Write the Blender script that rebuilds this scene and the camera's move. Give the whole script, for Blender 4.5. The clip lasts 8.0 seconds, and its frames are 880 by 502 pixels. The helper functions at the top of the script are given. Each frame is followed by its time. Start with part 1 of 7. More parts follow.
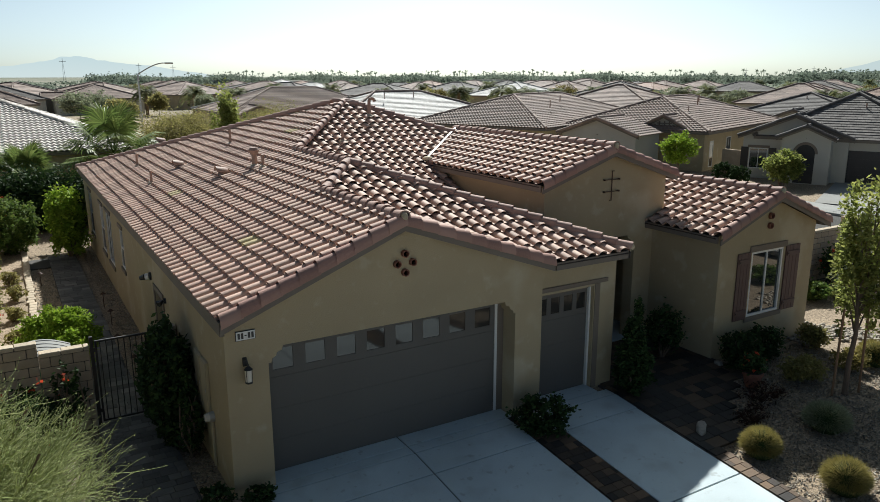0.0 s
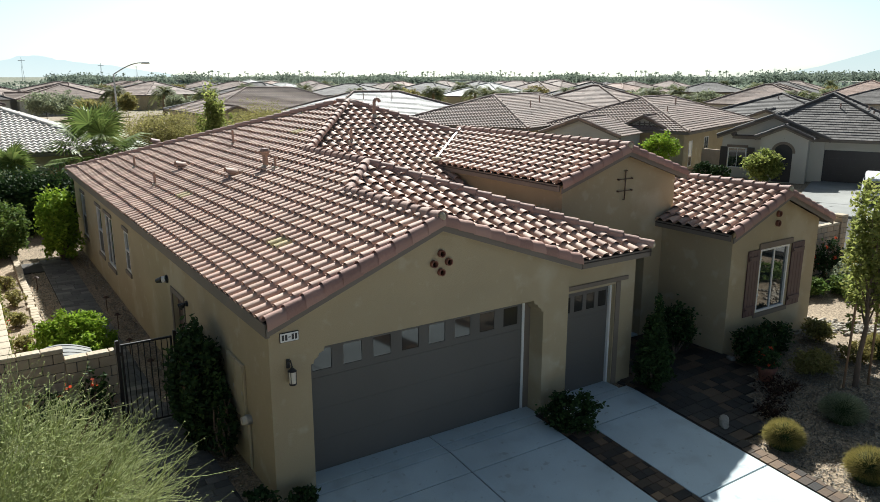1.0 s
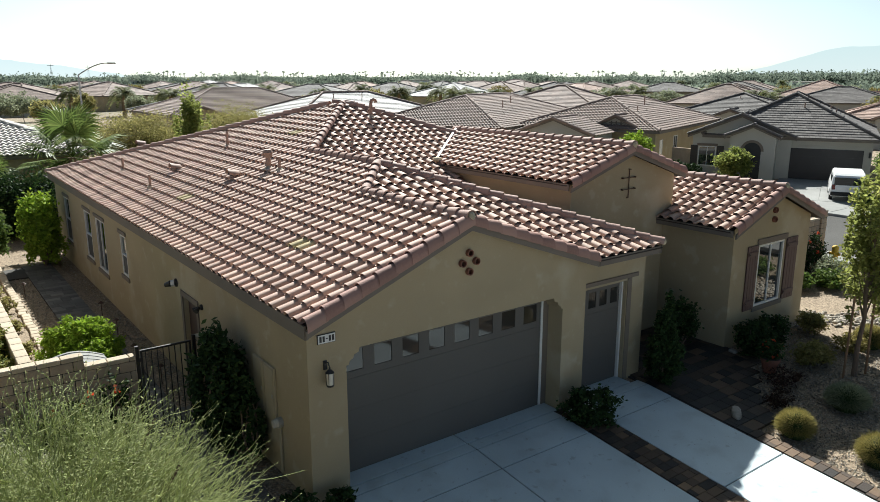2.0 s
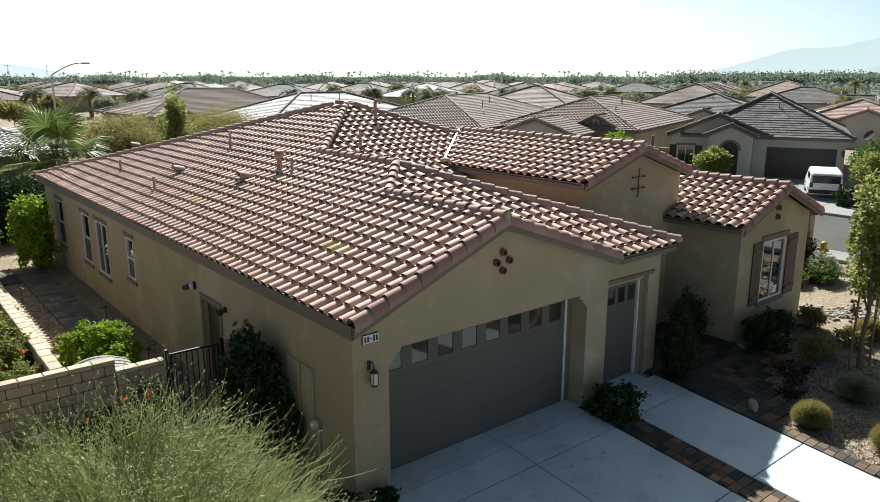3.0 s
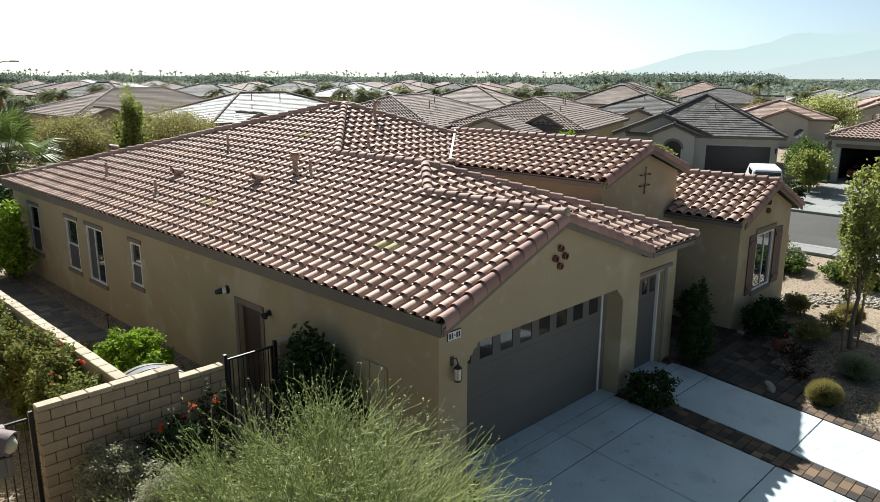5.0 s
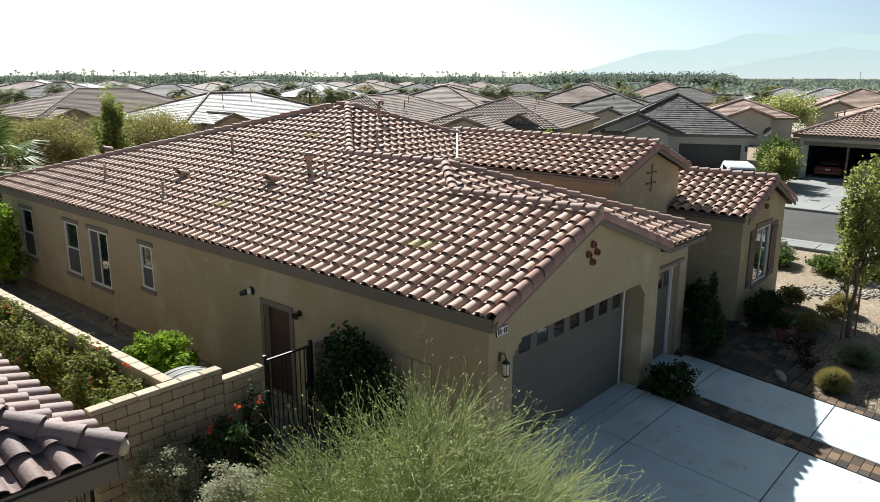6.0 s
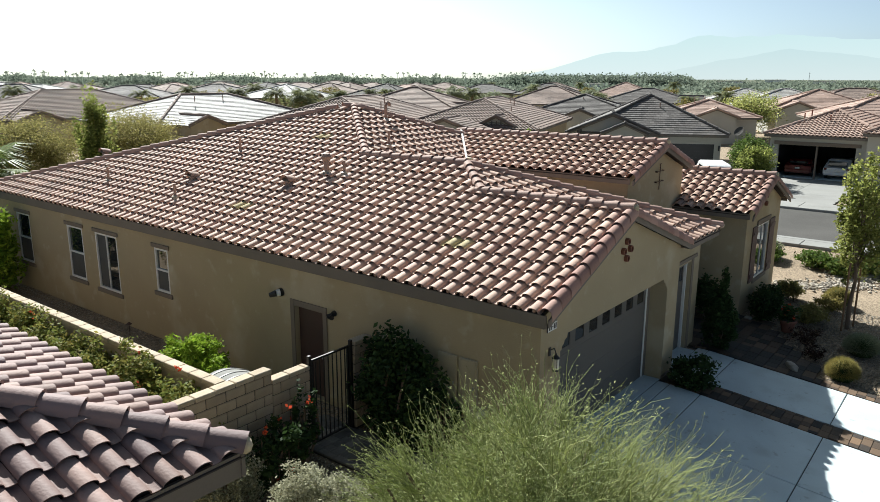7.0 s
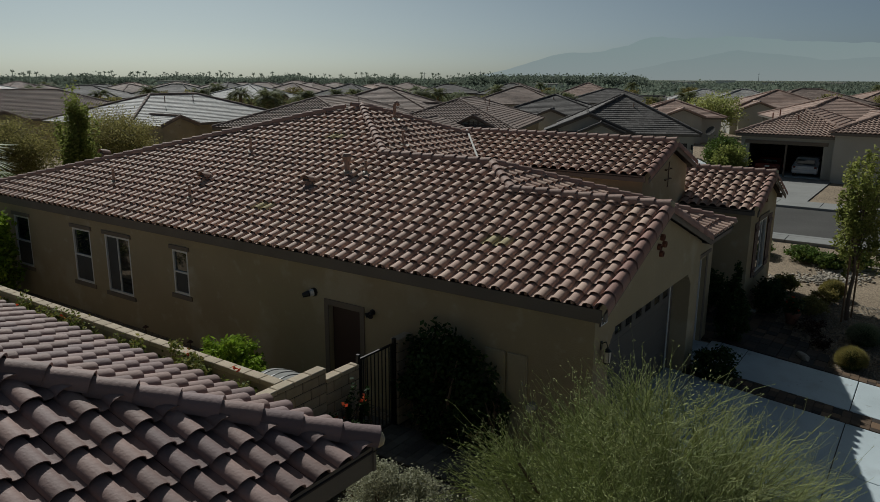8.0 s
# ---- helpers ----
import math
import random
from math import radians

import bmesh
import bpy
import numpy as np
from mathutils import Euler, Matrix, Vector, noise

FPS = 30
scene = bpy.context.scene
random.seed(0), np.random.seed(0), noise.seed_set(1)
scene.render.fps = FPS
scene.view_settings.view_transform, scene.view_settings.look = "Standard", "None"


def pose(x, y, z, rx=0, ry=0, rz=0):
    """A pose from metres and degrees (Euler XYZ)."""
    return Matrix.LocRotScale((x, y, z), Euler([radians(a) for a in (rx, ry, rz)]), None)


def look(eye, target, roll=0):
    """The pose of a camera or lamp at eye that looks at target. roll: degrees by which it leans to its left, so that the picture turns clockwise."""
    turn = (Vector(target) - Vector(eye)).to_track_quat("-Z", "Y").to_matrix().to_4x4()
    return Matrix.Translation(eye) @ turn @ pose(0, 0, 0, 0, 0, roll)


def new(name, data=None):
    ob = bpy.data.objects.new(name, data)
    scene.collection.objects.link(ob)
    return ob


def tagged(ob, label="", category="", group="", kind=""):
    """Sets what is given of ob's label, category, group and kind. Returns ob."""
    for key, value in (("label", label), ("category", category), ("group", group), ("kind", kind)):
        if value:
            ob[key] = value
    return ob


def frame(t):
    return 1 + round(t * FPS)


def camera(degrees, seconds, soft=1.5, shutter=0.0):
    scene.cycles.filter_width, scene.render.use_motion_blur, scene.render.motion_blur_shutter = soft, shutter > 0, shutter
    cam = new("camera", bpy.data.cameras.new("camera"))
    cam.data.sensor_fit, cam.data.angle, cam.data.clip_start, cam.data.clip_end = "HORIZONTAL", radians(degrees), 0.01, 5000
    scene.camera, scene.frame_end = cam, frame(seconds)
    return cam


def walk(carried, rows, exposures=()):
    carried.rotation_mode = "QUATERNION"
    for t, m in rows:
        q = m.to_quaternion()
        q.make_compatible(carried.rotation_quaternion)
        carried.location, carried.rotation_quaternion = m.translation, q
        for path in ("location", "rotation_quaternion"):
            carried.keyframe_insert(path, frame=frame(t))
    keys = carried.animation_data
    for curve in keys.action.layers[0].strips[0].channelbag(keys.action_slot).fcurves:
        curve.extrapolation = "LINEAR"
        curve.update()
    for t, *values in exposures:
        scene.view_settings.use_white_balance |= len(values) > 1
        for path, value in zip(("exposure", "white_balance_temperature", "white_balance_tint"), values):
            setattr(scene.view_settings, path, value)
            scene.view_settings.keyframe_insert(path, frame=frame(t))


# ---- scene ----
cam = camera(62.4, 8.0, soft=0.5)
PATH = [
    (0, (-2.726, -11.58, 7.177), (-1.731, -9.91, 6.707), -0.1),
    (0.5, (-3.282, -11.278, 7.175), (-2.254, -9.628, 6.706), -0.1),
    (1, (-3.839, -10.98, 7.186), (-2.77, -9.356, 6.717), -0.0),
    (1.5, (-4.389, -10.666, 7.193), (-3.273, -9.074, 6.724), 0.0),
    (3, (-6.004, -9.668, 7.223), (-4.776, -8.161, 6.755), 0.0),
    (3.5, (-6.552, -9.321, 7.233), (-5.288, -7.844, 6.765), 0.1),
    (4, (-7.1, -8.942, 7.245), (-5.795, -7.501, 6.777), 0.1),
    (4.5, (-7.669, -8.532, 7.26), (-6.32, -7.131, 6.792), 0.2),
    (6, (-9.416, -7.118, 7.274), (-7.953, -5.838, 6.806), 0.2),
    (6.5, (-10.008, -6.599, 7.28), (-8.511, -5.358, 6.813), 0.2),
    (7, (-10.595, -6.029, 7.274), (-9.063, -4.831, 6.809), 0.2),
    (7.5, (-11.194, -5.415, 7.274), (-9.626, -4.264, 6.809), 0.2),
    (8, (-11.78, -4.75, 7.263), (-10.18, -3.643, 6.799), 0.3),
]
walk(cam, [(t, look(eye, target, roll)) for t, eye, target, roll in PATH], [(0.0, 0.62, 6200, 5), (0.2, 0.96, 6200, 5), (0.4, 1.0, 6200, 5), (7.45, 1.0, 6200, 5), (7.7, 0.42, 6200, 5), (8.0, -0.72, 6200, 5)])
# ---- end of walk ----
SKY, SUN = 0.072, 5.0

# ---- light: clear late-morning sun behind the house, pale sky ----
SUN_FROM = Vector((0.64, 1.01, 1.0)).normalized()
world = bpy.data.worlds.new("sky")
scene.world = world
world.use_nodes = True
wn, wl = world.node_tree.nodes, world.node_tree.links
sky = wn.new("ShaderNodeTexSky")
sky.sky_type = "NISHITA"
sky.sun_disc = False
sky.sun_elevation = math.asin(SUN_FROM.z)
sky.sun_rotation = math.atan2(SUN_FROM.x, SUN_FROM.y)
sky.air_density, sky.dust_density, sky.ozone_density = 0.35, 1.5, 1.0
haze = wn.new("ShaderNodeHueSaturation")
haze.inputs["Saturation"].default_value = 0.78
wl.new(sky.outputs[0], haze.inputs["Color"])
cool = wn.new("ShaderNodeMixRGB")
cool.blend_type = "MULTIPLY"
cool.inputs[0].default_value = 1.0
cool.inputs[2].default_value = (0.89, 1.0, 0.955, 1)
wl.new(haze.outputs[0], cool.inputs[1])
wl.new(cool.outputs[0], wn["Background"].inputs[0])
wn["Background"].inputs[1].default_value = SKY
sun = new("sun", bpy.data.lights.new("sun", "SUN"))
sun.data.energy, sun.data.angle, sun.data.color = SUN, radians(0.53), (1.0, 0.965, 0.915)
sun.matrix_world = look(SUN_FROM * 50, (0, 0, 0))


# ---- materials ----
def tone(c, k):
    return (min(1, c[0] * k), min(1, c[1] * k), min(1, c[2] * k), 1)


def material(name, colour, rough=0.8, fine=20.0, coarse=1.2, vary=0.25, bump=0.2, metal=0.0, each=0.0, hue=None, spec=0.5, stretch=(1, 1, 1)):
    """A surface with grain and larger stains; each: how far single pieces differ; hue: a second colour that pieces drift to."""
    m = bpy.data.materials.new(name)
    m.use_nodes = True
    n, l = m.node_tree.nodes, m.node_tree.links
    b = n["Principled BSDF"]
    b.inputs["Roughness"].default_value, b.inputs["Metallic"].default_value = rough, metal
    b.inputs["Specular IOR Level"].default_value = spec
    tc, mp = n.new("ShaderNodeTexCoord"), n.new("ShaderNodeMapping")
    mp.inputs["Scale"].default_value = stretch
    l.new(tc.outputs["Object"], mp.inputs[0])
    big, small = n.new("ShaderNodeTexNoise"), n.new("ShaderNodeTexNoise")
    big.inputs["Scale"].default_value, big.inputs["Detail"].default_value = coarse, 5
    small.inputs["Scale"].default_value, small.inputs["Detail"].default_value = fine, 4
    l.new(mp.outputs[0], big.inputs[0]), l.new(mp.outputs[0], small.inputs[0])
    add = n.new("ShaderNodeMath")
    add.operation = "MULTIPLY_ADD"
    l.new(small.outputs[0], add.inputs[0])
    add.inputs[1].default_value = 0.45
    l.new(big.outputs[0], add.inputs[2])
    ramp = n.new("ShaderNodeValToRGB")
    ramp.color_ramp.elements[0].position, ramp.color_ramp.elements[1].position = 0.45, 1.0
    ramp.color_ramp.elements[0].color, ramp.color_ramp.elements[1].color = tone(colour, 1 - vary), tone(colour, 1 + vary)
    l.new(add.outputs[0], ramp.inputs[0])
    out = ramp.outputs[0]
    if each or hue:
        oi, ge = n.new("ShaderNodeObjectInfo"), n.new("ShaderNodeNewGeometry")
        mix = n.new("ShaderNodeMath")
        mix.operation = "ADD"
        l.new(oi.outputs["Random"], mix.inputs[0]), l.new(ge.outputs["Random Per Island"], mix.inputs[1])
        fr = n.new("ShaderNodeMath")
        fr.operation = "FRACT"
        l.new(mix.outputs[0], fr.inputs[0])
        if hue:
            hm = n.new("ShaderNodeMixRGB")
            hm.inputs[2].default_value = (*hue, 1)
            sq = n.new("ShaderNodeMath")
            sq.operation = "POWER"
            sq.inputs[1].default_value = 2.0
            l.new(fr.outputs[0], sq.inputs[0]), l.new(sq.outputs[0], hm.inputs[0]), l.new(out, hm.inputs[1])
            out = hm.outputs[0]
        f2 = n.new("ShaderNodeMath")
        f2.operation = "MULTIPLY"
        f2.inputs[1].default_value = 7.31
        l.new(fr.outputs[0], f2.inputs[0])
        f3 = n.new("ShaderNodeMath")
        f3.operation = "FRACT"
        l.new(f2.outputs[0], f3.inputs[0])
        hs = n.new("ShaderNodeHueSaturation")
        mr = n.new("ShaderNodeMapRange")
        mr.inputs[3].default_value, mr.inputs[4].default_value = 1 - each, 1 + each
        l.new(f3.outputs[0], mr.inputs[0]), l.new(mr.outputs[0], hs.inputs["Value"]), l.new(out, hs.inputs["Color"])
        out = hs.outputs[0]
    l.new(out, b.inputs["Base Color"])
    if bump:
        bp = n.new("ShaderNodeBump")
        bp.inputs["Strength"].default_value, bp.inputs["Distance"].default_value = bump, 0.02
        l.new(small.outputs[0], bp.inputs["Height"]), l.new(bp.outputs[0], b.inputs["Normal"])
    return m


def leaf_material(name, colour, hue, rough=0.7, thin=0.35):
    m = material(name, colour, rough, 8, 0.8, 0.2, 0.0, each=0.35, hue=hue, spec=0.15)
    n, l = m.node_tree.nodes, m.node_tree.links
    b = n["Principled BSDF"]
    tr, mx = n.new("ShaderNodeBsdfTranslucent"), n.new("ShaderNodeMixShader")
    l.new(b.inputs["Base Color"].links[0].from_socket, tr.inputs[0])
    mx.inputs[0].default_value = thin
    l.new(b.outputs[0], mx.inputs[1]), l.new(tr.outputs[0], mx.inputs[2])
    l.new(mx.outputs[0], n["Material Output"].inputs[0])
    return m


STUCCO = material("stucco", (0.39, 0.32, 0.205), 0.92, 60, 0.7, 0.10, 0.35, spec=0.2)
STUCCO_GREY = material("grey_stucco", (0.47, 0.45, 0.39), 0.92, 60, 0.7, 0.08, 0.3, spec=0.2)
STUCCO_OCHRE = material("ochre_stucco", (0.46, 0.38, 0.24), 0.92, 40, 0.7, 0.1, 0.3, spec=0.2)
TRIM = material("trim_paint", (0.165, 0.14, 0.115), 0.7, 30, 1.0, 0.12, 0.1)
TILE = material("clay_tile", (0.445, 0.302, 0.240), 0.66, 35, 2.5, 0.22, 0.2, each=0.2, hue=(0.53, 0.385, 0.30), spec=0.16)
CAP = material("ridge_tile_clay", (0.365, 0.242, 0.200), 0.7, 30, 2.0, 0.22, 0.25, each=0.09, hue=(0.40, 0.275, 0.225), spec=0.15)
RAKE = material("rake_tile_clay", (0.33, 0.195, 0.160), 0.7, 30, 2.0, 0.2, 0.25, each=0.12, hue=(0.38, 0.24, 0.195), spec=0.15)
TILE_PALE = material("bleached_tile", (0.47, 0.40, 0.24), 0.85, 35, 3, 0.25, 0.3, spec=0.1)
TILE_NEAR = material("neighbour_tile", (0.285, 0.198, 0.172), 0.62, 30, 3, 0.2, 0.25, each=0.2, hue=(0.22, 0.16, 0.155), spec=0.15)
TILE_WORN = material("worn_pale_tile", (0.52, 0.47, 0.42), 0.7, 25, 1.0, 0.2, 0.2, each=0.15, hue=(0.58, 0.53, 0.47), spec=0.3)
MORTAR = material("mortar", (0.50, 0.43, 0.30), 0.9, 40, 6, 0.25, 0.5)
DECK = material("roof_felt", (0.05, 0.04, 0.035), 0.95, 20, 1, 0.2, 0.1)
FLASHING = material("painted_flashing", (0.62, 0.60, 0.55), 0.5, 25, 3, 0.15, 0.1)
VENT = material("vent_paint", (0.30, 0.205, 0.16), 0.7, 25, 3, 0.2, 0.15)
LEAD = material("painted_lead", (0.38, 0.34, 0.26), 0.6, 25, 3, 0.2, 0.15)
DOOR_PAINT = material("garage_door_paint", (0.108, 0.101, 0.090), 0.6, 60, 0.6, 0.08, 0.08)
SIDE_DOOR = material("brown_door_paint", (0.058, 0.030, 0.025), 0.55, 40, 1, 0.15, 0.08)
WHITE = material("white_frame", (0.72, 0.71, 0.68), 0.5, 30, 2, 0.05, 0.05)
JAMB = material("pale_jamb", (0.52, 0.49, 0.43), 0.6, 30, 2, 0.08, 0.05)
SHUTTER = material("shutter_paint", (0.105, 0.06, 0.052), 0.6, 30, 2, 0.15, 0.1, stretch=(1, 1, 0.2))
IRON = material("black_iron", (0.022, 0.02, 0.02), 0.5, 40, 4, 0.2, 0.1, metal=0.3)
RUST = material("wrought_iron_rust", (0.07, 0.035, 0.022), 0.75, 40, 5, 0.3, 0.2)
TERRACOTTA = material("terracotta", (0.20, 0.08, 0.05), 0.75, 30, 5, 0.2, 0.2)
CONCRETE = material("drive_concrete", (0.55, 0.62, 0.635), 0.85, 90, 0.55, 0.16, 0.15, spec=0.3)
PALE_CONCRETE = material("street_concrete", (0.28, 0.277, 0.262), 0.9, 60, 0.4, 0.14, 0.15, spec=0.1)
JOINT = material("joint_dark", (0.06, 0.055, 0.05), 0.95, 40, 2, 0.2, 0.2)
# one paving, two tones: the court's carries its shade, the borders' the sun
PAVER_SHADED = material("shaded_paver_stone", (0.022, 0.021, 0.020), 0.75, 40, 3, 0.3, 0.35, each=0.35, hue=(0.10, 0.066, 0.04))
PAVER_SUNLIT = material("sunlit_brown_paver", (0.028, 0.022, 0.018), 0.8, 40, 3, 0.3, 0.35, each=0.35, hue=(0.17, 0.105, 0.058))
PAVER_GREY = material("grey_paver", (0.10, 0.095, 0.085), 0.8, 40, 3, 0.25, 0.35, each=0.3, hue=(0.17, 0.155, 0.14))
BLOCK = material("wall_block", (0.40, 0.32, 0.235), 0.92, 45, 3, 0.15, 0.5, each=0.12, spec=0.2)
BLOCK_CAP = material("wall_cap", (0.47, 0.39, 0.29), 0.92, 45, 3, 0.15, 0.5, each=0.1, spec=0.2)
ASPHALT = material("asphalt", (0.09, 0.086, 0.08), 0.95, 60, 0.3, 0.2, 0.4, spec=0.1)
ROCK = material("rock", (0.31, 0.285, 0.245), 0.9, 15, 3, 0.3, 0.6)
PEBBLE = material("pebble", (0.33, 0.285, 0.225), 0.88, 30, 4, 0.15, 0.3, each=0.4, hue=(0.43, 0.385, 0.32))
BARK = material("bark", (0.14, 0.10, 0.07), 0.9, 30, 4, 0.3, 0.7, stretch=(1, 1, 0.3))
STAKE = material("stake_wood", (0.22, 0.13, 0.07), 0.85, 30, 4, 0.25, 0.4, stretch=(1, 1, 0.2))
LEAF = leaf_material("leaf_green", (0.095, 0.155, 0.034), (0.16, 0.20, 0.045))
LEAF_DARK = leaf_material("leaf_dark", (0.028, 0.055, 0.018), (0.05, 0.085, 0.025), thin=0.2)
LEAF_LIME = leaf_material("leaf_lime", (0.21, 0.32, 0.03), (0.33, 0.42, 0.05))
LEAF_OLIVE = leaf_material("leaf_olive", (0.24, 0.225, 0.075), (0.34, 0.29, 0.12), thin=0.5)
LEAF_SAGE = leaf_material("leaf_sage", (0.25, 0.28, 0.17), (0.36, 0.37, 0.25))
LEAF_GREY = leaf_material("leaf_silver", (0.32, 0.32, 0.215), (0.43, 0.42, 0.30))
LEAF_GOLD = leaf_material("leaf_gold", (0.20, 0.17, 0.05), (0.30, 0.25, 0.09))
LEAF_RED = leaf_material("leaf_red", (0.045, 0.018, 0.014), (0.03, 0.028, 0.016))
PETAL = leaf_material("petal_red", (0.55, 0.07, 0.03), (0.6, 0.14, 0.06))
PETAL_WHITE = leaf_material("petal_white", (0.7, 0.7, 0.68), (0.65, 0.6, 0.6))
PALM = leaf_material("palm_leaf", (0.12, 0.17, 0.045), (0.20, 0.24, 0.07), rough=0.5, thin=0.3)
# less saturated green for the palms farther off
PALM_DULL = leaf_material("dull_palm_leaf", (0.13, 0.15, 0.065), (0.20, 0.20, 0.09))
THATCH = material("palm_thatch", (0.20, 0.14, 0.08), 0.95, 20, 2, 0.3, 0.6)
BRISTLE = leaf_material("barrel_grass", (0.26, 0.23, 0.07), (0.38, 0.31, 0.12))
# near-black stand-in for unlit rooms behind panes and inside the garage
GLASS_BACK = material("room_shade_black", (0.03, 0.032, 0.035), 0.9, 10, 1, 0.3, 0.0)
PLAQUE = material("plaque_white", (0.66, 0.66, 0.64), 0.4, 20, 3, 0.05, 0.0)
BLACK = material("black_paint", (0.02, 0.02, 0.022), 0.45, 30, 3, 0.2, 0.05)
LAMP_GLASS = material("frosted_glass", (0.62, 0.58, 0.5), 0.25, 20, 3, 0.08, 0.0)
METER = material("meter_box_paint", (0.40, 0.345, 0.235), 0.6, 40, 2, 0.08, 0.05)
CAR_WHITE = material("white_car_paint", (0.75, 0.75, 0.74), 0.25, 20, 1, 0.03, 0.0)
CAR_RED = material("red_car_paint", (0.13, 0.014, 0.014), 0.25, 20, 1, 0.05, 0.0)
RUBBER = material("rubber", (0.02, 0.02, 0.02), 0.85, 30, 2, 0.2, 0.1)
YELLOW = material("yellow_paint", (0.65, 0.42, 0.03), 0.5, 20, 3, 0.1, 0.05)
BIN_GREEN = material("bin_green", (0.03, 0.12, 0.06), 0.5, 20, 3, 0.1, 0.05)
STEEL = material("galvanised_steel", (0.42, 0.42, 0.41), 0.45, 30, 2, 0.1, 0.05, metal=0.7)
SLATE = material("slate_tile", (0.12, 0.108, 0.10), 0.8, 25, 0.8, 0.2, 0.2, spec=0.25, each=0.25, hue=(0.16, 0.145, 0.135))
TAN_TILE = material("tan_tile", (0.36, 0.25, 0.20), 0.8, 25, 0.8, 0.2, 0.2, spec=0.25, each=0.2, hue=(0.40, 0.29, 0.24))
ROOF_BROWN = material("brown_roof", (0.25, 0.19, 0.16), 0.8, 25, 0.8, 0.2, 0.2, spec=0.25, each=0.25, hue=(0.28, 0.21, 0.175))
ROOF_PALE = material("pale_roof", (0.36, 0.35, 0.33), 0.7, 25, 0.8, 0.2, 0.2, each=0.15, hue=(0.40, 0.37, 0.34), spec=0.35)



def blotches(m, spots, colour=(0.16, 0.14, 0.11)):
    """Stains and specks with outlines of their own on a surface; spots: (scale, from, to, strength)."""
    n, l = m.node_tree.nodes, m.node_tree.links
    b = n["Principled BSDF"]
    out = b.inputs["Base Color"].links[0].from_socket
    tc = n.new("ShaderNodeTexCoord")
    for scale, lo, hi, k in spots:
        t, r, x = n.new("ShaderNodeTexNoise"), n.new("ShaderNodeMapRange"), n.new("ShaderNodeMixRGB")
        t.inputs["Scale"].default_value, t.inputs["Detail"].default_value = scale, 6
        r.inputs[1].default_value, r.inputs[2].default_value, r.inputs[4].default_value = lo, hi, k
        x.inputs[2].default_value = (*colour, 1)
        l.new(tc.outputs["Object"], t.inputs[0]), l.new(t.outputs[0], r.inputs[0])
        l.new(r.outputs[0], x.inputs[0]), l.new(out, x.inputs[1])
        out = x.outputs[0]
    l.new(out, b.inputs["Base Color"])


blotches(CONCRETE, ((1.3, 0.56, 0.75, 0.22), (5.0, 0.64, 0.70, 0.30), (16.0, 0.70, 0.74, 0.55)))
blotches(PALE_CONCRETE, ((0.5, 0.55, 0.75, 0.25), (4.0, 0.64, 0.72, 0.25)))
blotches(STUCCO, ((0.35, 0.55, 0.8, 0.12),))
blotches(STUCCO, ((0.55, 0.57, 0.66, 0.38), (2.2, 0.60, 0.68, 0.32), (7.0, 0.62, 0.70, 0.18)), (0.52, 0.47, 0.36))


def glass_material(name, colour, rough=0.03):
    m = bpy.data.materials.new(name)
    m.use_nodes = True
    b = m.node_tree.nodes["Principled BSDF"]
    b.inputs["Base Color"].default_value, b.inputs["Roughness"].default_value = (*colour, 1), rough
    b.inputs["Specular IOR Level"].default_value, b.inputs["IOR"].default_value = 0.9, 1.52
    b.inputs["Coat Weight"].default_value = 0.6
    return m


GLASS = glass_material("window_glass", (0.02, 0.024, 0.026))
GLASS_DOOR = glass_material("door_glass", (0.035, 0.033, 0.03), 0.05)
GLASS_DOOR.node_tree.nodes["Principled BSDF"].inputs["Coat Weight"].default_value = 0.0
GLASS_DOOR.node_tree.nodes["Principled BSDF"].inputs["Specular IOR Level"].default_value = 0.5


# ---- building helpers ----
def wm(o):
    m = o.matrix_basis.copy()
    return wm(o.parent) @ o.matrix_parent_inverse @ m if o.parent else m


def attach(ob, parent):
    if parent is not None:
        ob.parent = parent
        ob.matrix_parent_inverse = wm(parent).inverted()
    return ob


def thing(name, label, category, at=(0, 0, 0), group="", kind=""):
    e = new(name)
    e.empty_display_size = 0.2
    e.matrix_basis = Matrix.Translation(at)
    return tagged(e, label, category, group, kind)


def part(name, bm, mat, parent=None, label="", smooth=False):
    me = bpy.data.meshes.new(name)
    bmesh.ops.recalc_face_normals(bm, faces=bm.faces)
    bm.to_mesh(me)
    bm.free()
    me.materials.append(mat)
    if smooth:
        me.polygons.foreach_set("use_smooth", [True] * len(me.polygons))
    ob = new(name, me)
    if label:
        ob["label"] = label
    return attach(ob, parent)


def raw(name, verts, faces, mat, parent=None, label="", smooth=False):
    me = bpy.data.meshes.new(name)
    me.from_pydata([tuple(v) for v in verts], [], [tuple(f) for f in faces])
    me.materials.append(mat)
    if smooth:
        me.polygons.foreach_set("use_smooth", [True] * len(me.polygons))
    me.update()
    ob = new(name, me)
    if label:
        ob["label"] = label
    return attach(ob, parent)


def box(bm, a, b, bev=0.0):
    r = bmesh.ops.create_cube(bm, size=1)
    c = [(a[i] + b[i]) / 2 for i in range(3)]
    s = [abs(b[i] - a[i]) for i in range(3)]
    bmesh.ops.scale(bm, vec=s, verts=r["verts"])
    bmesh.ops.translate(bm, vec=c, verts=r["verts"])
    if bev:
        es = list({e for v in r["verts"] for e in v.link_edges})
        bmesh.ops.bevel(bm, geom=es, offset=bev, segments=1, affect="EDGES")


def boxes(*spec, bev=0.0):
    bm = bmesh.new()
    for a, b in spec:
        box(bm, a, b, bev)
    return bm


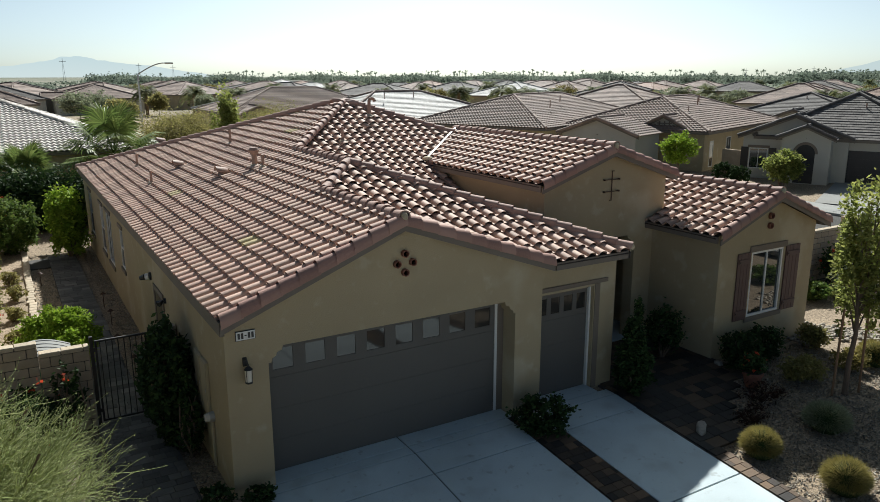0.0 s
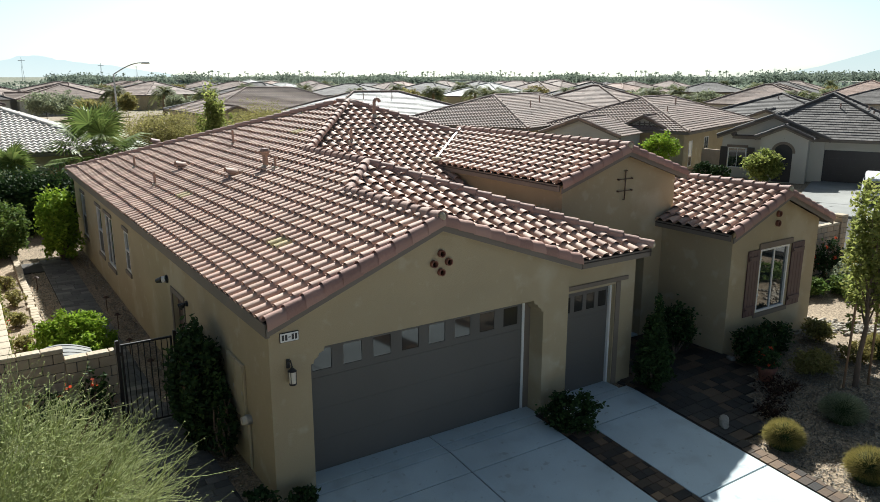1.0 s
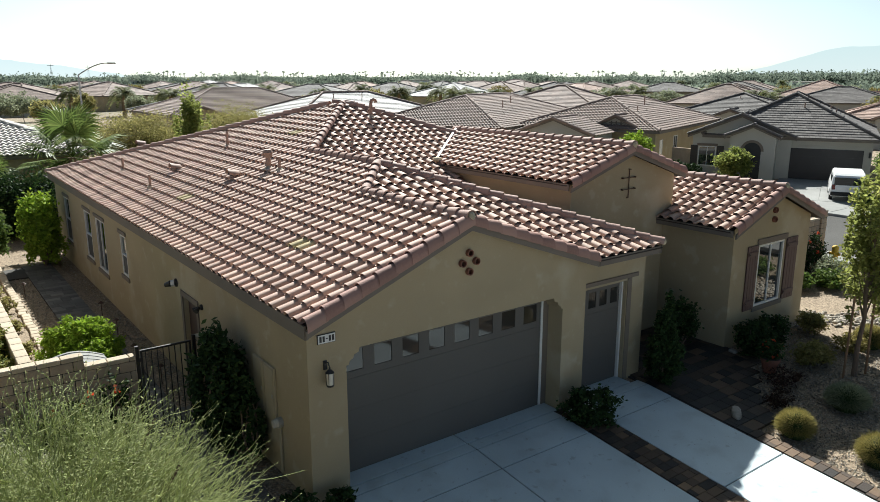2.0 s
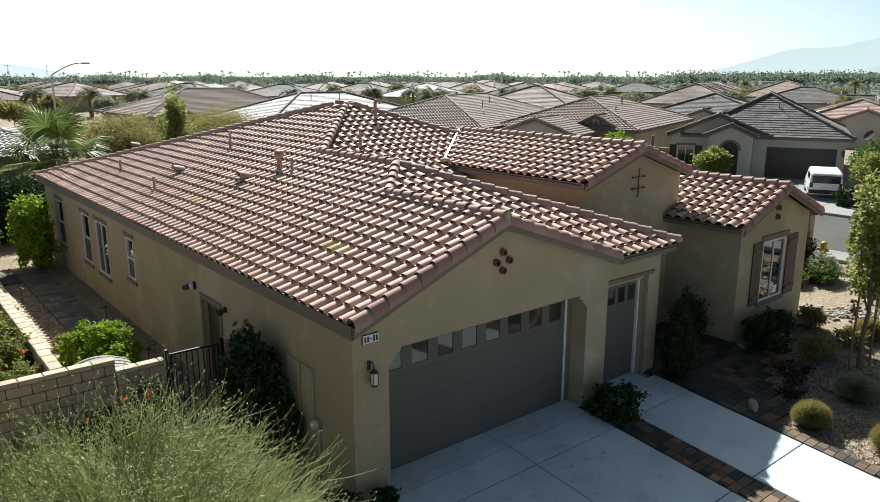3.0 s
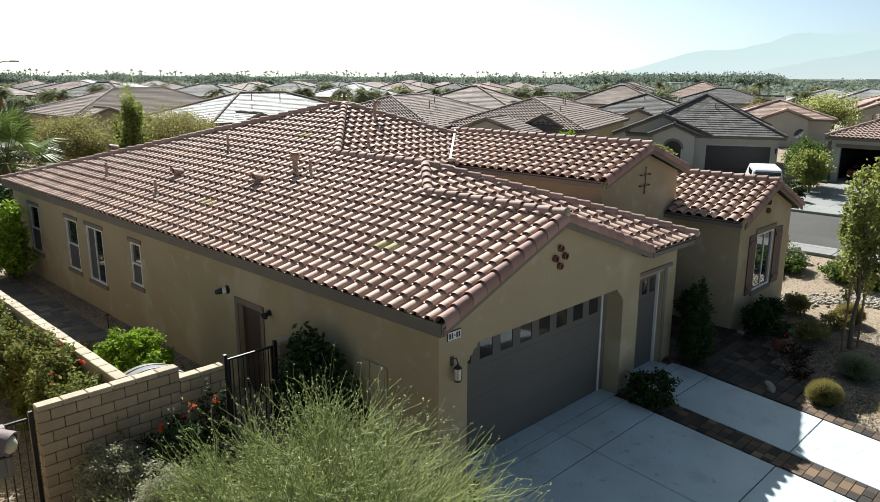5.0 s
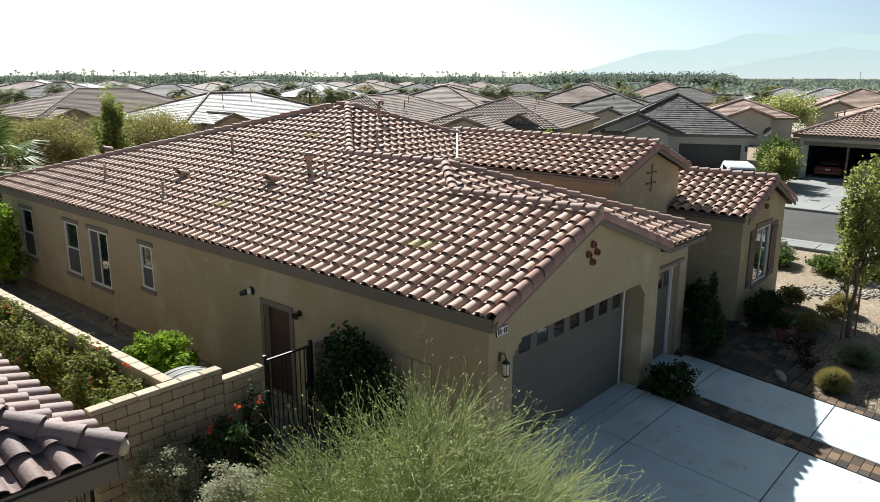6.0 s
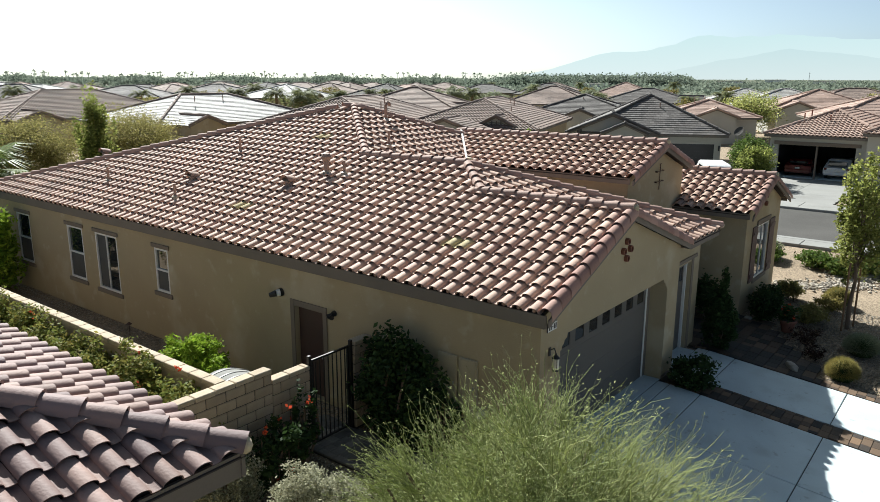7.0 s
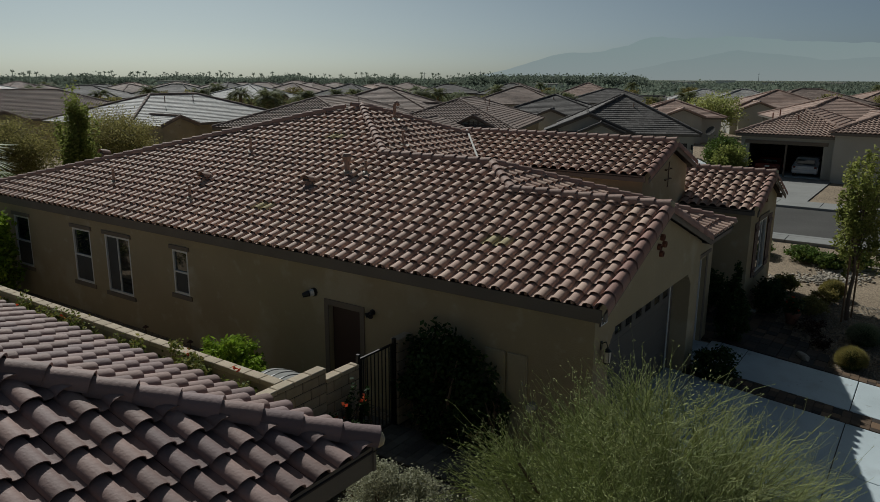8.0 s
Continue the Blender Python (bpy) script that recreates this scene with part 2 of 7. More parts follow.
def tube(bm, p0, p1, r0, r1=None, n=10, cap=True):
    p0, p1 = Vector(p0), Vector(p1)
    d = p1 - p0
    m = Matrix.Translation((p0 + p1) / 2) @ d.to_track_quat("Z", "Y").to_matrix().to_4x4()
    bmesh.ops.create_cone(bm, cap_ends=cap, segments=n, radius1=r0, radius2=r0 if r1 is None else r1, depth=d.length, matrix=m)


def ball(bm, c, r, sub=2, squash=(1, 1, 1)):
    m = Matrix.Translation(c) @ Matrix.Diagonal((r * squash[0], r * squash[1], r * squash[2], 1))
    return bmesh.ops.create_icosphere(bm, subdivisions=sub, radius=1, matrix=m)["verts"]


def prism(bm, outline, y0, y1):
    """An outline of (x, z) drawn out from y0 to y1."""
    a = [bm.verts.new((x, y0, z)) for x, z in outline]
    b = [bm.verts.new((x, y1, z)) for x, z in outline]
    bm.faces.new(a), bm.faces.new(b[::-1])
    for i in range(len(a)):
        j = (i + 1) % len(a)
        bm.faces.new((a[i], a[j], b[j], b[i]))
    return a + b


# ---- tiles laid on a slope ----
COL, COURSE = 0.315, 0.35


def tile_shape(w=COL, length=COURSE + 0.05, rise=0.088, lift=0.07, thick=0.015):
    """An S-shaped roof tile: u across, v up the slope, n out of it; its lower end stands hollow over the next tile."""
    turn = [math.pi * k / 10 for k in range(11)]
    s = [0.335 - 0.335 * math.cos(a) for a in turn] + [0.74, 0.82, 0.91, 1.0]
    h = [0.010 + (rise - 0.010) * math.sin(a) ** 0.92 for a in turn] + [0.002, 0.0, 0.002, 0.012]
    vs = []
    for v, up in ((0.0, lift), (length, 0.004)):
        vs += [(a * w, v, b + up) for a, b in zip(s, h)]
    vs += [(a * w, 0.0, b + lift) for a, b in zip(s, h)]
    vs += [(a * w, 0.004, b + lift - thick) for a, b in zip(s, h)]
    vs += [(a * w, 0.004, b + lift - thick) for a, b in zip(s, h)]
    vs += [(a * w, 0.12, b + lift * 0.7 - thick) for a, b in zip(s, h)]
    m = len(s)
    fs = [(i, i + 1, m + i + 1, m + i) for i in range(m - 1)] + [(3 * m + i, 3 * m + i + 1, 2 * m + i + 1, 2 * m + i) for i in range(m - 1)]
    fs += [(5 * m + i, 5 * m + i + 1, 4 * m + i + 1, 4 * m + i) for i in range(m - 1)]
    return np.array(vs), fs


TILE_V, TILE_F = tile_shape()
rng = np.random.default_rng(7)


class Slope:
    """A roof slope: o a point of its eave, u along the eave, v up the slope; regions are convex plan outlines."""

    def __init__(self, o, u, v_plan, pitch, roof, mat, col=COL, course=COURSE):
        self.o, self.u = Vector(o), Vector(u).normalized()
        self.v = (Vector(v_plan).normalized() + Vector((0, 0, pitch))).normalized()
        self.n = self.u.cross(self.v)
        if self.n.z < 0:
            self.n = -self.n
        self.roof, self.mat, self.col, self.course = roof, mat, col, course
        self.flip = self.u.cross(self.v).z < 0

    def height(self, x, y):
        d = Vector((x, y, 0)) - Vector((self.o.x, self.o.y, 0))
        return self.o.z - (self.n.x * d.x + self.n.y * d.y) / self.n.z

    def to_uv(self, x, y):
        p = Vector((x, y, self.height(x, y))) - self.o
        return p.dot(self.u), p.dot(self.v)

    def lay(self, outline, single=None, pale=(), drop=0.0):
        """Tiles within a convex plan outline. single(x, y): laid as pieces of their own."""
        uv = [self.to_uv(*p) for p in outline]
        us, vs_ = [a for a, _ in uv], [b for _, b in uv]
        area = sum(uv[i][0] * uv[(i + 1) % len(uv)][1] - uv[(i + 1) % len(uv)][0] * uv[i][1] for i in range(len(uv)))
        if area < 0:
            uv = uv[::-1]
        edges = []
        for i in range(len(uv)):
            a, b = np.array(uv[i]), np.array(uv[(i + 1) % len(uv)])
            t = b - a
            nrm = np.array((-t[1], t[0])) / np.hypot(*t)
            edges.append((a, nrm))
        V, F, base = [], [], 0
        L = self.course + 0.05
        basis = np.array([self.u[:], self.v[:], self.n[:]])
        for i in range(math.floor(min(us) / self.col), math.ceil(max(us) / self.col)):
            for j in range(math.floor(min(vs_) / self.course), math.ceil(max(vs_) / self.course)):
                c = [((i + a) * self.col, j * self.course + b) for a in (0, 1) for b in (0, L)]
                d = [[(np.array(p) - a) @ nn for p in c] for a, nn in edges]
                if any(max(e) <= 0.0 for e in d):
                    continue
                whole = all(min(e) >= -0.003 for e in d)
                jig = (rng.normal(0, 0.004), rng.normal(0, 0.005), rng.normal(0, 0.002))
                origin = self.o + self.u * (i * self.col + jig[0]) + self.v * (j * self.course + jig[1]) + self.n * (jig[2] - drop)
                mid = origin + self.u * self.col / 2 + self.v * self.course / 2
                if (i, j) in pale or (single and whole and single(mid.x, mid.y)):
                    key = "bleached_tile" if (i, j) in pale else "tile"
                    me = shared_tile(self, TILE_PALE if (i, j) in pale else self.mat)
                    ob = new("tile", me)
                    m3 = Matrix((self.u, self.v, self.n)).transposed().to_4x4()
                    ob.matrix_basis = Matrix.Translation(origin) @ m3
                    attach(ob, self.roof)
                    if key != "tile":
                        ob["label"] = "sun-bleached yellowish clay roof tile"
                    continue
                tv = TILE_V * np.array((self.col / COL, L / (COURSE + 0.05), 1))
                P = tv
                V.append((P, i * self.col + jig[0], j * self.course + jig[1], jig[2] - drop, whole))
        # whole tiles joined, cut ones trimmed along the outline
        verts, faces = [], []
        bm = bmesh.new()
        for P, du, dv, dn, whole in V:
            Q = P + np.array((du, dv, dn))
            if whole:
                k = len(verts)
                verts.extend((Q @ basis + np.array(self.o)).tolist())
                faces.extend([tuple(x + k for x in f) for f in TILE_F])
            else:
                bv = [bm.verts.new(q) for q in Q]
                for f in TILE_F:
                    bm.faces.new([bv[x] for x in f])
        for a, nn in edges:
            geom = bm.verts[:] + bm.edges[:] + bm.faces[:]
            if geom:
                bmesh.ops.bisect_plane(bm, geom=geom, plane_co=(a[0], a[1], 0), plane_no=(-nn[0], -nn[1], 0), clear_outer=True, dist=1e-5)
        bm.verts.index_update()
        k = len(verts)
        for v in bm.verts:
            verts.append(tuple(self.o + self.u * v.co.x + self.v * v.co.y + self.n * v.co.z))
        faces.extend([tuple(v.index + k for v in f.verts) for f in bm.faces])
        bm.free()
        if faces:
            if self.flip:
                faces = [f[::-1] for f in faces]
            ob = raw("tile_field", verts, faces, self.mat, self.roof, smooth=True)
            ob["kind"] = "stuff"
        # the felt deck under the tiles
        top = [Vector((x, y, self.height(x, y) - 0.012 - drop)) for x, y in outline]
        low = [p - Vector((0, 0, 0.014)) for p in top]
        m = len(top)
        fs = [tuple(range(m)), tuple(range(2 * m - 1, m - 1, -1))] + [(i, (i + 1) % m, m + (i + 1) % m, m + i) for i in range(m)]
        raw("deck", top + low, fs, DECK, self.roof)


_tiles = {}


def shared_tile(slope, mat):
    key = (mat.name, slope.flip, slope.col, slope.course)
    if key not in _tiles:
        me = bpy.data.meshes.new("tile")
        fs = [f[::-1] for f in TILE_F] if slope.flip else TILE_F
        L = slope.course + 0.05
        me.from_pydata([tuple(p) for p in TILE_V * np.array((slope.col / COL, L / (COURSE + 0.05), 1))], [], fs)
        me.materials.append(mat)
        me.polygons.foreach_set("use_smooth", [True] * len(me.polygons))
        _tiles[key] = me
    return _tiles[key]


_caps = {}


def cap_mesh(mat, length, r0, r1, drop):
    """A barrel cap tile that runs along x from its lower, wider end."""
    key = (mat.name, round(length, 2), r0, drop)
    if key not in _caps:
        vs, fs, n = [], [], 8
        for x, r, up in ((0, r0, 0.03), (length, r1, 0.0), (0, r0, 0.03), (0.004, r0 - 0.03, 0.03)):
            for i in range(n + 1):
                a = math.pi * i / n
                vs.append((x, -r * math.cos(a), r * math.sin(a) * 0.85 + up))
            if drop:
                vs.insert(len(vs) - n - 1, (x, -r, up - drop))
                vs.append((x, r, up - drop))
        m = len(vs) // 4
        fs += [(i, m + i, m + i + 1, i + 1) for i in range(m - 1)]
        fs += [(2 * m + i, 2 * m + i + 1, 3 * m + i + 1, 3 * m + i) for i in range(m - 1)]
        me = bpy.data.meshes.new("ridge_tile")
        me.from_pydata(vs, [], [f[::-1] for f in fs])
        me.materials.append(mat)
        me.polygons.foreach_set("use_smooth", [True] * len(me.polygons))
        _caps[key] = me
    return _caps[key]


def cap_line(roof, a, b, mat=None, step=0.36, r=0.125, name="ridge_tile", drop=0.05, end=True):
    """Barrel caps from the low end a to the high end b."""
    a, b = Vector(a), Vector(b)
    d = b - a
    count = max(1, round(d.length / step))
    s = d.length / count
    x = d.normalized()
    y = Vector((0, 0, 1)).cross(x).normalized()
    z = x.cross(y)
    m3 = Matrix((x, y, z)).transposed().to_4x4()
    me = cap_mesh(mat or CAP, s + 0.05, r, r * 0.84, drop)
    for i in range(count):
        ob = new(name, me)
        roll = Matrix.Rotation(rng.normal(0, 0.02), 4, "X")
        ob.matrix_basis = Matrix.Translation(a + d * (i / count) + z * rng.normal(0, 0.004)) @ m3 @ roll
        attach(ob, roof)
    if end:
        bm = bmesh.new()
        ball(bm, a + x * 0.03 + z * 0.02, r * 0.93, 2, (0.6, 0.95, 0.8))
        part("mortar_end", bm, MORTAR, roof, "pale mortar plug", True)


def rake_line(roof, a, b, out, mat=None, step=0.36):
    """Angled edge tiles up a gable's rake from the low end a to the high end b; out: outward across the rake."""
    a, b, out = Vector(a), Vector(b), Vector(out)
    d = b - a
    count = max(1, round(d.length / step))
    s = d.length / count
    x = d.normalized()
    up = Vector((0, 0, 1))
    section = [(-0.215, 0.03), (-0.195, 0.095), (-0.15, 0.145), (-0.085, 0.168), (-0.02, 0.155), (0.035, 0.11), (0.062, 0.05), (0.07, 0.0), (0.07, -0.062)]
    key = (round(s, 3), tuple(round(c, 2) for c in (*x, *out)))
    vs = []
    for k, (along, grow) in enumerate(((0, 1.0), (s + 0.045, 0.86), (0, 1.0), (0, 0.93))):
        for p, q in section:
            v = x * along + out * p * grow + up * (q * grow + (0.026 if k != 1 else 0))
            vs.append(tuple(v))
    m = len(section)
    fs = [(i, i + 1, m + i + 1, m + i) for i in range(m - 1)] + [(3 * m + i, 3 * m + i + 1, 2 * m + i + 1, 2 * m + i) for i in range(m - 1)]
    me = bpy.data.meshes.new("rake_tile")
    me.from_pydata(vs, [], fs)
    me.materials.append(mat or RAKE)
    me.polygons.foreach_set("use_smooth", [True] * len(me.polygons))
    for i in range(count):
        ob = new("rake_tile", me)
        ob.matrix_basis = Matrix.Translation(a + d * (i / count) + out * rng.normal(0, 0.004))
        attach(ob, roof)


def board(name, a, b, across, height, thick, mat, parent, label=""):
    """A board from a to b whose face points across; it hangs height below the line."""
    a, b, n = Vector(a), Vector(b), Vector(across).normalized() * thick
    down = Vector((0, 0, -height))
    vs = [a, b, b + down, a + down, a - n, b - n, b - n + down, a - n + down]
    fs = [(0, 1, 2, 3), (7, 6, 5, 4), (0, 4, 5, 1), (1, 5, 6, 2), (2, 6, 7, 3), (3, 7, 4, 0)]
    bm = bmesh.new()
    bv = [bm.verts.new(v) for v in vs]
    for f in fs:
        bm.faces.new([bv[i] for i in f])
    return part(name, bm, mat, parent, label)


# ---- ground and paving ----
def ground_material():
    m = material("desert_ground", (0.30, 0.245, 0.18), 0.95, 30, 0.5, 0.2, 0.6, spec=0.15)
    n, l = m.node_tree.nodes, m.node_tree.links
    b = n["Principled BSDF"]
    vo = n.new("ShaderNodeTexVoronoi")
    vo.inputs["Scale"].default_value = 26
    tc = n.new("ShaderNodeTexCoord")
    l.new(tc.outputs["Object"], vo.inputs["Vector"])
    hs, mr = n.new("ShaderNodeMixRGB"), n.new("ShaderNodeSeparateColor")
    hs.blend_type = "MULTIPLY"
    hs.inputs[0].default_value = 1.0
    ramp = n.new("ShaderNodeValToRGB")
    ramp.color_ramp.elements[0].color, ramp.color_ramp.elements[1].color = (0.55, 0.52, 0.5, 1), (1.35, 1.3, 1.25, 1)
    l.new(vo.outputs["Color"], mr.inputs[0]), l.new(mr.outputs[0], ramp.inputs[0])
    l.new(b.inputs["Base Color"].links[0].from_socket, hs.inputs[1]), l.new(ramp.outputs[0], hs.inputs[2])
    l.new(hs.outputs[0], b.inputs["Base Color"])
    # dry scrub covers the plain beyond the houses, greyed with distance for haze
    ln, far, scrub, pt = n.new("ShaderNodeVectorMath"), n.new("ShaderNodeMapRange"), n.new("ShaderNodeMixRGB"), n.new("ShaderNodeTexNoise")
    ln.operation = "LENGTH"
    l.new(tc.outputs["Object"], ln.inputs[0]), l.new(ln.outputs["Value"], far.inputs[0])
    far.inputs[1].default_value, far.inputs[2].default_value = 110, 230
    pt.inputs["Scale"].default_value, pt.inputs["Detail"].default_value = 0.012, 6
    l.new(tc.outputs["Object"], pt.inputs[0])
    cover = n.new("ShaderNodeValToRGB")
    cover.color_ramp.elements[0].position, cover.color_ramp.elements[1].position = 0.42, 0.6
    cover.color_ramp.elements[0].color, cover.color_ramp.elements[1].color = (0.11, 0.13, 0.085, 1), (0.23, 0.21, 0.165, 1)
    l.new(pt.outputs[0], cover.inputs[0])
    l.new(far.outputs[0], scrub.inputs[0]), l.new(hs.outputs[0], scrub.inputs[1]), l.new(cover.outputs[0], scrub.inputs[2])
    l.new(scrub.outputs[0], b.inputs["Base Color"])
    bp = n.new("ShaderNodeBump")
    bp.inputs["Strength"].default_value, bp.inputs["Distance"].default_value = 0.7, 0.02
    l.new(vo.outputs["Distance"], bp.inputs["Height"]), l.new(bp.outputs[0], b.inputs["Normal"])
    return m


GROUND = ground_material()


def gz(x, y):
    """Height of the ground: level under the houses, falling to the street before them."""
    k = 0.09 - 0.06 * min(1, max(0, (x - 10) / 3))
    return -k * min(6.0, max(0.0, -0.3 - y))


gxs = [-4900, -1500, -400, -120, -50, -30] + [-22 + i for i in range(46)] + [26, 32, 45, 80, 160, 400, 1500, 4900]
gys = [-4900, -1500, -400, -100, -40, -20] + [-12 + i for i in range(40)] + [32, 45, 80, 160, 400, 1500, 4900]
gverts = [(x, y, gz(x, y) - 0.04) for y in gys for x in gxs]
gw = len(gxs)
gfaces = [(j * gw + i, j * gw + i + 1, (j + 1) * gw + i + 1, (j + 1) * gw + i) for j in range(len(gys) - 1) for i in range(gw - 1)]
ground = tagged(raw("ground", gverts, gfaces, GROUND), "tan desert ground of fine gravel and bare earth", "ground", kind="structure")


def settle(ob):
    """Lays a mesh that was built level onto the falling ground."""
    for v in ob.data.vertices:
        v.co.z += gz(v.co.x, v.co.y)
    return ob


def slab_set(name, label, rects, mat, top=0.03, bev=0.008, gap=0.006):
    """Concrete slabs as pieces of one paving."""
    root = tagged(thing(name, label, "pavement", (rects[0][0], rects[0][1], 0)), kind="structure")
    for x0, y0, x1, y1 in rects:
        settle(part("slab", boxes(((x0 + gap, y0 + gap, -0.09), (x1 - gap, y1 - gap, top)), bev=bev), mat, root))
        settle(part("joint_bed", boxes(((x0, y0, -0.1), (x1, y1, 0.008))), JOINT, root))
    return root


# the main drive: slabs with joints, and the narrow drive beside it
drive_rects = [(0.73, 0.0, 3.42, 0.46), (3.42, 0.0, 5.98, 0.46)]
for y0, y1 in ((-0.3, 0.0), (-1.05, -0.3), (-3.72, -1.05), (-6.3, -3.72), (-9.5, -6.3)):
    drive_rects += [(0.45, y0, 3.42, y1), (3.42, y0, 5.84, y1)]
drive = slab_set("driveway", "pale concrete driveway with tooled joints and faint stains", drive_rects, CONCRETE, gap=0.011)
side_rects = [(6.88, 0.0, 8.46, 0.5), (6.62, -0.3, 8.7, 0.0), (6.62, -1.0, 8.7, -0.3), (6.6, -3.72, 8.68, -1.0), (6.6, -6.3, 8.68, -3.72), (6.6, -9.5, 8.68, -6.3)]
slab_set("side_drive", "narrow pale concrete drive before the single garage door", side_rects, CONCRETE, gap=0.011)


def pavers(name, label, mat, inside, x0, x1, y0, y1, base, top=0.028, sizes=((0.3, 0.2), (0.2, 0.2)), turn=0.0):
    """Paving stones of mixed lengths in rows; inside(x, y) says where."""
    root = tagged(thing(name, label, "pavement", ((x0 + x1) / 2, (y0 + y1) / 2, 0)), kind="structure")
    r = random.Random(hash_name(name))
    meshes = {}
    for w, h in sizes:
        b = boxes(((0.004, 0.004, -0.06), (w - 0.004, h - 0.004, 0)), bev=0.005)
        me = bpy.data.meshes.new("paver")
        b.to_mesh(me)
        b.free()
        me.materials.append(mat)
        meshes[w] = me
    count, y, late = 0, y0, []
    while y < y1:
        x = x0 - r.random() * 0.3
        h = sizes[0][1]
        while x < x1:
            w, h = r.choice(sizes)
            xa, xb = max(x, x0), min(x + w, x1)
            if xb - xa > 0.07 and inside((xa + xb) / 2, y + h / 2):
                z = top + r.gauss(0, 0.002)
                ob = new("paver", meshes[w])
                k = gz(x, y + h) - gz(x, y)
                ob.matrix_basis = Matrix.Translation((xa, y, z + gz(x, y))) @ Matrix.Rotation(math.atan2(k, h), 4, 'X') @ Matrix.Diagonal(((xb - xa) / w, 1, 1, 1))
                attach(ob, root)
            x += w
        y += h
    for a, b in base:
        cuts = sorted({a[1], b[1], *[c for c in (-0.3, -1.0, -6.3) if a[1] < c < b[1]]})
        for c, d in zip(cuts, cuts[1:]):
            settle(part("sand_bed", boxes(((a[0], c, a[2]), (b[0], d, b[2]))), JOINT, root))
    return root


def hash_name(s):
    return sum((i + 1) * ord(c) for i, c in enumerate(s))


# ---- the house ----
P = 0.40
house = thing("house", "single-storey tan stucco house with mauve clay tile roofs", "house", (4, 10, 0))
roof = raw("roof", [(3.3, 0.5, 3.2), (6.6, 11, 3.2), (3.3, 11, 3.2)], [(0, 1, 2)], DECK, house, "mauve-brown clay tile roof with capped ridges")

# corner points of the roof in plan
EX, FY = -0.09, -0.19          # side eave, front rake
GX, GZ = 3.32, 4.60           # garage ridge
MX, MY = 7.45, 11.85          # the main peak
SX = 4.46                     # short ridge
HB, HJ, H2 = 3.73, 4.88, 8.56
BACK = (-0.09, 23.7)
RE = 9.02                     # eave over the single garage
side_z = GZ + P * (EX - GX)


def lz(x):
    return GZ + P * (x - GX)


MZ, SZ = lz(MX), lz(SX)
FZ = 3.33                     # eave over the single garage
FP = (SZ - FZ) / (HJ + 0.22)
PR, PT, PE = 0.352, 0.337, (SZ - FZ) / (RE - SX)   # the lower pitches
left = Slope((EX, -0.294, side_z), (0, 1, 0), (1, 0, 0), P, roof, TILE)
front_piece = lambda x, y: y < 6.6 and x < 3.1
left.lay([(EX, FY + 0.16), (GX, FY + 0.16), (GX, HB), (EX, HB)], front_piece, pale=((9, 4), (10, 4)))
left.lay([(EX, HB), (GX, HB), (SX, HJ), (EX, HJ)], front_piece)
left.lay([(EX, HJ), (SX, HJ), (SX, H2), (EX, H2)], front_piece)
left.lay([(EX, H2), (SX, H2), (MX, MY), BACK], pale=((32, 4), (33, 4), (35, 16), (36, 16)))
# garage gable, the slope that falls to the single garage
right = Slope((6.86, FY, GZ - PR * (6.86 - GX)), (0, 1, 0), (-1, 0, 0), PR, roof, TILE)
right.lay([(GX, FY + 0.16), (6.86, FY + 0.16), (GX, HB)])
front = Slope((GX, -0.22, SZ - FP * (HJ + 0.22)), (1, 0, 0), (0, 1, 0), FP, roof, TILE)
front.lay([(6.84, -0.22), (RE, -0.22), (SX, HJ), (GX, HB)])
# short ridge, slope towards the entry
entry = Slope((RE, 0, FZ), (0, 1, 0), (-1, 0, 0), PE, roof, TILE)
entry.lay([(SX, HJ), (RE, -0.22), (RE, 4.0), (SX, H2)])
# main hip
main = Slope((SX, H2, MZ - P * (MY - H2)), (1, 0, 0), (0, 1, 0), P, roof, TILE)
main.lay([(SX, H2), (RE, 4.0), (10.55, 5.5), (10.55, 9.0), (MX, MY)])
far = Slope((MX + 8, MY, MZ - P * 8), (0, 1, 0), (-1, 0, 0), P, roof, TILE)
back = Slope((MX, 25.2, side_z), (1, 0, 0), (0, -1, 0), (MZ - side_z) / (25.2 - MY), roof, TILE)
far_out = [(MX, MY), (15.4, 3.9), (15.4, 25.2)]
raw("far_deck", [(x, y, far.height(x, y)) for x, y in far_out], [(0, 1, 2)], CAP, roof)
raw("back_deck", [(MX, MY, MZ), (15.4, 25.2, side_z), (EX, 25.2, side_z)], [(0, 1, 2)], CAP, roof)

# caps on ridges and hips
T = 0.085
cap_line(roof, (GX, FY, GZ + T), (GX, HB, GZ + T))
cap_line(roof, (GX, HB - 0.12, GZ + T), (SX, HJ, SZ + T))
cap_line(roof, (SX, HJ, SZ + T), (SX, H2, SZ + T))
cap_line(roof, (SX, H2 - 0.12, SZ + T), (MX, MY, MZ + T))
cap_line(roof, (RE, -0.22, front.o.z + T + 0.02), (SX, HJ, SZ + T))
cap_line(roof, (BACK[0], BACK[1], side_z + T), (MX - 0.3, MY + 0.5, MZ + T - 0.06))
cap_line(roof, (MX + 0.35, MY - 0.32, MZ + T - 0.12), (MX - 0.35, MY + 0.1, MZ + T + 0.02), end=False)
cap_line(roof, (10.5, 9.05, MZ - P * (MY - 9.05) + T), (MX, MY, MZ + T))
rake_line(roof, (EX, FY, side_z - 0.01), (GX, FY, GZ - 0.01), (0, -1, 0))
rake_line(roof, (6.86, FY, right.o.z - 0.01), (GX, FY, GZ - 0.01), (0, -1, 0))

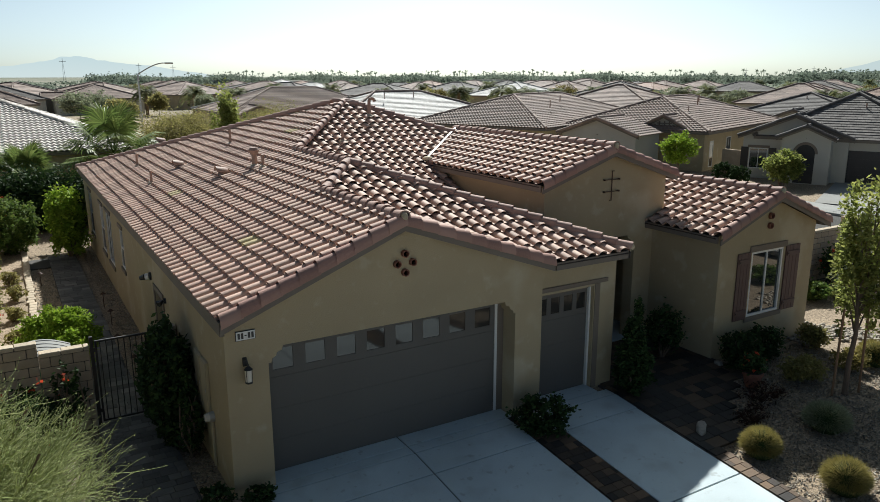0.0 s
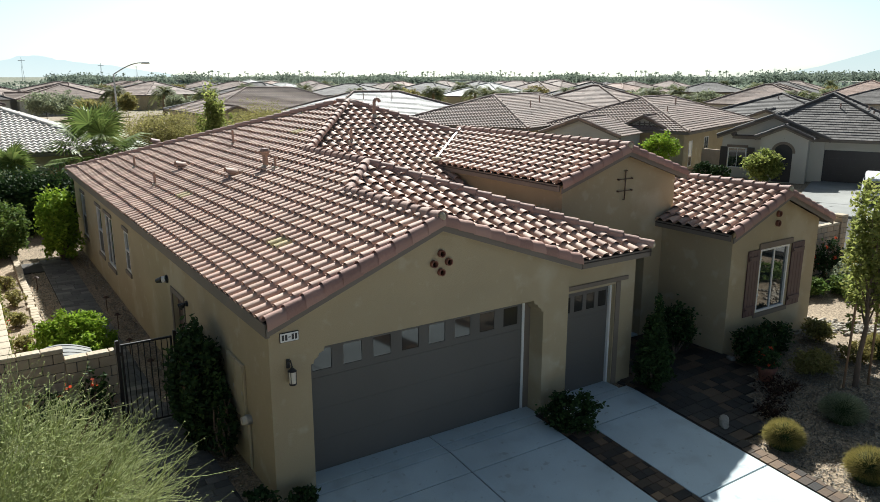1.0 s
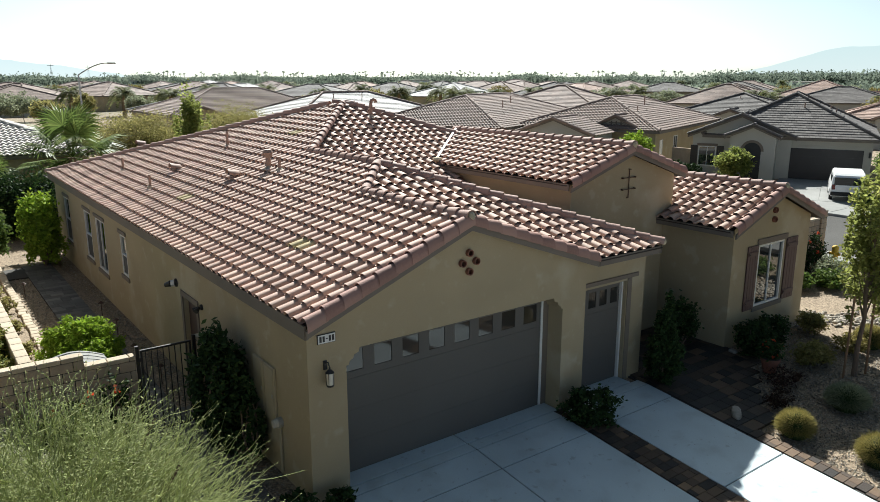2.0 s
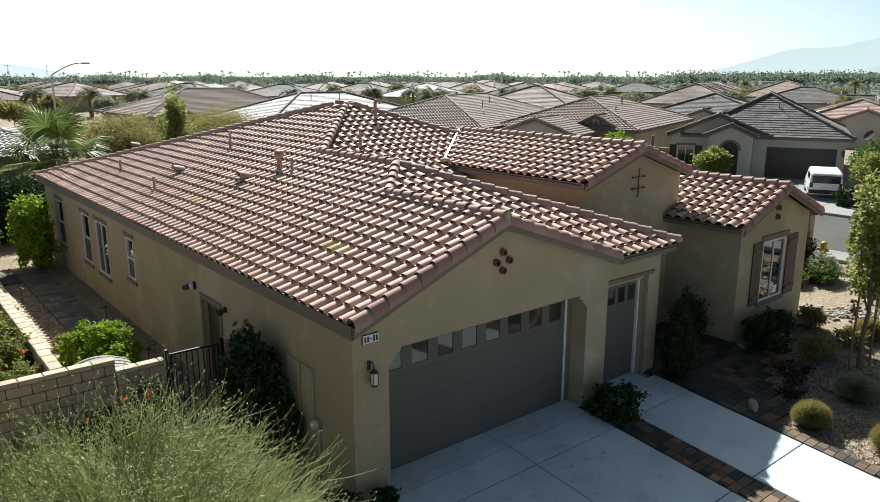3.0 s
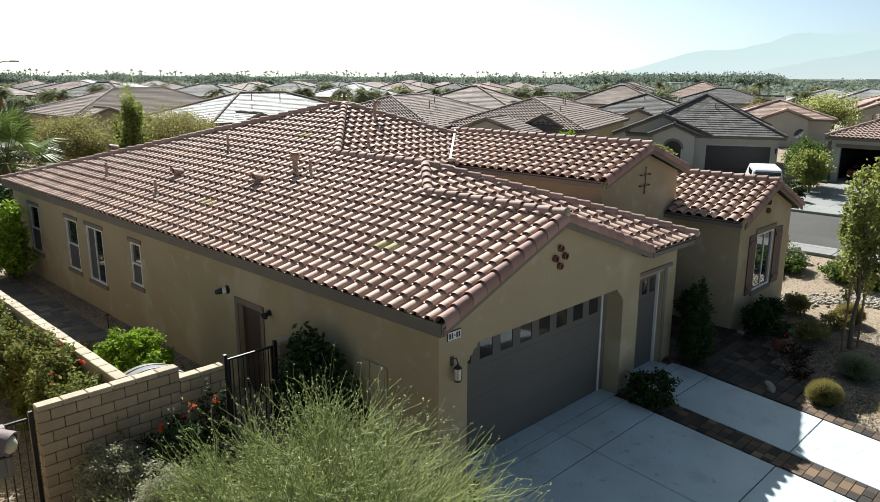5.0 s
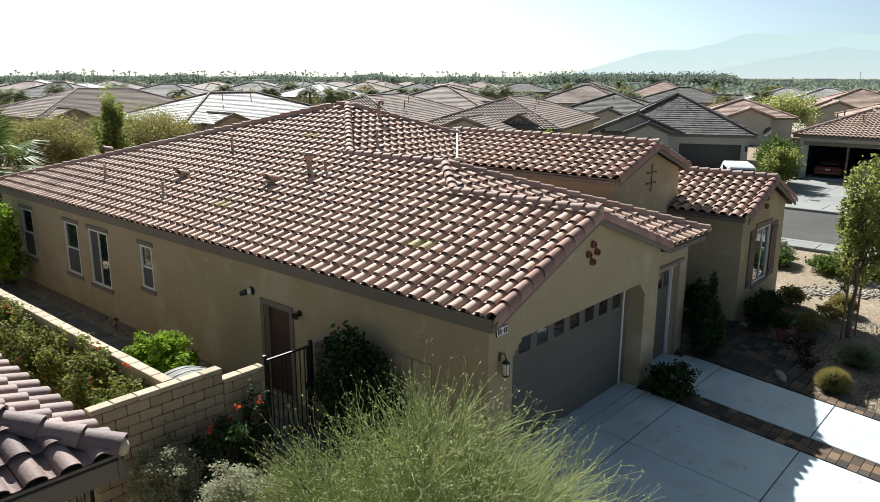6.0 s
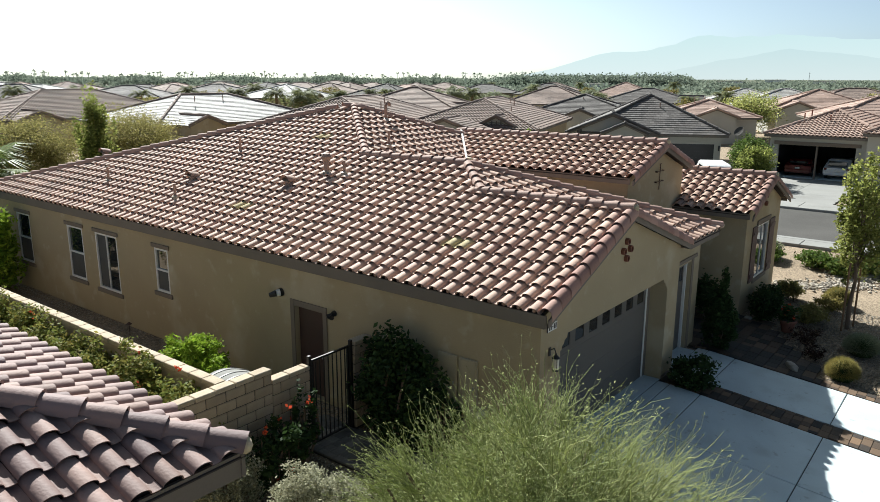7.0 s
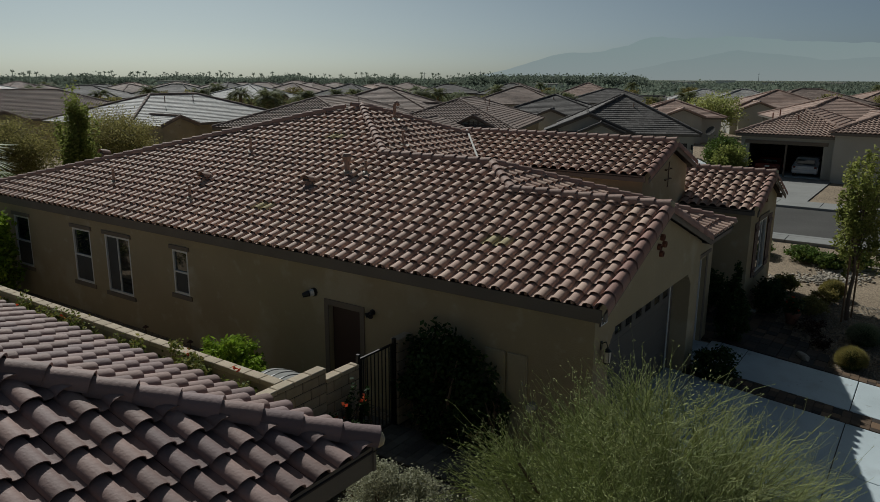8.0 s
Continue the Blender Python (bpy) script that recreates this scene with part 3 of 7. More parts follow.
# tower gable over the entry
TX, TY, TZ = 10.55, 2.0, 5.34
TH = 2.32
tl = Slope((TX - TH, TY, TZ - PT * TH), (0, 1, 0), (1, 0, 0), PT, roof, TILE)
main_y = lambda z: MY - (MZ - z) / P
tl.lay([(TX - TH, TY + 0.16), (TX, TY + 0.16), (TX, main_y(TZ)), (TX - TH, main_y(TZ - PT * TH))])
tr = Slope((TX + TH, TY, TZ - PT * TH), (0, 1, 0), (-1, 0, 0), PT, roof, TILE)
tr.lay([(TX, TY + 0.16), (TX + TH, TY + 0.16), (TX + TH, 7.0), (TX, main_y(TZ))])
cap_line(roof, (TX, TY - 0.02, TZ + T), (TX, main_y(TZ) + 0.1, TZ + T))
rake_line(roof, (TX - TH, TY, tl.o.z - 0.01), (TX, TY, TZ - 0.01), (0, -1, 0))
rake_line(roof, (TX + TH, TY, tr.o.z - 0.01), (TX, TY, TZ - 0.01), (0, -1, 0))
# pale metal valley between tower and main slope
va, vb = Vector((TX - TH, main_y(TZ - PT * TH), TZ - PT * TH + 0.17)), Vector((TX, main_y(TZ), TZ + 0.17))
side = (vb - va).cross(Vector((0, 0, 1))).normalized() * 0.032
raw("valley_flashing", [va - side, va + side, vb + side, vb - side, va - Vector((0, 0, 0.05)), vb - Vector((0, 0, 0.05))], [(0, 1, 2, 3), (1, 4, 5, 2), (4, 0, 3, 5)], FLASHING, roof, "pale weathered metal valley flashing")
bm = bmesh.new()
ball(bm, va + Vector((0.02, -0.05, 0.0)), 0.16, 2, (1, 1, 0.45))
part("mortar_end", bm, MORTAR, roof, "pale mortar plug", True)

# room wing gable
RX, RY, RZ, RH = 14.27, -0.24, 4.18, 2.27
rl = Slope((RX - RH, RY, RZ - P * RH), (0, 1, 0), (1, 0, 0), P, roof, TILE)
rl.lay([(RX - RH, RY + 0.16), (RX, RY + 0.16), (RX, 2.25), (RX - RH, 2.25)])
rl.lay([(12.72, 2.25), (RX, 2.25), (RX, 8.0), (12.72, 8.0)])
rr = Slope((RX + RH, RY, RZ - P * RH), (0, 1, 0), (-1, 0, 0), P, roof, TILE)
rr.lay([(RX, RY + 0.16), (RX + RH, RY + 0.16), (RX + RH, 8.0), (RX, 8.0)])
cap_line(roof, (RX, RY, RZ + T), (RX, 8.0, RZ + T))
rake_line(roof, (RX - RH, RY, rl.o.z - 0.01), (RX, RY, RZ - 0.01), (0, -1, 0))
rake_line(roof, (RX + RH, RY, rr.o.z - 0.01), (RX, RY, RZ - 0.01), (0, -1, 0))

# mortar plugs in the barrels along the side eave
bm = bmesh.new()
for i in range(1, int((BACK[1] - FY) / COL) - 1):
    ball(bm, left.o + left.u * ((i + 0.34) * COL) + left.v * 0.075 + left.n * 0.055, 0.05, 1)
part("eave_plug", bm, CAP, roof, "brown mortar plugs under the eave tiles")["kind"] = "stuff"

# fascia and barge boards
FA = 0.17


def fascia(a, b, across):
    board("fascia", a, b, across, FA, 0.035, TRIM, house)


low = 0.03
board("fascia", (EX - 0.006, FY + 0.05, side_z + 0.04), (EX - 0.006, 23.8, side_z + 0.04), (-1, 0, 0), 0.235, 0.035, TRIM, house)
fascia((6.9, -0.2, front.o.z + low), (RE, -0.2, front.o.z + low), (0, -1, 0))
fascia((RE - 0.02, -0.2, entry.o.z + low), (RE - 0.02, 2.2, entry.o.z + low), (1, 0, 0))
for cx, cz, h0, h1, q0, q1, yy in ((GX, GZ, GX - EX, 6.86 - GX, P, PR, FY), (TX, TZ, TH, TH, PT, PT, TY), (RX, RZ, RH, RH, P, P, RY)):
    for sgn in (-1, 1):
        hw, q = (h0, q0) if sgn < 0 else (h1, q1)
        board("bargeboard", (cx + sgn * hw, yy - 0.02, cz - q * hw - 0.03), (cx, yy - 0.02, cz - 0.03), (0, -1, 0), 0.135, 0.035, TRIM, house)
fascia((TX - TH + 0.02, TY + 0.1, tl.o.z + low), (TX - TH + 0.02, 7.2, tl.o.z + low), (-1, 0, 0))
fascia((TX + TH - 0.02, TY + 0.1, tl.o.z + low), (TX + TH - 0.02, 7.2, tl.o.z + low), (1, 0, 0))
fascia((RX - RH + 0.02, RY + 0.1, rl.o.z + low), (RX - RH + 0.02, 2.25, rl.o.z + low), (-1, 0, 0))
fascia((RX + RH - 0.02, RY + 0.1, rl.o.z + low), (RX + RH - 0.02, 8.0, rl.o.z + low), (1, 0, 0))
# soffits
for a, b, z in (((EX + 0.03, FY + 0.1), (0.0, 25.1), side_z - 0.2), ((6.8, -0.16), (RE - 0.05, 0.32), front.o.z - 0.1)):
    part("soffit", boxes(((*a, z - 0.02), (*b, z))), TRIM, house)

# ---- walls ----
TOPZ = side_z - 0.02


def wall(name, bm, mat=STUCCO):
    return part(name, bm, mat, house)


# garage front: gable with a wide opening whose top corners are stepped
bm = bmesh.new()
OX0, OX1, OZ = 0.73, 6.0, 2.64
gable = lambda x: GZ - 0.12 - (P if x < GX else PR) * abs(x - GX)
corb = [(0.0, 2.36), (0.05, 2.36), (0.07, 2.43), (0.14, 2.47), (0.16, 2.53), (0.25, 2.56), (0.27, OZ)]
cl = [(OX0 + a, z) for a, z in corb]
cr = [(OX1 - a, z) for a, z in corb]
prism(bm, [(0, -0.05), (OX0, -0.05)] + cl + [(GX, OZ), (GX, gable(GX)), (0, gable(0))], 0.0, 0.42)
prism(bm, [(6.7, -0.05), (6.7, gable(6.7)), (GX, gable(GX)), (GX, OZ)] + cr[::-1] + [(OX1, -0.05)], 0.0, 0.42)
wall("garage_front_wall", bm)
# side wall with its openings
SIDE_OPEN = [(20.13, 21.13, 0.93, 2.66), (16.45, 17.45, 0.95, 2.66), (14.38, 15.66, 0.9, 2.66), (11.7, 12.37, 1.4, 2.66), (5.57, 6.53, 0.0, 2.13)]
ys = sorted({0.42, 22.6, *[o[0] for o in SIDE_OPEN], *[o[1] for o in SIDE_OPEN]})
bm = bmesh.new()
zs = [-0.05, 0.0, 0.9, 0.93, 0.95, 1.4, 2.13, 2.66, TOPZ + 0.04]
solid = set()
for i, (y0, y1) in enumerate(zip(ys, ys[1:])):
    hole = [o for o in SIDE_OPEN if o[0] <= y0 and y1 <= o[1]]
    for j, (z0, z1) in enumerate(zip(zs, zs[1:])):
        if not (hole and hole[0][2] <= z0 + 1e-6 and z1 <= hole[0][3] + 1e-6):
            solid.add((i, j))
grid = {}


def gv(x, i, j):
    if (x, i, j) not in grid:
        grid[(x, i, j)] = bm.verts.new((x, ys[i], zs[j]))
    return grid[(x, i, j)]


for i, j in solid:
    for x in (0.0, 0.25):
        bm.faces.new([gv(x, *c) for c in ((i, j), (i + 1, j), (i + 1, j + 1), (i, j + 1))])
    for di, dj, c0, c1 in ((-1, 0, (i, j), (i, j + 1)), (1, 0, (i + 1, j), (i + 1, j + 1)), (0, -1, (i, j), (i + 1, j)), (0, 1, (i, j + 1), (i + 1, j + 1))):
        if (i + di, j + dj) not in solid:
            bm.faces.new((gv(0.0, *c0), gv(0.0, *c1), gv(0.25, *c1), gv(0.25, *c0)))
wall("side_wall", bm)
wall("rear_wall", boxes(((0.0, 22.6, -0.05), (15.0, 22.85, TOPZ))))
wall("far_side_wall", boxes(((15.0, 8.0, -0.05), (15.25, 22.85, TOPZ))))
# single garage front
bm = boxes(((6.7, 0.3, -0.05), (6.88, 0.55, 3.3)), ((8.45, 0.3, -0.05), (9.1, 0.55, 3.3)), ((6.88, 0.3, 2.5), (8.45, 0.55, 3.3)))
box(bm, (6.45, 0.42, -0.05), (6.7, 0.55, 3.05))
wall("single_garage_wall", bm)
wall("garage_return_wall", boxes(((8.85, 0.55, -0.05), (8.98, 2.3, 3.3))))
# tower wall with the entry opening
bm = bmesh.new()
tg = lambda x: TZ - 0.12 - PT * abs(x - TX)
EO0, EO1, EOZ = 9.35, 11.66, 2.98
cr = [(EO1 - a, z + 0.34) for a, z in corb]
prism(bm, [(8.5, -0.05), (EO0, -0.05), (EO0, EOZ), (TX, EOZ), (TX, tg(TX)), (8.5, tg(8.5))], 2.25, 2.6)
prism(bm, [(12.7, -0.05), (12.7, tg(12.7)), (TX, tg(TX)), (TX, EOZ)] + cr[::-1] + [(EO1, -0.05)], 2.25, 2.6)
wall("tower_wall", bm)
for x0 in (8.5, 12.45):
    wall("tower_side_wall", boxes(((x0, 2.6, 2.9), (x0 + 0.25, 7.6, tl.o.z - 0.02))))
for a, b in (((8.85, 5.0, -0.05), (12.45, 5.2, 3.2)), ((8.6, 2.6, -0.05), (8.85, 5.2, 2.88)), ((12.45, 2.6, -0.05), (12.7, 5.2, 2.88)), ((8.85, 2.6, 3.2), (12.45, 5.2, 3.3))):
    wall("porch_wall", boxes((a, b)))
# room wing
bm = bmesh.new()
rg = lambda x: RZ - 0.12 - P * abs(x - RX)
WX0, WX1, WZ0, WZ1 = 13.6, 14.92, 0.93, 2.7
prism(bm, [(12.33, -0.05), (WX0, -0.05), (WX0, rg(WX0)), (12.33, rg(12.33))], 0.0, 0.25)
prism(bm, [(WX1, -0.05), (16.25, -0.05), (16.25, rg(16.25)), (WX1, rg(WX1))], 0.0, 0.25)
prism(bm, [(WX0, -0.05), (WX1, -0.05), (WX1, WZ0), (WX0, WZ0)], 0.0, 0.25)
prism(bm, [(WX0, WZ1), (WX1, WZ1), (WX1, rg(WX1)), (RX, rg(RX)), (WX0, rg(WX0))], 0.0, 0.25)
wall("room_front_wall", bm)
wall("room_side_wall", boxes(((12.33, 0.25, -0.05), (12.58, 2.25, rl.o.z + 0.1))))
wall("room_side_wall", boxes(((16.0, 0.25, -0.05), (16.25, 8.0, rl.o.z + 0.08))))
part("floor", boxes(((0.25, 0.55, -0.05), (8.8, 22.6, 0.02))), CONCRETE, house)
part("floor", boxes(((9.1, 2.3, -0.05), (15.0, 22.6, 0.021))), CONCRETE, house)


# ---- doors, windows and fittings of the house ----
BAND = material("band_trim", (0.19, 0.155, 0.12), 0.85, 40, 1, 0.1, 0.25)


SCREEN = material("screen_mesh", (0.07, 0.07, 0.07), 0.7, 300, 2, 0.2, 0.05)


class Face:
    """A wall face: o its corner, u along it, n outward; p(a, out, z) gives a place on it."""

    def __init__(self, o, u, n):
        self.o, self.u, self.n = Vector(o), Vector(u), Vector(n)

    def p(self, a, out, z):
        return self.o + self.u * a + self.n * out + Vector((0, 0, z))

    def box(self, bm, a0, a1, o0, o1, z0, z1, bev=0.0):
        p, q = self.p(a0, o0, z0), self.p(a1, o1, z1)
        box(bm, [min(p[i], q[i]) for i in range(3)], [max(p[i], q[i]) for i in range(3)], bev)

    def boxes(self, *spec, bev=0.0):
        bm = bmesh.new()
        for s in spec:
            self.box(bm, *s, bev=bev)
        return bm


def window(parent, face, a0, a1, z0, z1, style="hung", band=True, frame_mat=None, inset=0.035, screen=False):
    """A vinyl window in an opening: frame, rails, panes, bands above and below."""
    fm = frame_mat or WHITE
    w = part("window", face.boxes((a0, a0 + 0.062, -inset - 0.05, -inset + 0.03, z0, z1), (a1 - 0.062, a1, -inset - 0.05, -inset + 0.03, z0, z1), (a0 + 0.062, a1 - 0.062, -inset - 0.05, -inset + 0.03, z0, z0 + 0.062), (a0 + 0.062, a1 - 0.062, -inset - 0.05, -inset + 0.03, z1 - 0.062, z1)), fm, parent, "white vinyl framed window")
    zm, am = (z0 + z1) / 2, (a0 + a1) / 2
    if style == "hung":
        part("rail", face.boxes((a0 + 0.062, a1 - 0.062, -inset - 0.03, -inset + 0.02, zm - 0.025, zm + 0.025)), fm, w)
        spans = ((a0 + 0.062, a1 - 0.062, z0 + 0.062, zm - 0.025, -inset - 0.005), (a0 + 0.062, a1 - 0.062, zm + 0.025, z1 - 0.062, -inset - 0.02))
    elif style == "slide":
        part("rail", face.boxes((am - 0.025, am + 0.025, -inset - 0.03, -inset + 0.02, z0 + 0.062, z1 - 0.062)), fm, w)
        spans = ((a0 + 0.062, am - 0.025, z0 + 0.062, z1 - 0.062, -inset - 0.005), (am + 0.025, a1 - 0.062, z0 + 0.062, z1 - 0.062, -inset - 0.02))
    else:
        spans = ((a0 + 0.062, a1 - 0.062, z0 + 0.062, z1 - 0.062, -inset - 0.01),)
    if style == "hung" or screen:
        b0, b1, y0, y1, d = spans[-1] if style == "slide" else spans[0]
        part("insect_screen", face.boxes((b0 + 0.006, b1 - 0.006, d + 0.004, d + 0.008, y0 + 0.006, y1 - 0.006)), SCREEN, w, "grey mesh insect screen")
    for b0, b1, y0, y1, d in spans:
        part("pane", face.boxes((b0, b1, d - 0.008, d, y0, y1)), GLASS, w)
    # near-black sheet stands for the unlit room
    part("shade_backing", face.boxes((a0, a1, -0.24, -0.2, z0, z1)), GLASS_BACK, w)
    if band:
        part("head_band", face.boxes((a0 - 0.1, a1 + 0.1, 0.0, 0.035, z1 + 0.004, z1 + 0.12), bev=0.006), BAND, w)
        part("sill", face.boxes((a0 - 0.1, a1 + 0.1, 0.0, 0.04, z0 - 0.13, z0 - 0.004), bev=0.006), BAND, w)
    return w


side_face = Face((0, 0, 0), (0, 1, 0), (-1, 0, 0))
front_face = Face((0, 0, 0), (1, 0, 0), (0, -1, 0))
for (y0, y1, z0, z1), st in zip(SIDE_OPEN[:4], ("hung", "hung", "slide", "hung")):
    window(house, side_face, y0, y1, z0, z1, st, screen=True)

# sectional garage doors with a row of lights along the top
def garage_door(parent, x0, x1, y, top, lights, width):
    d = part("garage_door", boxes(((x0, y + 0.03, 0.03), (x1, y + 0.06, top))), DOOR_PAINT, parent, "dark taupe sectional garage door with a row of small panes")
    rows = 4
    h = (top - 0.03) / rows
    for k in range(rows - 1):
        part("section", boxes(((x0, y, 0.03 + k * h + 0.0015), (x1, y + 0.03, 0.03 + (k + 1) * h - 0.0006)), bev=0.0012), DOOR_PAINT, d)
    z0, z1 = 0.03 + 3 * h + 0.14, top - 0.08
    k0 = 0.03 + 3 * h + 0.004
    bm = boxes(((x0, y, k0), (x1, y + 0.03, z0)), ((x0, y, z1), (x1, y + 0.03, top)))
    edge = [x0]
    for c in lights:
        edge += [c - width / 2, c + width / 2]
    edge.append(x1)
    for a, b in zip(edge[::2], edge[1::2]):
        box(bm, (a, y, z0), (b, y + 0.03, z1))
    part("top_section", bm, DOOR_PAINT, d)
    for c in lights:
        part("pane", boxes(((c - width / 2, y + 0.012, z0), (c + width / 2, y + 0.02, z1))), GLASS_DOOR, d)
    return d


garage_door(house, 0.82, 5.78, 0.44, 2.5, [0.82 + 4.96 * (0.5 + 1 * i) / 8 for i in range(8)], 0.38)
garage_door(house, 6.9, 8.4, 0.47, 2.42, [6.9 + 1.5 * (0.5 + i) / 4 for i in range(4)], 0.25)
part("door_jamb", boxes(((5.78, 0.42, 0.0), (5.84, 0.5, 2.62))), WHITE, house, "white garage door jamb")
part("door_casing", boxes(((5.84, 0.42, 0.0), (6.0, 0.52, 2.62))), BAND, house)
part("door_casing", boxes(((0.73, 0.425, 0.0), (0.82, 0.52, 2.62))), BAND, house)
part("door_head", boxes(((0.82, 0.42, 2.5), (5.78, 0.5, 2.62))), BAND, house)
part("door_jamb", boxes(((8.4, 0.4, 0.0), (8.45, 0.5, 2.5))), WHITE, house, "white garage door jamb")
part("door_head", boxes(((6.9, 0.46, 2.42), (8.4, 0.54, 2.5))), BAND, house)
part("door_band", boxes(((6.72, 0.265, 2.56), (8.85, 0.3, 2.66)), bev=0.008), BAND, house)
part("door_band", boxes(((8.47, 0.275, 0.0), (8.62, 0.3, 2.555)), bev=0.006), BAND, house)
part("stucco_base", boxes(((5.99, -0.012, -0.02), (6.7, 0.0, 0.1))), BAND, house)

# four terracotta pipes in the gable, two in the room's gable
def pipe(x, y, z, r, parent):
    bm = bmesh.new()
    n = 20
    ringset = []
    for yy, rr in ((0.0, r), (-0.075, r), (-0.08, r * 0.74), (0.0, r * 0.68)):
        ringset.append([bm.verts.new((x + rr * math.cos(2 * math.pi * i / n), y + yy, z + rr * math.sin(2 * math.pi * i / n))) for i in range(n)])
    for a, b in zip(ringset, ringset[1:]):
        for i in range(n):
            bm.faces.new((a[i], a[(i + 1) % n], b[(i + 1) % n], b[i]))
    bm.faces.new(ringset[-1])
    part("clay_pipe", bm, TERRACOTTA, parent, "round terracotta pipe vent")


for dx, dz in ((0, 0.18), (-0.165, 0), (0.165, 0), (0, -0.18)):
    pipe(3.40 + dx, 0.0, 3.79 + dz, 0.072, house)
for z in (3.61, 3.35):
    pipe(14.2, 0.0, z, 0.085, house)

# the room's window with plank shutters
w = window(house, front_face, WX0, WX1, WZ0, WZ1, "slide", band=False)
part("head_band", boxes(((13.5, -0.04, 2.705), (15.03, 0.0, 2.87)), bev=0.008), BAND, w)
part("sill", boxes(((13.5, -0.045, 0.80), (15.03, 0.0, 0.925)), bev=0.008), BAND, w)


def shutter(x0, x1, z0, z1):
    s = thing("shutter", "dark brown plank shutter fixed beside the window", "shutter", ((x0 + x1) / 2, -0.03, z0), "shutters by the window")
    n = 4
    for i in range(n):
        a, b = x0 + (x1 - x0) * i / n, x0 + (x1 - x0) * (i + 1) / n
        part("plank", boxes(((a + 0.004, -0.04, z0), (b - 0.004, -0.008, z1)), bev=0.004), SHUTTER, s)
    for z in (z0 + 0.22, z1 - 0.22):
        part("batten", boxes(((x0 + 0.03, -0.065, z - 0.06), (x1 - 0.03, -0.04, z + 0.06)), bev=0.005), SHUTTER, s)
    for z in (z0 + 0.22, z1 - 0.22):
        part("bolt", boxes(((x0 + 0.05, -0.075, z - 0.015), (x0 + 0.08, -0.065, z + 0.015))), IRON, s)


shutter(13.02, 13.52, 0.9, 2.72)
shutter(15.0, 15.6, 0.9, 2.72)

# wrought iron cross on the tower
cross = thing("iron_ornament", "rusty wrought iron cross bars fixed on the stucco tower", "ornament", (10.68, 2.2, 4.0))
bm = boxes(((10.665, 2.195, 4.0), (10.685, 2.215, 4.78)))
box(bm, (10.685, 2.195, 4.76), (10.74, 2.215, 4.78))
box(bm, (10.61, 2.195, 4.0), (10.665, 2.215, 4.02))
part("upright", bm, RUST, cross)
for z in (4.55, 4.24):
    bm = boxes(((10.42, 2.19, z - 0.01), (10.93, 2.208, z + 0.01)))
    box(bm, (10.41, 2.18, z - 0.02), (10.43, 2.25, z + 0.02))
    box(bm, (10.92, 2.18, z - 0.02), (10.94, 2.25, z + 0.02))
    part("bar", bm, RUST, cross)

# side door with its surround
part("door", boxes(((0.1, 5.6, 0.02), (0.15, 6.5, 2.1)), bev=0.006), SIDE_DOOR, house, "dark brown painted side door")
part("door_surround", boxes(((-0.03, 6.53, 0.0), (0.0, 6.66, 2.27)), bev=0.005), BAND, house)
part("door_surround", boxes(((-0.03, 5.44, 0.0), (0.0, 5.57, 2.27)), bev=0.005), BAND, house)
part("door_surround", boxes(((-0.03, 5.57, 2.13), (0.0, 6.53, 2.27)), bev=0.005), BAND, house)
bm = bmesh.new()
ball(bm, (0.07, 5.7, 1.0), 0.035, 1)
part("door_knob", bm, STEEL, house)
# entry door deep in the porch
part("entry_door", boxes(((9.9, 4.94, 0.02), (11.0, 5.0, 2.4)), bev=0.01), SIDE_DOOR, house, "dark entry door in a deep porch")

# house number plaque: plain bars stand for the number
pl_ = thing("number_plaque", "white rectangular house number plaque with dark characters", "plaque", (0.36, -0.02, 2.86))
part("plate", boxes(((0.19, -0.025, 2.86), (0.53, -0.004, 3.03)), bev=0.006), BLACK, pl_)
part("face", boxes(((0.2, -0.029, 2.87), (0.52, -0.0255, 3.02))), PLAQUE, pl_)
for i in range(5):
    a = 0.225 + i * 0.058
    z = (2.895, 2.995) if i != 2 else (2.938, 2.955)
    part("bar", boxes(((a, -0.032, z[0]), (a + 0.04, -0.0295, z[1]))), BLACK, pl_)

# lantern by the garage
lan = thing("wall_lantern", "black metal wall lantern with frosted glass by the garage", "lamp", (0.34, -0.15, 2.1))
bm = boxes(((0.27, -0.03, 2.42), (0.36, 0.0, 2.62)), bev=0.01)
tube(bm, (0.315, -0.02, 2.56), (0.33, -0.12, 2.62), 0.012)
tube(bm, (0.33, -0.12, 2.62), (0.34, -0.16, 2.5), 0.012)
part("bracket", bm, BLACK, lan)
bm = bmesh.new()
tube(bm, (0.34, -0.16, 2.40), (0.34, -0.16, 2.47), 0.095, 0.03, 14)
tube(bm, (0.34, -0.16, 2.47), (0.34, -0.16, 2.51), 0.02, 0.02, 8)
part("hood", bm, BLACK, lan)
bm = bmesh.new()
tube(bm, (0.34, -0.16, 2.14), (0.34, -0.16, 2.40), 0.07, 0.078, 14)
part("glass", bm, LAMP_GLASS, lan, "frosted cream glass cylinder")
bm = bmesh.new()
tube(bm, (0.34, -0.16, 2.10), (0.34, -0.16, 2.14), 0.075, 0.08, 14)
for i in range(4):
    a = math.pi / 4 + i * math.pi / 2
    tube(bm, (0.34 + 0.08 * math.cos(a), -0.16 + 0.08 * math.sin(a), 2.12), (0.34 + 0.085 * math.cos(a), -0.16 + 0.085 * math.sin(a), 2.41), 0.006, n=6)
part("cage", bm, BLACK, lan)

lan.matrix_basis = Matrix.Translation((0, 0.027, 0.03)) @ lan.matrix_basis @ Matrix.Scale(0.82, 4)

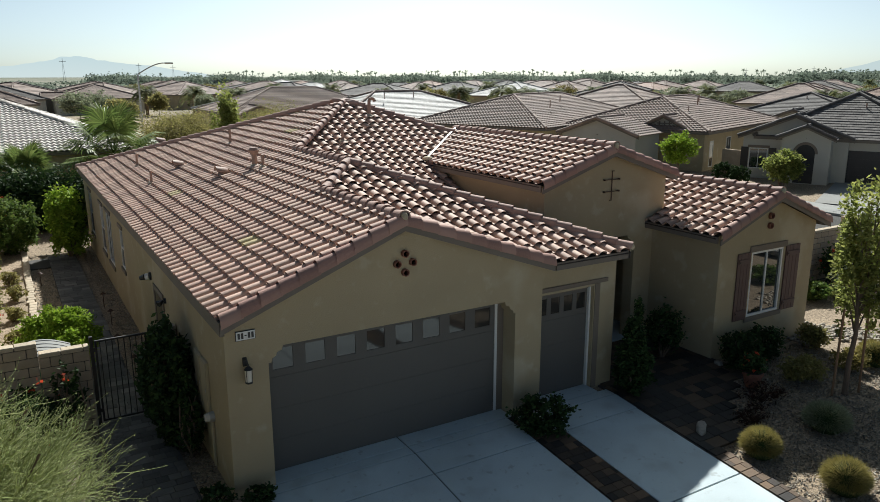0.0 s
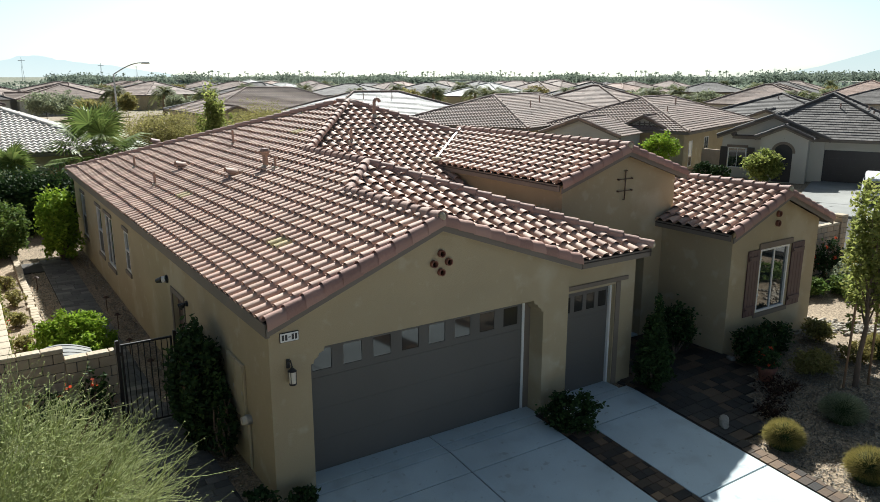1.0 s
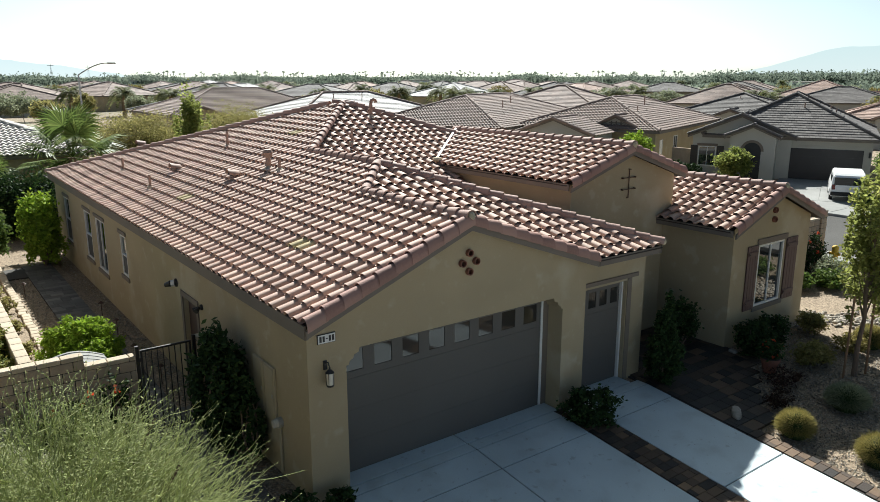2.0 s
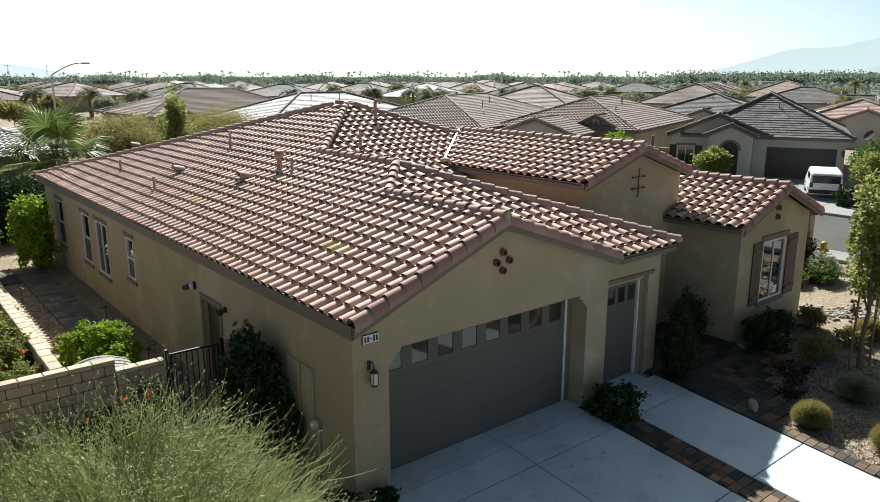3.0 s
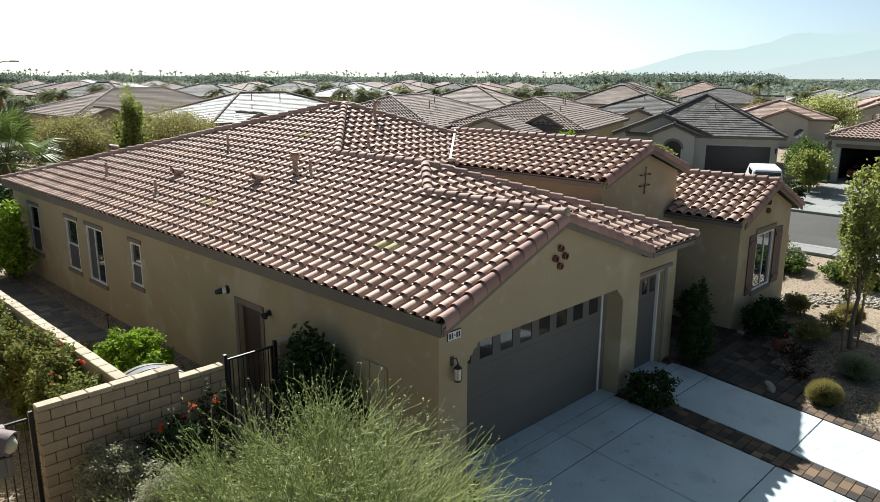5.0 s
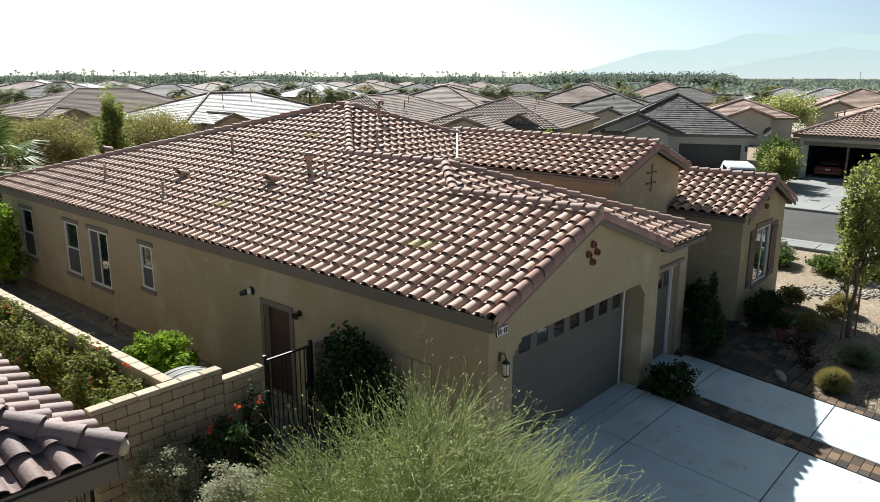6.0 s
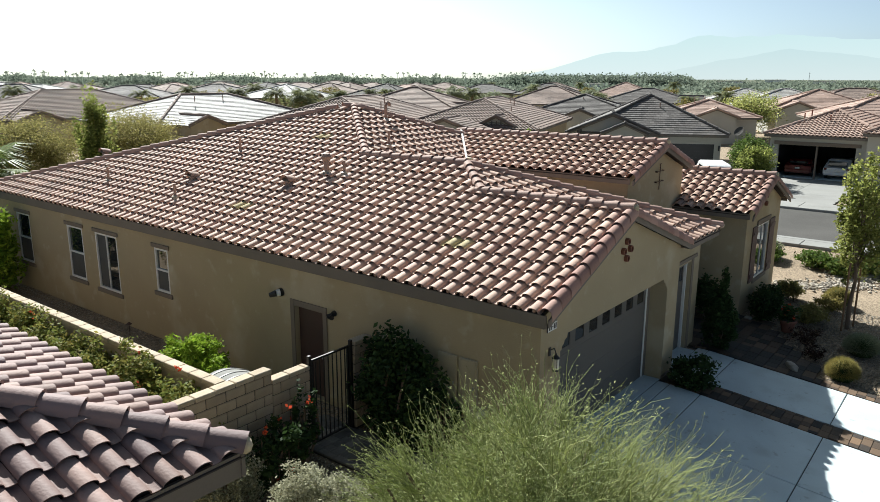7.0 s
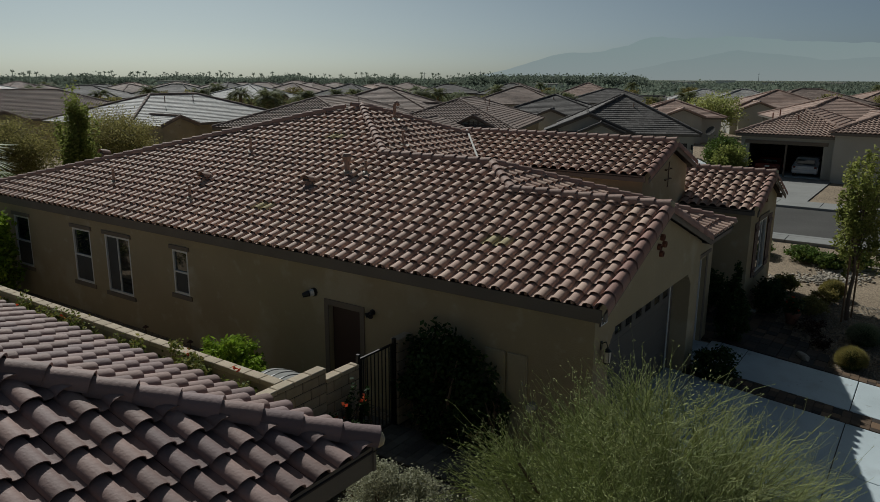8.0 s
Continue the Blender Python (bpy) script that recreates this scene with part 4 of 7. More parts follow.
# camera, floodlight and service panels on the side wall
sc = thing("security_camera", "black security camera on the side wall", "camera", (-0.1, 7.0, 2.3))
bm = bmesh.new()
tube(bm, (0.0, 6.98, 2.36), (-0.04, 6.98, 2.36), 0.105, 0.1, 16)
part("mount", bm, BLACK, sc)
bm = bmesh.new()
tube(bm, (-0.04, 6.98, 2.36), (-0.12, 7.02, 2.35), 0.085, 0.08, 16)
part("collar", bm, WHITE, sc, "white plastic collar")
bm = bmesh.new()
tube(bm, (-0.12, 7.02, 2.35), (-0.22, 7.14, 2.30), 0.078, 0.055, 14)
part("lens_hood", bm, BLACK, sc)
fl = thing("wall_light", "black twin floodlight beside the side door", "lamp", (-0.1, 5.2, 2.15))
bm = bmesh.new()
tube(bm, (0.0, 5.2, 2.2), (-0.05, 5.2, 2.2), 0.07, 0.06, 12)
part("base", bm, BLACK, fl)
for dy in (-0.07, 0.07):
    bm = bmesh.new()
    tube(bm, (-0.06, 5.2, 2.2), (-0.17, 5.2 + dy, 2.15), 0.03, 0.06, 12)
    part("head", bm, BLACK, fl)
for i, (y0, y1, z0) in enumerate(((1.8, 2.27, 0.9), (1.32, 1.76, 0.95))):
    e = thing("service_panel", "tan painted electrical panel on the side wall", "electrical box", (-0.06, y0, z0), "service panels on the side wall")
    part("cabinet", boxes(((-0.05, y0, z0), (0.0, y1, 2.05)), bev=0.008), METER, e)
    part("lid", boxes(((-0.062, y0 + 0.03, z0 + 0.05), (-0.05, y1 - 0.03, 2.02)), bev=0.004), METER, e)
    part("latch", boxes(((-0.072, y0 + 0.06, 1.45), (-0.062, y0 + 0.09, 1.52))), STEEL, e)
mt = thing("electric_meter", "round grey glass electric meter under the panel", "meter", (-0.1, 1.28, 1.0))
bm = bmesh.new()
tube(bm, (0.0, 1.18, 1.05), (-0.09, 1.18, 1.05), 0.1, 0.1, 18)
part("socket", bm, STEEL, mt)
bm = bmesh.new()
tube(bm, (-0.09, 1.18, 1.05), (-0.17, 1.18, 1.05), 0.085, 0.075, 18)
part("dome", bm, LAMP_GLASS, mt)
bm = bmesh.new()
tube(bm, (-0.03, 1.18, 0.05), (-0.03, 1.18, 0.97), 0.03, n=8)
part("conduit", bm, METER, mt)

# vents on the roof
def on_left(x, y):
    return Vector((x, y, left.height(x, y) + 0.05))


def flash(parent, p, s=0.2):
    n = left.n
    m = Matrix.Translation(p) @ n.to_track_quat("Z", "Y").to_matrix().to_4x4()
    bm = bmesh.new()
    bmesh.ops.create_cube(bm, size=1, matrix=m @ Matrix.Diagonal((s * 1.5, s * 1.5, 0.012, 1)))
    bmesh.ops.create_cone(bm, cap_ends=True, segments=14, radius1=s * 0.6, radius2=s * 0.3, depth=0.1, matrix=m @ Matrix.Translation((0, 0, 0.06)))
    part("flashing", bm, LEAD, parent)


def vent_pipe(p, h, r=0.04):
    v = thing("vent_pipe", "brown painted vent pipe standing on the tile roof", "vent", p, "vent pipes on the roof")
    flash(v, p)
    bm = bmesh.new()
    tube(bm, p, p + Vector((0, 0, h)), r, r, 12)
    tube(bm, p + Vector((0, 0, h * 0.2)), p + Vector((0, 0, h * 0.3)), r * 1.5, r, 12)
    part("pipe", bm, VENT, v)
    return v


def vent_hood(p, s=0.17):
    v = thing("roof_vent", "low brown hooded vent set in the tile roof", "vent", p, "hooded vents on the roof")
    flash(v, p, 0.2)
    bm = bmesh.new()
    n = 10
    for k, (dx, sc_) in enumerate(((-0.17, 1.0), (0.16, 0.9))):
        vs = [bm.verts.new((p.x + dx, p.y - s * sc_ * math.cos(math.pi * i / n), p.z + 0.12 + (0.05 * (k == 0)) + s * 0.85 * sc_ * math.sin(math.pi * i / n))) for i in range(n + 1)]
        if k == 0:
            first = vs
    for i in range(n):
        bm.faces.new((first[i], first[i + 1], vs[i + 1], vs[i]))
    bm.faces.new(vs)
    part("hood", bm, VENT, v, smooth=True)
    bm = bmesh.new()
    tube(bm, p, p + Vector((0, 0, 0.16)), 0.11, 0.1, 12)
    part("neck", bm, VENT, v)
    part("throat", boxes(((p.x - 0.1, p.y - s * 0.85, p.z + 0.13), (p.x - 0.085, p.y + s * 0.85, p.z + 0.2))), BLACK, v)


vent_pipe(on_left(1.41, 17.2), 0.5)
vent_pipe(on_left(1.18, 13.0), 0.45)
vent_pipe(on_left(3.89, 13.43), 0.55)
vent_pipe(on_left(3.36, 8.2), 0.4)
vent_hood(on_left(2.14, 13.5))
vent_hood(on_left(2.56, 9.57))
vent_hood(on_left(2.79, 19.9))
p = on_left(3.32, 8.85)
flue = thing("flue", "brown painted furnace flue with a flared cap", "flue", p)
flash(flue, p, 0.24)
bm = bmesh.new()
tube(bm, p, p + Vector((0, 0, 0.42)), 0.075, 0.075, 14)
part("pipe", bm, VENT, flue)
bm = bmesh.new()
tube(bm, p + Vector((0, 0, 0.36)), p + Vector((0, 0, 0.48)), 0.1, 0.15, 14)
tube(bm, p + Vector((0, 0, 0.48)), p + Vector((0, 0, 0.56)), 0.15, 0.1, 14)
part("cap", bm, VENT, flue)
p = Vector((7.82, 10.7, main.height(7.82, 10.7) + 0.05))
gp = thing("gooseneck_vent", "tall brown gooseneck vent pipe near the roof peak", "vent", p)
bm = bmesh.new()
tube(bm, p, p + Vector((0, 0, 0.5)), 0.055, 0.055, 14)
part("pipe", bm, VENT, gp)
bm = bmesh.new()
for i in range(5):
    a0, a1 = math.pi * i / 5, math.pi * (i + 1) / 5
    q = lambda a: p + Vector((0.1 - 0.1 * math.cos(a), 0, 0.5 + 0.1 * math.sin(a)))
    tube(bm, q(a0), q(a1), 0.055, 0.055, 12)
part("bend", bm, VENT, gp, smooth=True)
flash(gp, p, 0.2)
p = Vector((6.13, 9.05, main.height(6.13, 9.05) + 0.05))
vent_pipe(p, 0.5)


# ---- plants ----
def leaf_mesh(pts, size, seed, elong=1.9, droop=0.0, spread=0.35):
    """Small folded leaves at the given places, turned every way."""
    r = np.random.default_rng(seed)
    pts = np.asarray(pts, float)
    n = len(pts)
    a = r.normal(size=(n, 3))
    a[:, 2] = a[:, 2] * 0.7 - droop
    a /= np.linalg.norm(a, axis=1)[:, None] + 1e-9
    b = np.cross(a, r.normal(size=(n, 3)))
    b /= np.linalg.norm(b, axis=1)[:, None] + 1e-9
    s = size * (1 + spread * r.uniform(-1, 1, size=(n, 1)))
    tip, sd = a * s * elong * 0.5, b * s * 0.5
    V = np.stack([pts - tip, pts + sd, pts + tip, pts - sd], axis=1).reshape(-1, 3)
    F = np.arange(n * 4).reshape(-1, 4)
    return V.tolist(), F.tolist()


def clumped(n, seed, centre, radii, clumps=40, inner=0.45, tight=0.2, floor=None, power=1.0):
    """Points gathered in clumps through an ellipsoid, denser towards its outside."""
    r = np.random.default_rng(seed)
    d = r.normal(size=(clumps, 3))
    d /= np.linalg.norm(d, axis=1)[:, None]
    rad = inner + (1 - inner) * r.uniform(size=(clumps, 1)) ** 0.6
    rad *= 1 + 0.14 * r.normal(size=(clumps, 1))
    c = d * rad
    k = r.integers(0, clumps, n)
    p = c[k] + r.normal(size=(n, 3)) * tight
    p = p * np.array(radii) + np.array(centre)
    if floor is not None:
        p[:, 2] = np.maximum(p[:, 2], floor + r.uniform(0, 0.06, n))
    return p


def foliage(name, pts, size, mat, parent, seed, **kw):
    V, F = leaf_mesh(pts, size, seed, **kw)
    ob = raw(name, V, F, mat, parent)
    ob["kind"] = "stuff"
    return ob


def stems(parent, base, tips, r=0.02, mat=None, bend=0.15, seed=1):
    rr = random.Random(seed)
    bm = bmesh.new()
    for tip in tips:
        a, b = Vector(base), Vector(tip)
        mid = (a + b) / 2 + Vector((rr.uniform(-1, 1), rr.uniform(-1, 1), 0.5)) * bend * (b - a).length
        tube(bm, a, mid, r, r * 0.75, 6, False)
        tube(bm, mid, b, r * 0.75, r * 0.35, 6, False)
    ob = part("branching", bm, mat or BARK, parent)
    ob["kind"] = "stuff"
    return ob


_seed = [100]


def bush(name, label, x, y, rx, ry, h, mat, n=2600, size=0.05, base=None, clumps=60, category="bush", tight=0.17, flowers=None, elong=1.9, lift=0.0, inner=0.5):
    _seed[0] += 7
    s = _seed[0]
    z = gz(x, y) if base is None else base
    t = thing(name, label, category, (x, y, z))
    rz = (h - lift) / 2
    c = (x, y, z + lift + rz)
    pts = clumped(n, s, c, (rx * 0.9, ry * 0.9, rz * 0.92), clumps, inner, tight, z + 0.01)
    foliage("foliage", pts, size, mat, t, s, elong=elong)
    rr = random.Random(s)
    tips = [(x + rr.uniform(-0.6, 0.6) * rx, y + rr.uniform(-0.6, 0.6) * ry, z + h * rr.uniform(0.5, 0.85)) for _ in range(9)]
    stems(t, (x, y, z - 0.03), tips, 0.012 + 0.012 * h, seed=s)
    if flowers:
        fm, count, fs = flowers
        fp = clumped(count * 5, s + 1, c, (rx, ry, rz), count, 0.95, 0.03 / max(rx, 0.1), z)
        foliage("blossom", fp, fs, fm, t, s + 2, elong=1.2)
    return t


def wisp(x, y, z0, top, spread):
    """A tall broom-like shrub of fine arching green twigs with tiny leaves."""
    t = thing("broom_shrub", "tall wispy sage-green shrub of fine arching twigs", "shrub", (x, y, z0))
    r = np.random.default_rng(42)
    V, F, L = [], [], []
    k = 0
    heads = []
    for i in range(230):
        a = r.uniform(0, 2 * math.pi)
        q = math.sqrt(r.uniform(0, 1))
        heads.append((a, q))
    for a, q in heads:
        out = np.array((math.cos(a), math.sin(a), 0.0))
        reach = spread * q * 0.78
        hh = (top - z0) * (0.55 + 0.25 * (1 - q) + 0.1 * r.uniform(-1, 1))
        p0 = np.array((x, y, z0)) + out * 0.25 * q
        p1 = p0 + out * reach * 0.55 + np.array((0, 0, hh * 0.6))
        p2 = np.array((x, y, z0)) + out * reach + np.array((0, 0, hh * (0.98 - 0.16 * q * q)))
        limb = lambda s: (1 - s) ** 2 * p0 + 2 * s * (1 - s) * p1 + s * s * p2
        for j in range(44):
            s0 = r.uniform(0.35, 1.0) ** 0.8
            st = limb(s0)
            side = r.normal(size=3) * 0.42
            d = out * (0.2 + 0.6 * q) + side + np.array((0, 0, 0.95 - 0.5 * q))
            d /= np.linalg.norm(d)
            ln = r.uniform(0.35, 0.9)
            bendv = np.array((0, 0, r.uniform(-0.35, 0.5))) + out * 0.2
            prev = None
            w0 = r.uniform(0.004, 0.007)
            for m in range(6):
                f = m / 5
                wob = r.normal(size=3) * 0.026
                p = st + d * ln * f + bendv * 0.35 * ln * f * f + wob
                w = w0 * (1 - 0.75 * f)
                e1 = np.cross(d, (0.3, 0.2, 1.0))
                e1 /= np.linalg.norm(e1) + 1e-9
                e2 = np.cross(d, e1)
                V += [(p + e1 * w).tolist(), (p - e1 * w * 0.5 + e2 * w * 0.87).tolist(), (p - e1 * w * 0.5 - e2 * w * 0.87).tolist()]
                if m:
                    b0 = k + (m - 1) * 3
                    F += [(b0, b0 + 1, b0 + 4, b0 + 3), (b0 + 1, b0 + 2, b0 + 5, b0 + 4), (b0 + 2, b0, b0 + 3, b0 + 5)]
                if f > 0.1:
                    for _ in range(3):
                        L.append((p - d * ln * r.uniform(0, 0.04) + r.normal(size=3) * 0.006).tolist())
            k += 18
    tw = raw("brushwood", V, F, LEAF_WISP, t)
    tw["kind"] = "stuff"
    foliage("leaves", L, 0.009, LEAF_WISP, t, 77, elong=2.4)
    rr = random.Random(5)
    tips = [(x + rr.uniform(-0.6, 0.6) * spread, y + rr.uniform(-0.6, 0.6) * spread, z0 + (top - z0) * rr.uniform(0.4, 0.7)) for _ in range(22)]
    stems(t, (x, y, z0 - 0.05), tips, 0.05, BARK, 0.1, 9)
    inner = clumped(22000, 91, (x, y, z0 + (top - z0) * 0.42), (spread * 0.6, spread * 0.6, (top - z0) * 0.36), 220, 0.2, 0.09, z0)
    foliage("inner_leaves", inner, 0.013, LEAF_WISP, t, 78, elong=2.6)


LEAF_WISP = leaf_material("leaf_broom", (0.33, 0.375, 0.16), (0.47, 0.485, 0.245), thin=0.42)


def fan_palm(x, y, z0, trunk, crown, n, seed, label, trunk_r=0.2, mat=None):
    """A palm with fan-shaped leaves of narrow pointed blades."""
    t = thing("fan_palm", label, "palm", (x, y, z0))
    r = random.Random(seed)
    bm = bmesh.new()
    tube(bm, (x, y, z0 - 0.05), (x, y, z0 + trunk), trunk_r * 1.15, trunk_r * 0.9, 12)
    part("trunk", bm, THATCH, t, "thatched brown trunk")
    top = Vector((x, y, z0 + trunk))
    V, F = [], []
    bm = bmesh.new()
    for i in range(n):
        a = r.uniform(0, 2 * math.pi)
        el = r.uniform(-0.5, 1.35)
        d = Vector((math.cos(a) * math.cos(el), math.sin(a) * math.cos(el), math.sin(el)))
        hub = top + d * crown * r.uniform(0.42, 0.6)
        tube(bm, top + d * 0.1, hub, 0.025, 0.012, 5, False)
        side = d.cross(Vector((0, 0, 1))).normalized()
        up = side.cross(d).normalized()
        for j in range(26):
            b = radians(-115 + 230 * j / 25)
            dirv = (d * math.cos(b) + side * math.sin(b)).normalized()
            ln = crown * (0.42 + 0.1 * math.cos(b)) * r.uniform(0.9, 1.05)
            tip = hub + dirv * ln + up * (-0.1 * ln) + Vector((0, 0, -0.16 * ln * r.uniform(0.5, 1.6)))
            wv = dirv.cross(up).normalized() * 0.05
            m = hub + dirv * ln * 0.5 + up * 0.02
            k = len(V)
            V += [hub, m - wv, tip, m + wv]
            F += [(k, k + 1, k + 2, k + 3)]
    part("stalkwork", bm, LEAF, t)["kind"] = "stuff"
    ob = raw("fronds", V, F, mat or PALM, t)
    ob["kind"] = "stuff"
    return t


def feather_palm(x, y, z0, trunk, crown, n, seed, label, trunk_r=0.25):
    """A date palm with arching feathered fronds."""
    t = thing("date_palm", label, "palm", (x, y, z0))
    r = random.Random(seed)
    bm = bmesh.new()
    tube(bm, (x, y, z0 - 0.05), (x, y, z0 + trunk), trunk_r * 1.1, trunk_r * 0.9, 10)
    part("trunk", bm, THATCH, t)
    top = Vector((x, y, z0 + trunk))
    V, F = [], []
    for i in range(n):
        a = r.uniform(0, 2 * math.pi)
        el = r.uniform(0.0, 1.3)
        h = Vector((math.cos(a), math.sin(a), 0))
        side = Vector((-math.sin(a), math.cos(a), 0))
        pt = lambda s: top + h * crown * s * (0.35 + 0.65 * math.cos(el)) + Vector((0, 0, crown * (math.sin(el) * s - 0.75 * s * s * (1.25 - el * 0.35))))
        for j in range(1, 15):
            s = j / 14
            p = pt(s)
            for sg in (-1, 1):
                tip = p + side * sg * crown * 0.24 * math.sin(math.pi * (0.12 + 0.8 * s)) + h * crown * 0.1 + Vector((0, 0, -0.05 * crown))
                q = pt(min(1, s + 0.06))
                k = len(V)
                V += [p, tip, q]
                F += [(k, k + 1, k + 2)]
    ob = raw("fronds", V, F, PALM_DULL, t)
    ob["kind"] = "stuff"
    return t


def tree(name, label, x, y, z0, height, crown_r, crown_low, mat, n, size, seed, lean=0.0, trunk_r=0.06, clumps=140, trunks=1, squash=1.0, tight=0.13):
    t = thing(name, label, "tree", (x, y, z0))
    r = random.Random(seed)
    bm = bmesh.new()
    centre = Vector((x + lean, y, z0 + (height + crown_low) / 2))
    for k in range(trunks):
        o = Vector((r.uniform(-1, 1), r.uniform(-1, 1), 0)) * 0.12 * (trunks > 1)
        p = [Vector((x, y, z0 - 0.05)) + o]
        for i in range(1, 7):
            f = i / 6
            p.append(Vector((x + lean * f + r.uniform(-0.05, 0.05), y + r.uniform(-0.05, 0.05), z0 + f * height * 0.9)) + o * (1 + 3 * f))
        for i in range(6):
            tube(bm, p[i], p[i + 1], trunk_r * (1 - i / 7), trunk_r * (1 - (i + 1) / 7), 9, False)
    part("trunk", bm, BARK, t)
    bm = bmesh.new()
    for i in range(26):
        f = r.uniform(0.3, 0.85)
        b = Vector((x + lean * f, y, z0 + f * height * 0.9))
        a = r.uniform(0, 2 * math.pi)
        q = centre + Vector((math.cos(a) * crown_r * 0.75, math.sin(a) * crown_r * 0.75, r.uniform(-0.35, 0.42) * (height - crown_low)))
        tube(bm, b, (b + q) / 2 + Vector((0, 0, 0.1)), trunk_r * 0.35, trunk_r * 0.22, 5, False)
        tube(bm, (b + q) / 2 + Vector((0, 0, 0.1)), q, trunk_r * 0.22, trunk_r * 0.08, 5, False)
    part("branchwork", bm, BARK, t)["kind"] = "stuff"
    pts = clumped(n, seed, centre, (crown_r, crown_r, (height - crown_low) / 2 * squash), clumps, 0.3, tight)
    foliage("crown", pts, size, mat, t, seed)
    return t


def tuft(label, x, y, r0, seed, mat=None, tall=0.95):
    """A clipped round grass: hundreds of blades from one root."""
    z = gz(x, y)
    t = thing("grass_mound", label, "grass", (x, y, z), "round clipped grasses in the gravel")
    r = np.random.default_rng(seed)
    n = 11000
    d = r.normal(size=(n, 3))
    d[:, 2] = np.abs(d[:, 2]) * 0.9 - 0.22
    d /= np.linalg.norm(d, axis=1)[:, None]
    R = np.array((r0, r0, r0 * tall)) * (1 + 0.07 * r.normal(size=(n, 1)) * (r.uniform(size=(n, 1)) > 0.6))
    c = np.array((x, y, z + r0 * tall * 0.45))
    tip = c + d * R * r.uniform(0.84, 1.05, size=(n, 1))
    root = c + d * R * 0.45
    side = np.cross(d, r.normal(size=(n, 3)))
    side /= np.linalg.norm(side, axis=1)[:, None] + 1e-9
    V = np.stack([root - side * 0.004, root + side * 0.004, tip + side * 0.001, tip - side * 0.001], axis=1).reshape(-1, 3)
    ob = raw("turf", V.tolist(), np.arange(4 * n).reshape(-1, 4).tolist(), mat or BRISTLE, t)
    ob["kind"] = "stuff"
    # dark ball fills the mound, shade between the blades put in its colour
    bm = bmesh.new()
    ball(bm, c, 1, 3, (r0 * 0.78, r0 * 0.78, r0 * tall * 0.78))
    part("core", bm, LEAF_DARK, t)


# ---- walls, gate and paving of the side yard ----
def block_wall(name, label, x0, x1, y, z_top, thick=0.2, skip=(), z0=0.0, course=0.205, length=0.405, cap=True):
    """A wall of single blocks along x between x0 and x1 whose front is at y."""
    t = tagged(thing(name, label, "wall", (x0, y, z0)), kind="structure")
    r = random.Random(3)
    part("core", boxes(((x0 + 0.016, y + 0.016, z0 - 0.1), (x1 - 0.016, y + thick - 0.016, z_top - 0.09))), JOINT, t)
    made = {}

    def lay(x, w, z, h, mat, proud=0.0):
        key = (round(w, 2), round(h, 2), mat.name, proud)
        if key not in made:
            b = boxes(((0.006, -proud, 0.006), (w - 0.006, thick + proud, h - 0.006)), bev=0.012)
            me = bpy.data.meshes.new("block")
            b.to_mesh(me)
            b.free()
            me.materials.append(mat)
            made[key] = me
        ob = new("block", made[key])
        ob.matrix_basis = Matrix.Translation((x, y + r.gauss(0, 0.002), z))
        attach(ob, t)

    rows = int(round((z_top - 0.1 - z0) / course))
    h = (z_top - 0.1 - z0) / rows
    for k in range(rows):
        x = x0
        first = length / 2 if k % 2 else length
        w = min(first, x1 - x)
        while x < x1 - 0.02:
            lay(x, w, z0 + k * h, h, BLOCK)
            x += w
            w = min(length, x1 - x)
    if cap:
        x = x0
        while x < x1 - 0.02:
            w = min(length, x1 - x)
            lay(x, w, z_top - 0.1, 0.1, BLOCK_CAP, 0.012)
            x += w
    return t


block_wall("block_wall_low", "tan concrete block wall with a pale cap beside the gate", -2.66, -1.74, 4.1, 1.82)
block_wall("block_wall_high", "tan concrete block wall with a pale cap", -5.08, -2.66, 4.1, 2.05)
block_wall("gate_pier", "tan concrete block pier between gate and house", -0.52, -0.01, 4.1, 1.95)
block_wall("block_wall_street", "tan concrete block wall between room wing and street", 16.9, 23.4, 3.1, 1.85)
block_wall("street_pier", "tan concrete block pier with a pale cap at the wall's end", 23.42, 23.84, 3.05, 2.12, 0.4)
# the long wall between the two lots: body, and cap blocks of their own
lw = tagged(thing("boundary_wall", "long tan concrete block boundary wall with pale cap", "wall", (-3.62, 4.3, 0)), kind="structure")
part("body", boxes(((-3.71, 4.3, -0.1), (-3.51, 26.0, 1.95))), BLOCK, lw)
me_cap = None
for i in range(53):
    if me_cap is None:
        b = boxes(((-0.11, 0.005, 0.0), (0.11, 0.402, 0.1)), bev=0.009)
        me_cap = bpy.data.meshes.new("cap_block")
        b.to_mesh(me_cap)
        b.free()
        me_cap.materials.append(BLOCK_CAP)
    ob = new("cap_block", me_cap)
    ob.matrix_basis = Matrix.Translation((-3.61 + rng.normal(0, 0.003), 4.31 + i * 0.407, 1.952))
    attach(ob, lw)
tagged(part("wall_rear", boxes(((-14.0, 30.0, -0.1), (14.0, 30.2, 1.85)), ((-14.0, 29.98, 1.85), (14.0, 30.22, 1.95))), BLOCK), "tan block wall across the back of the lot", "wall", kind="structure")

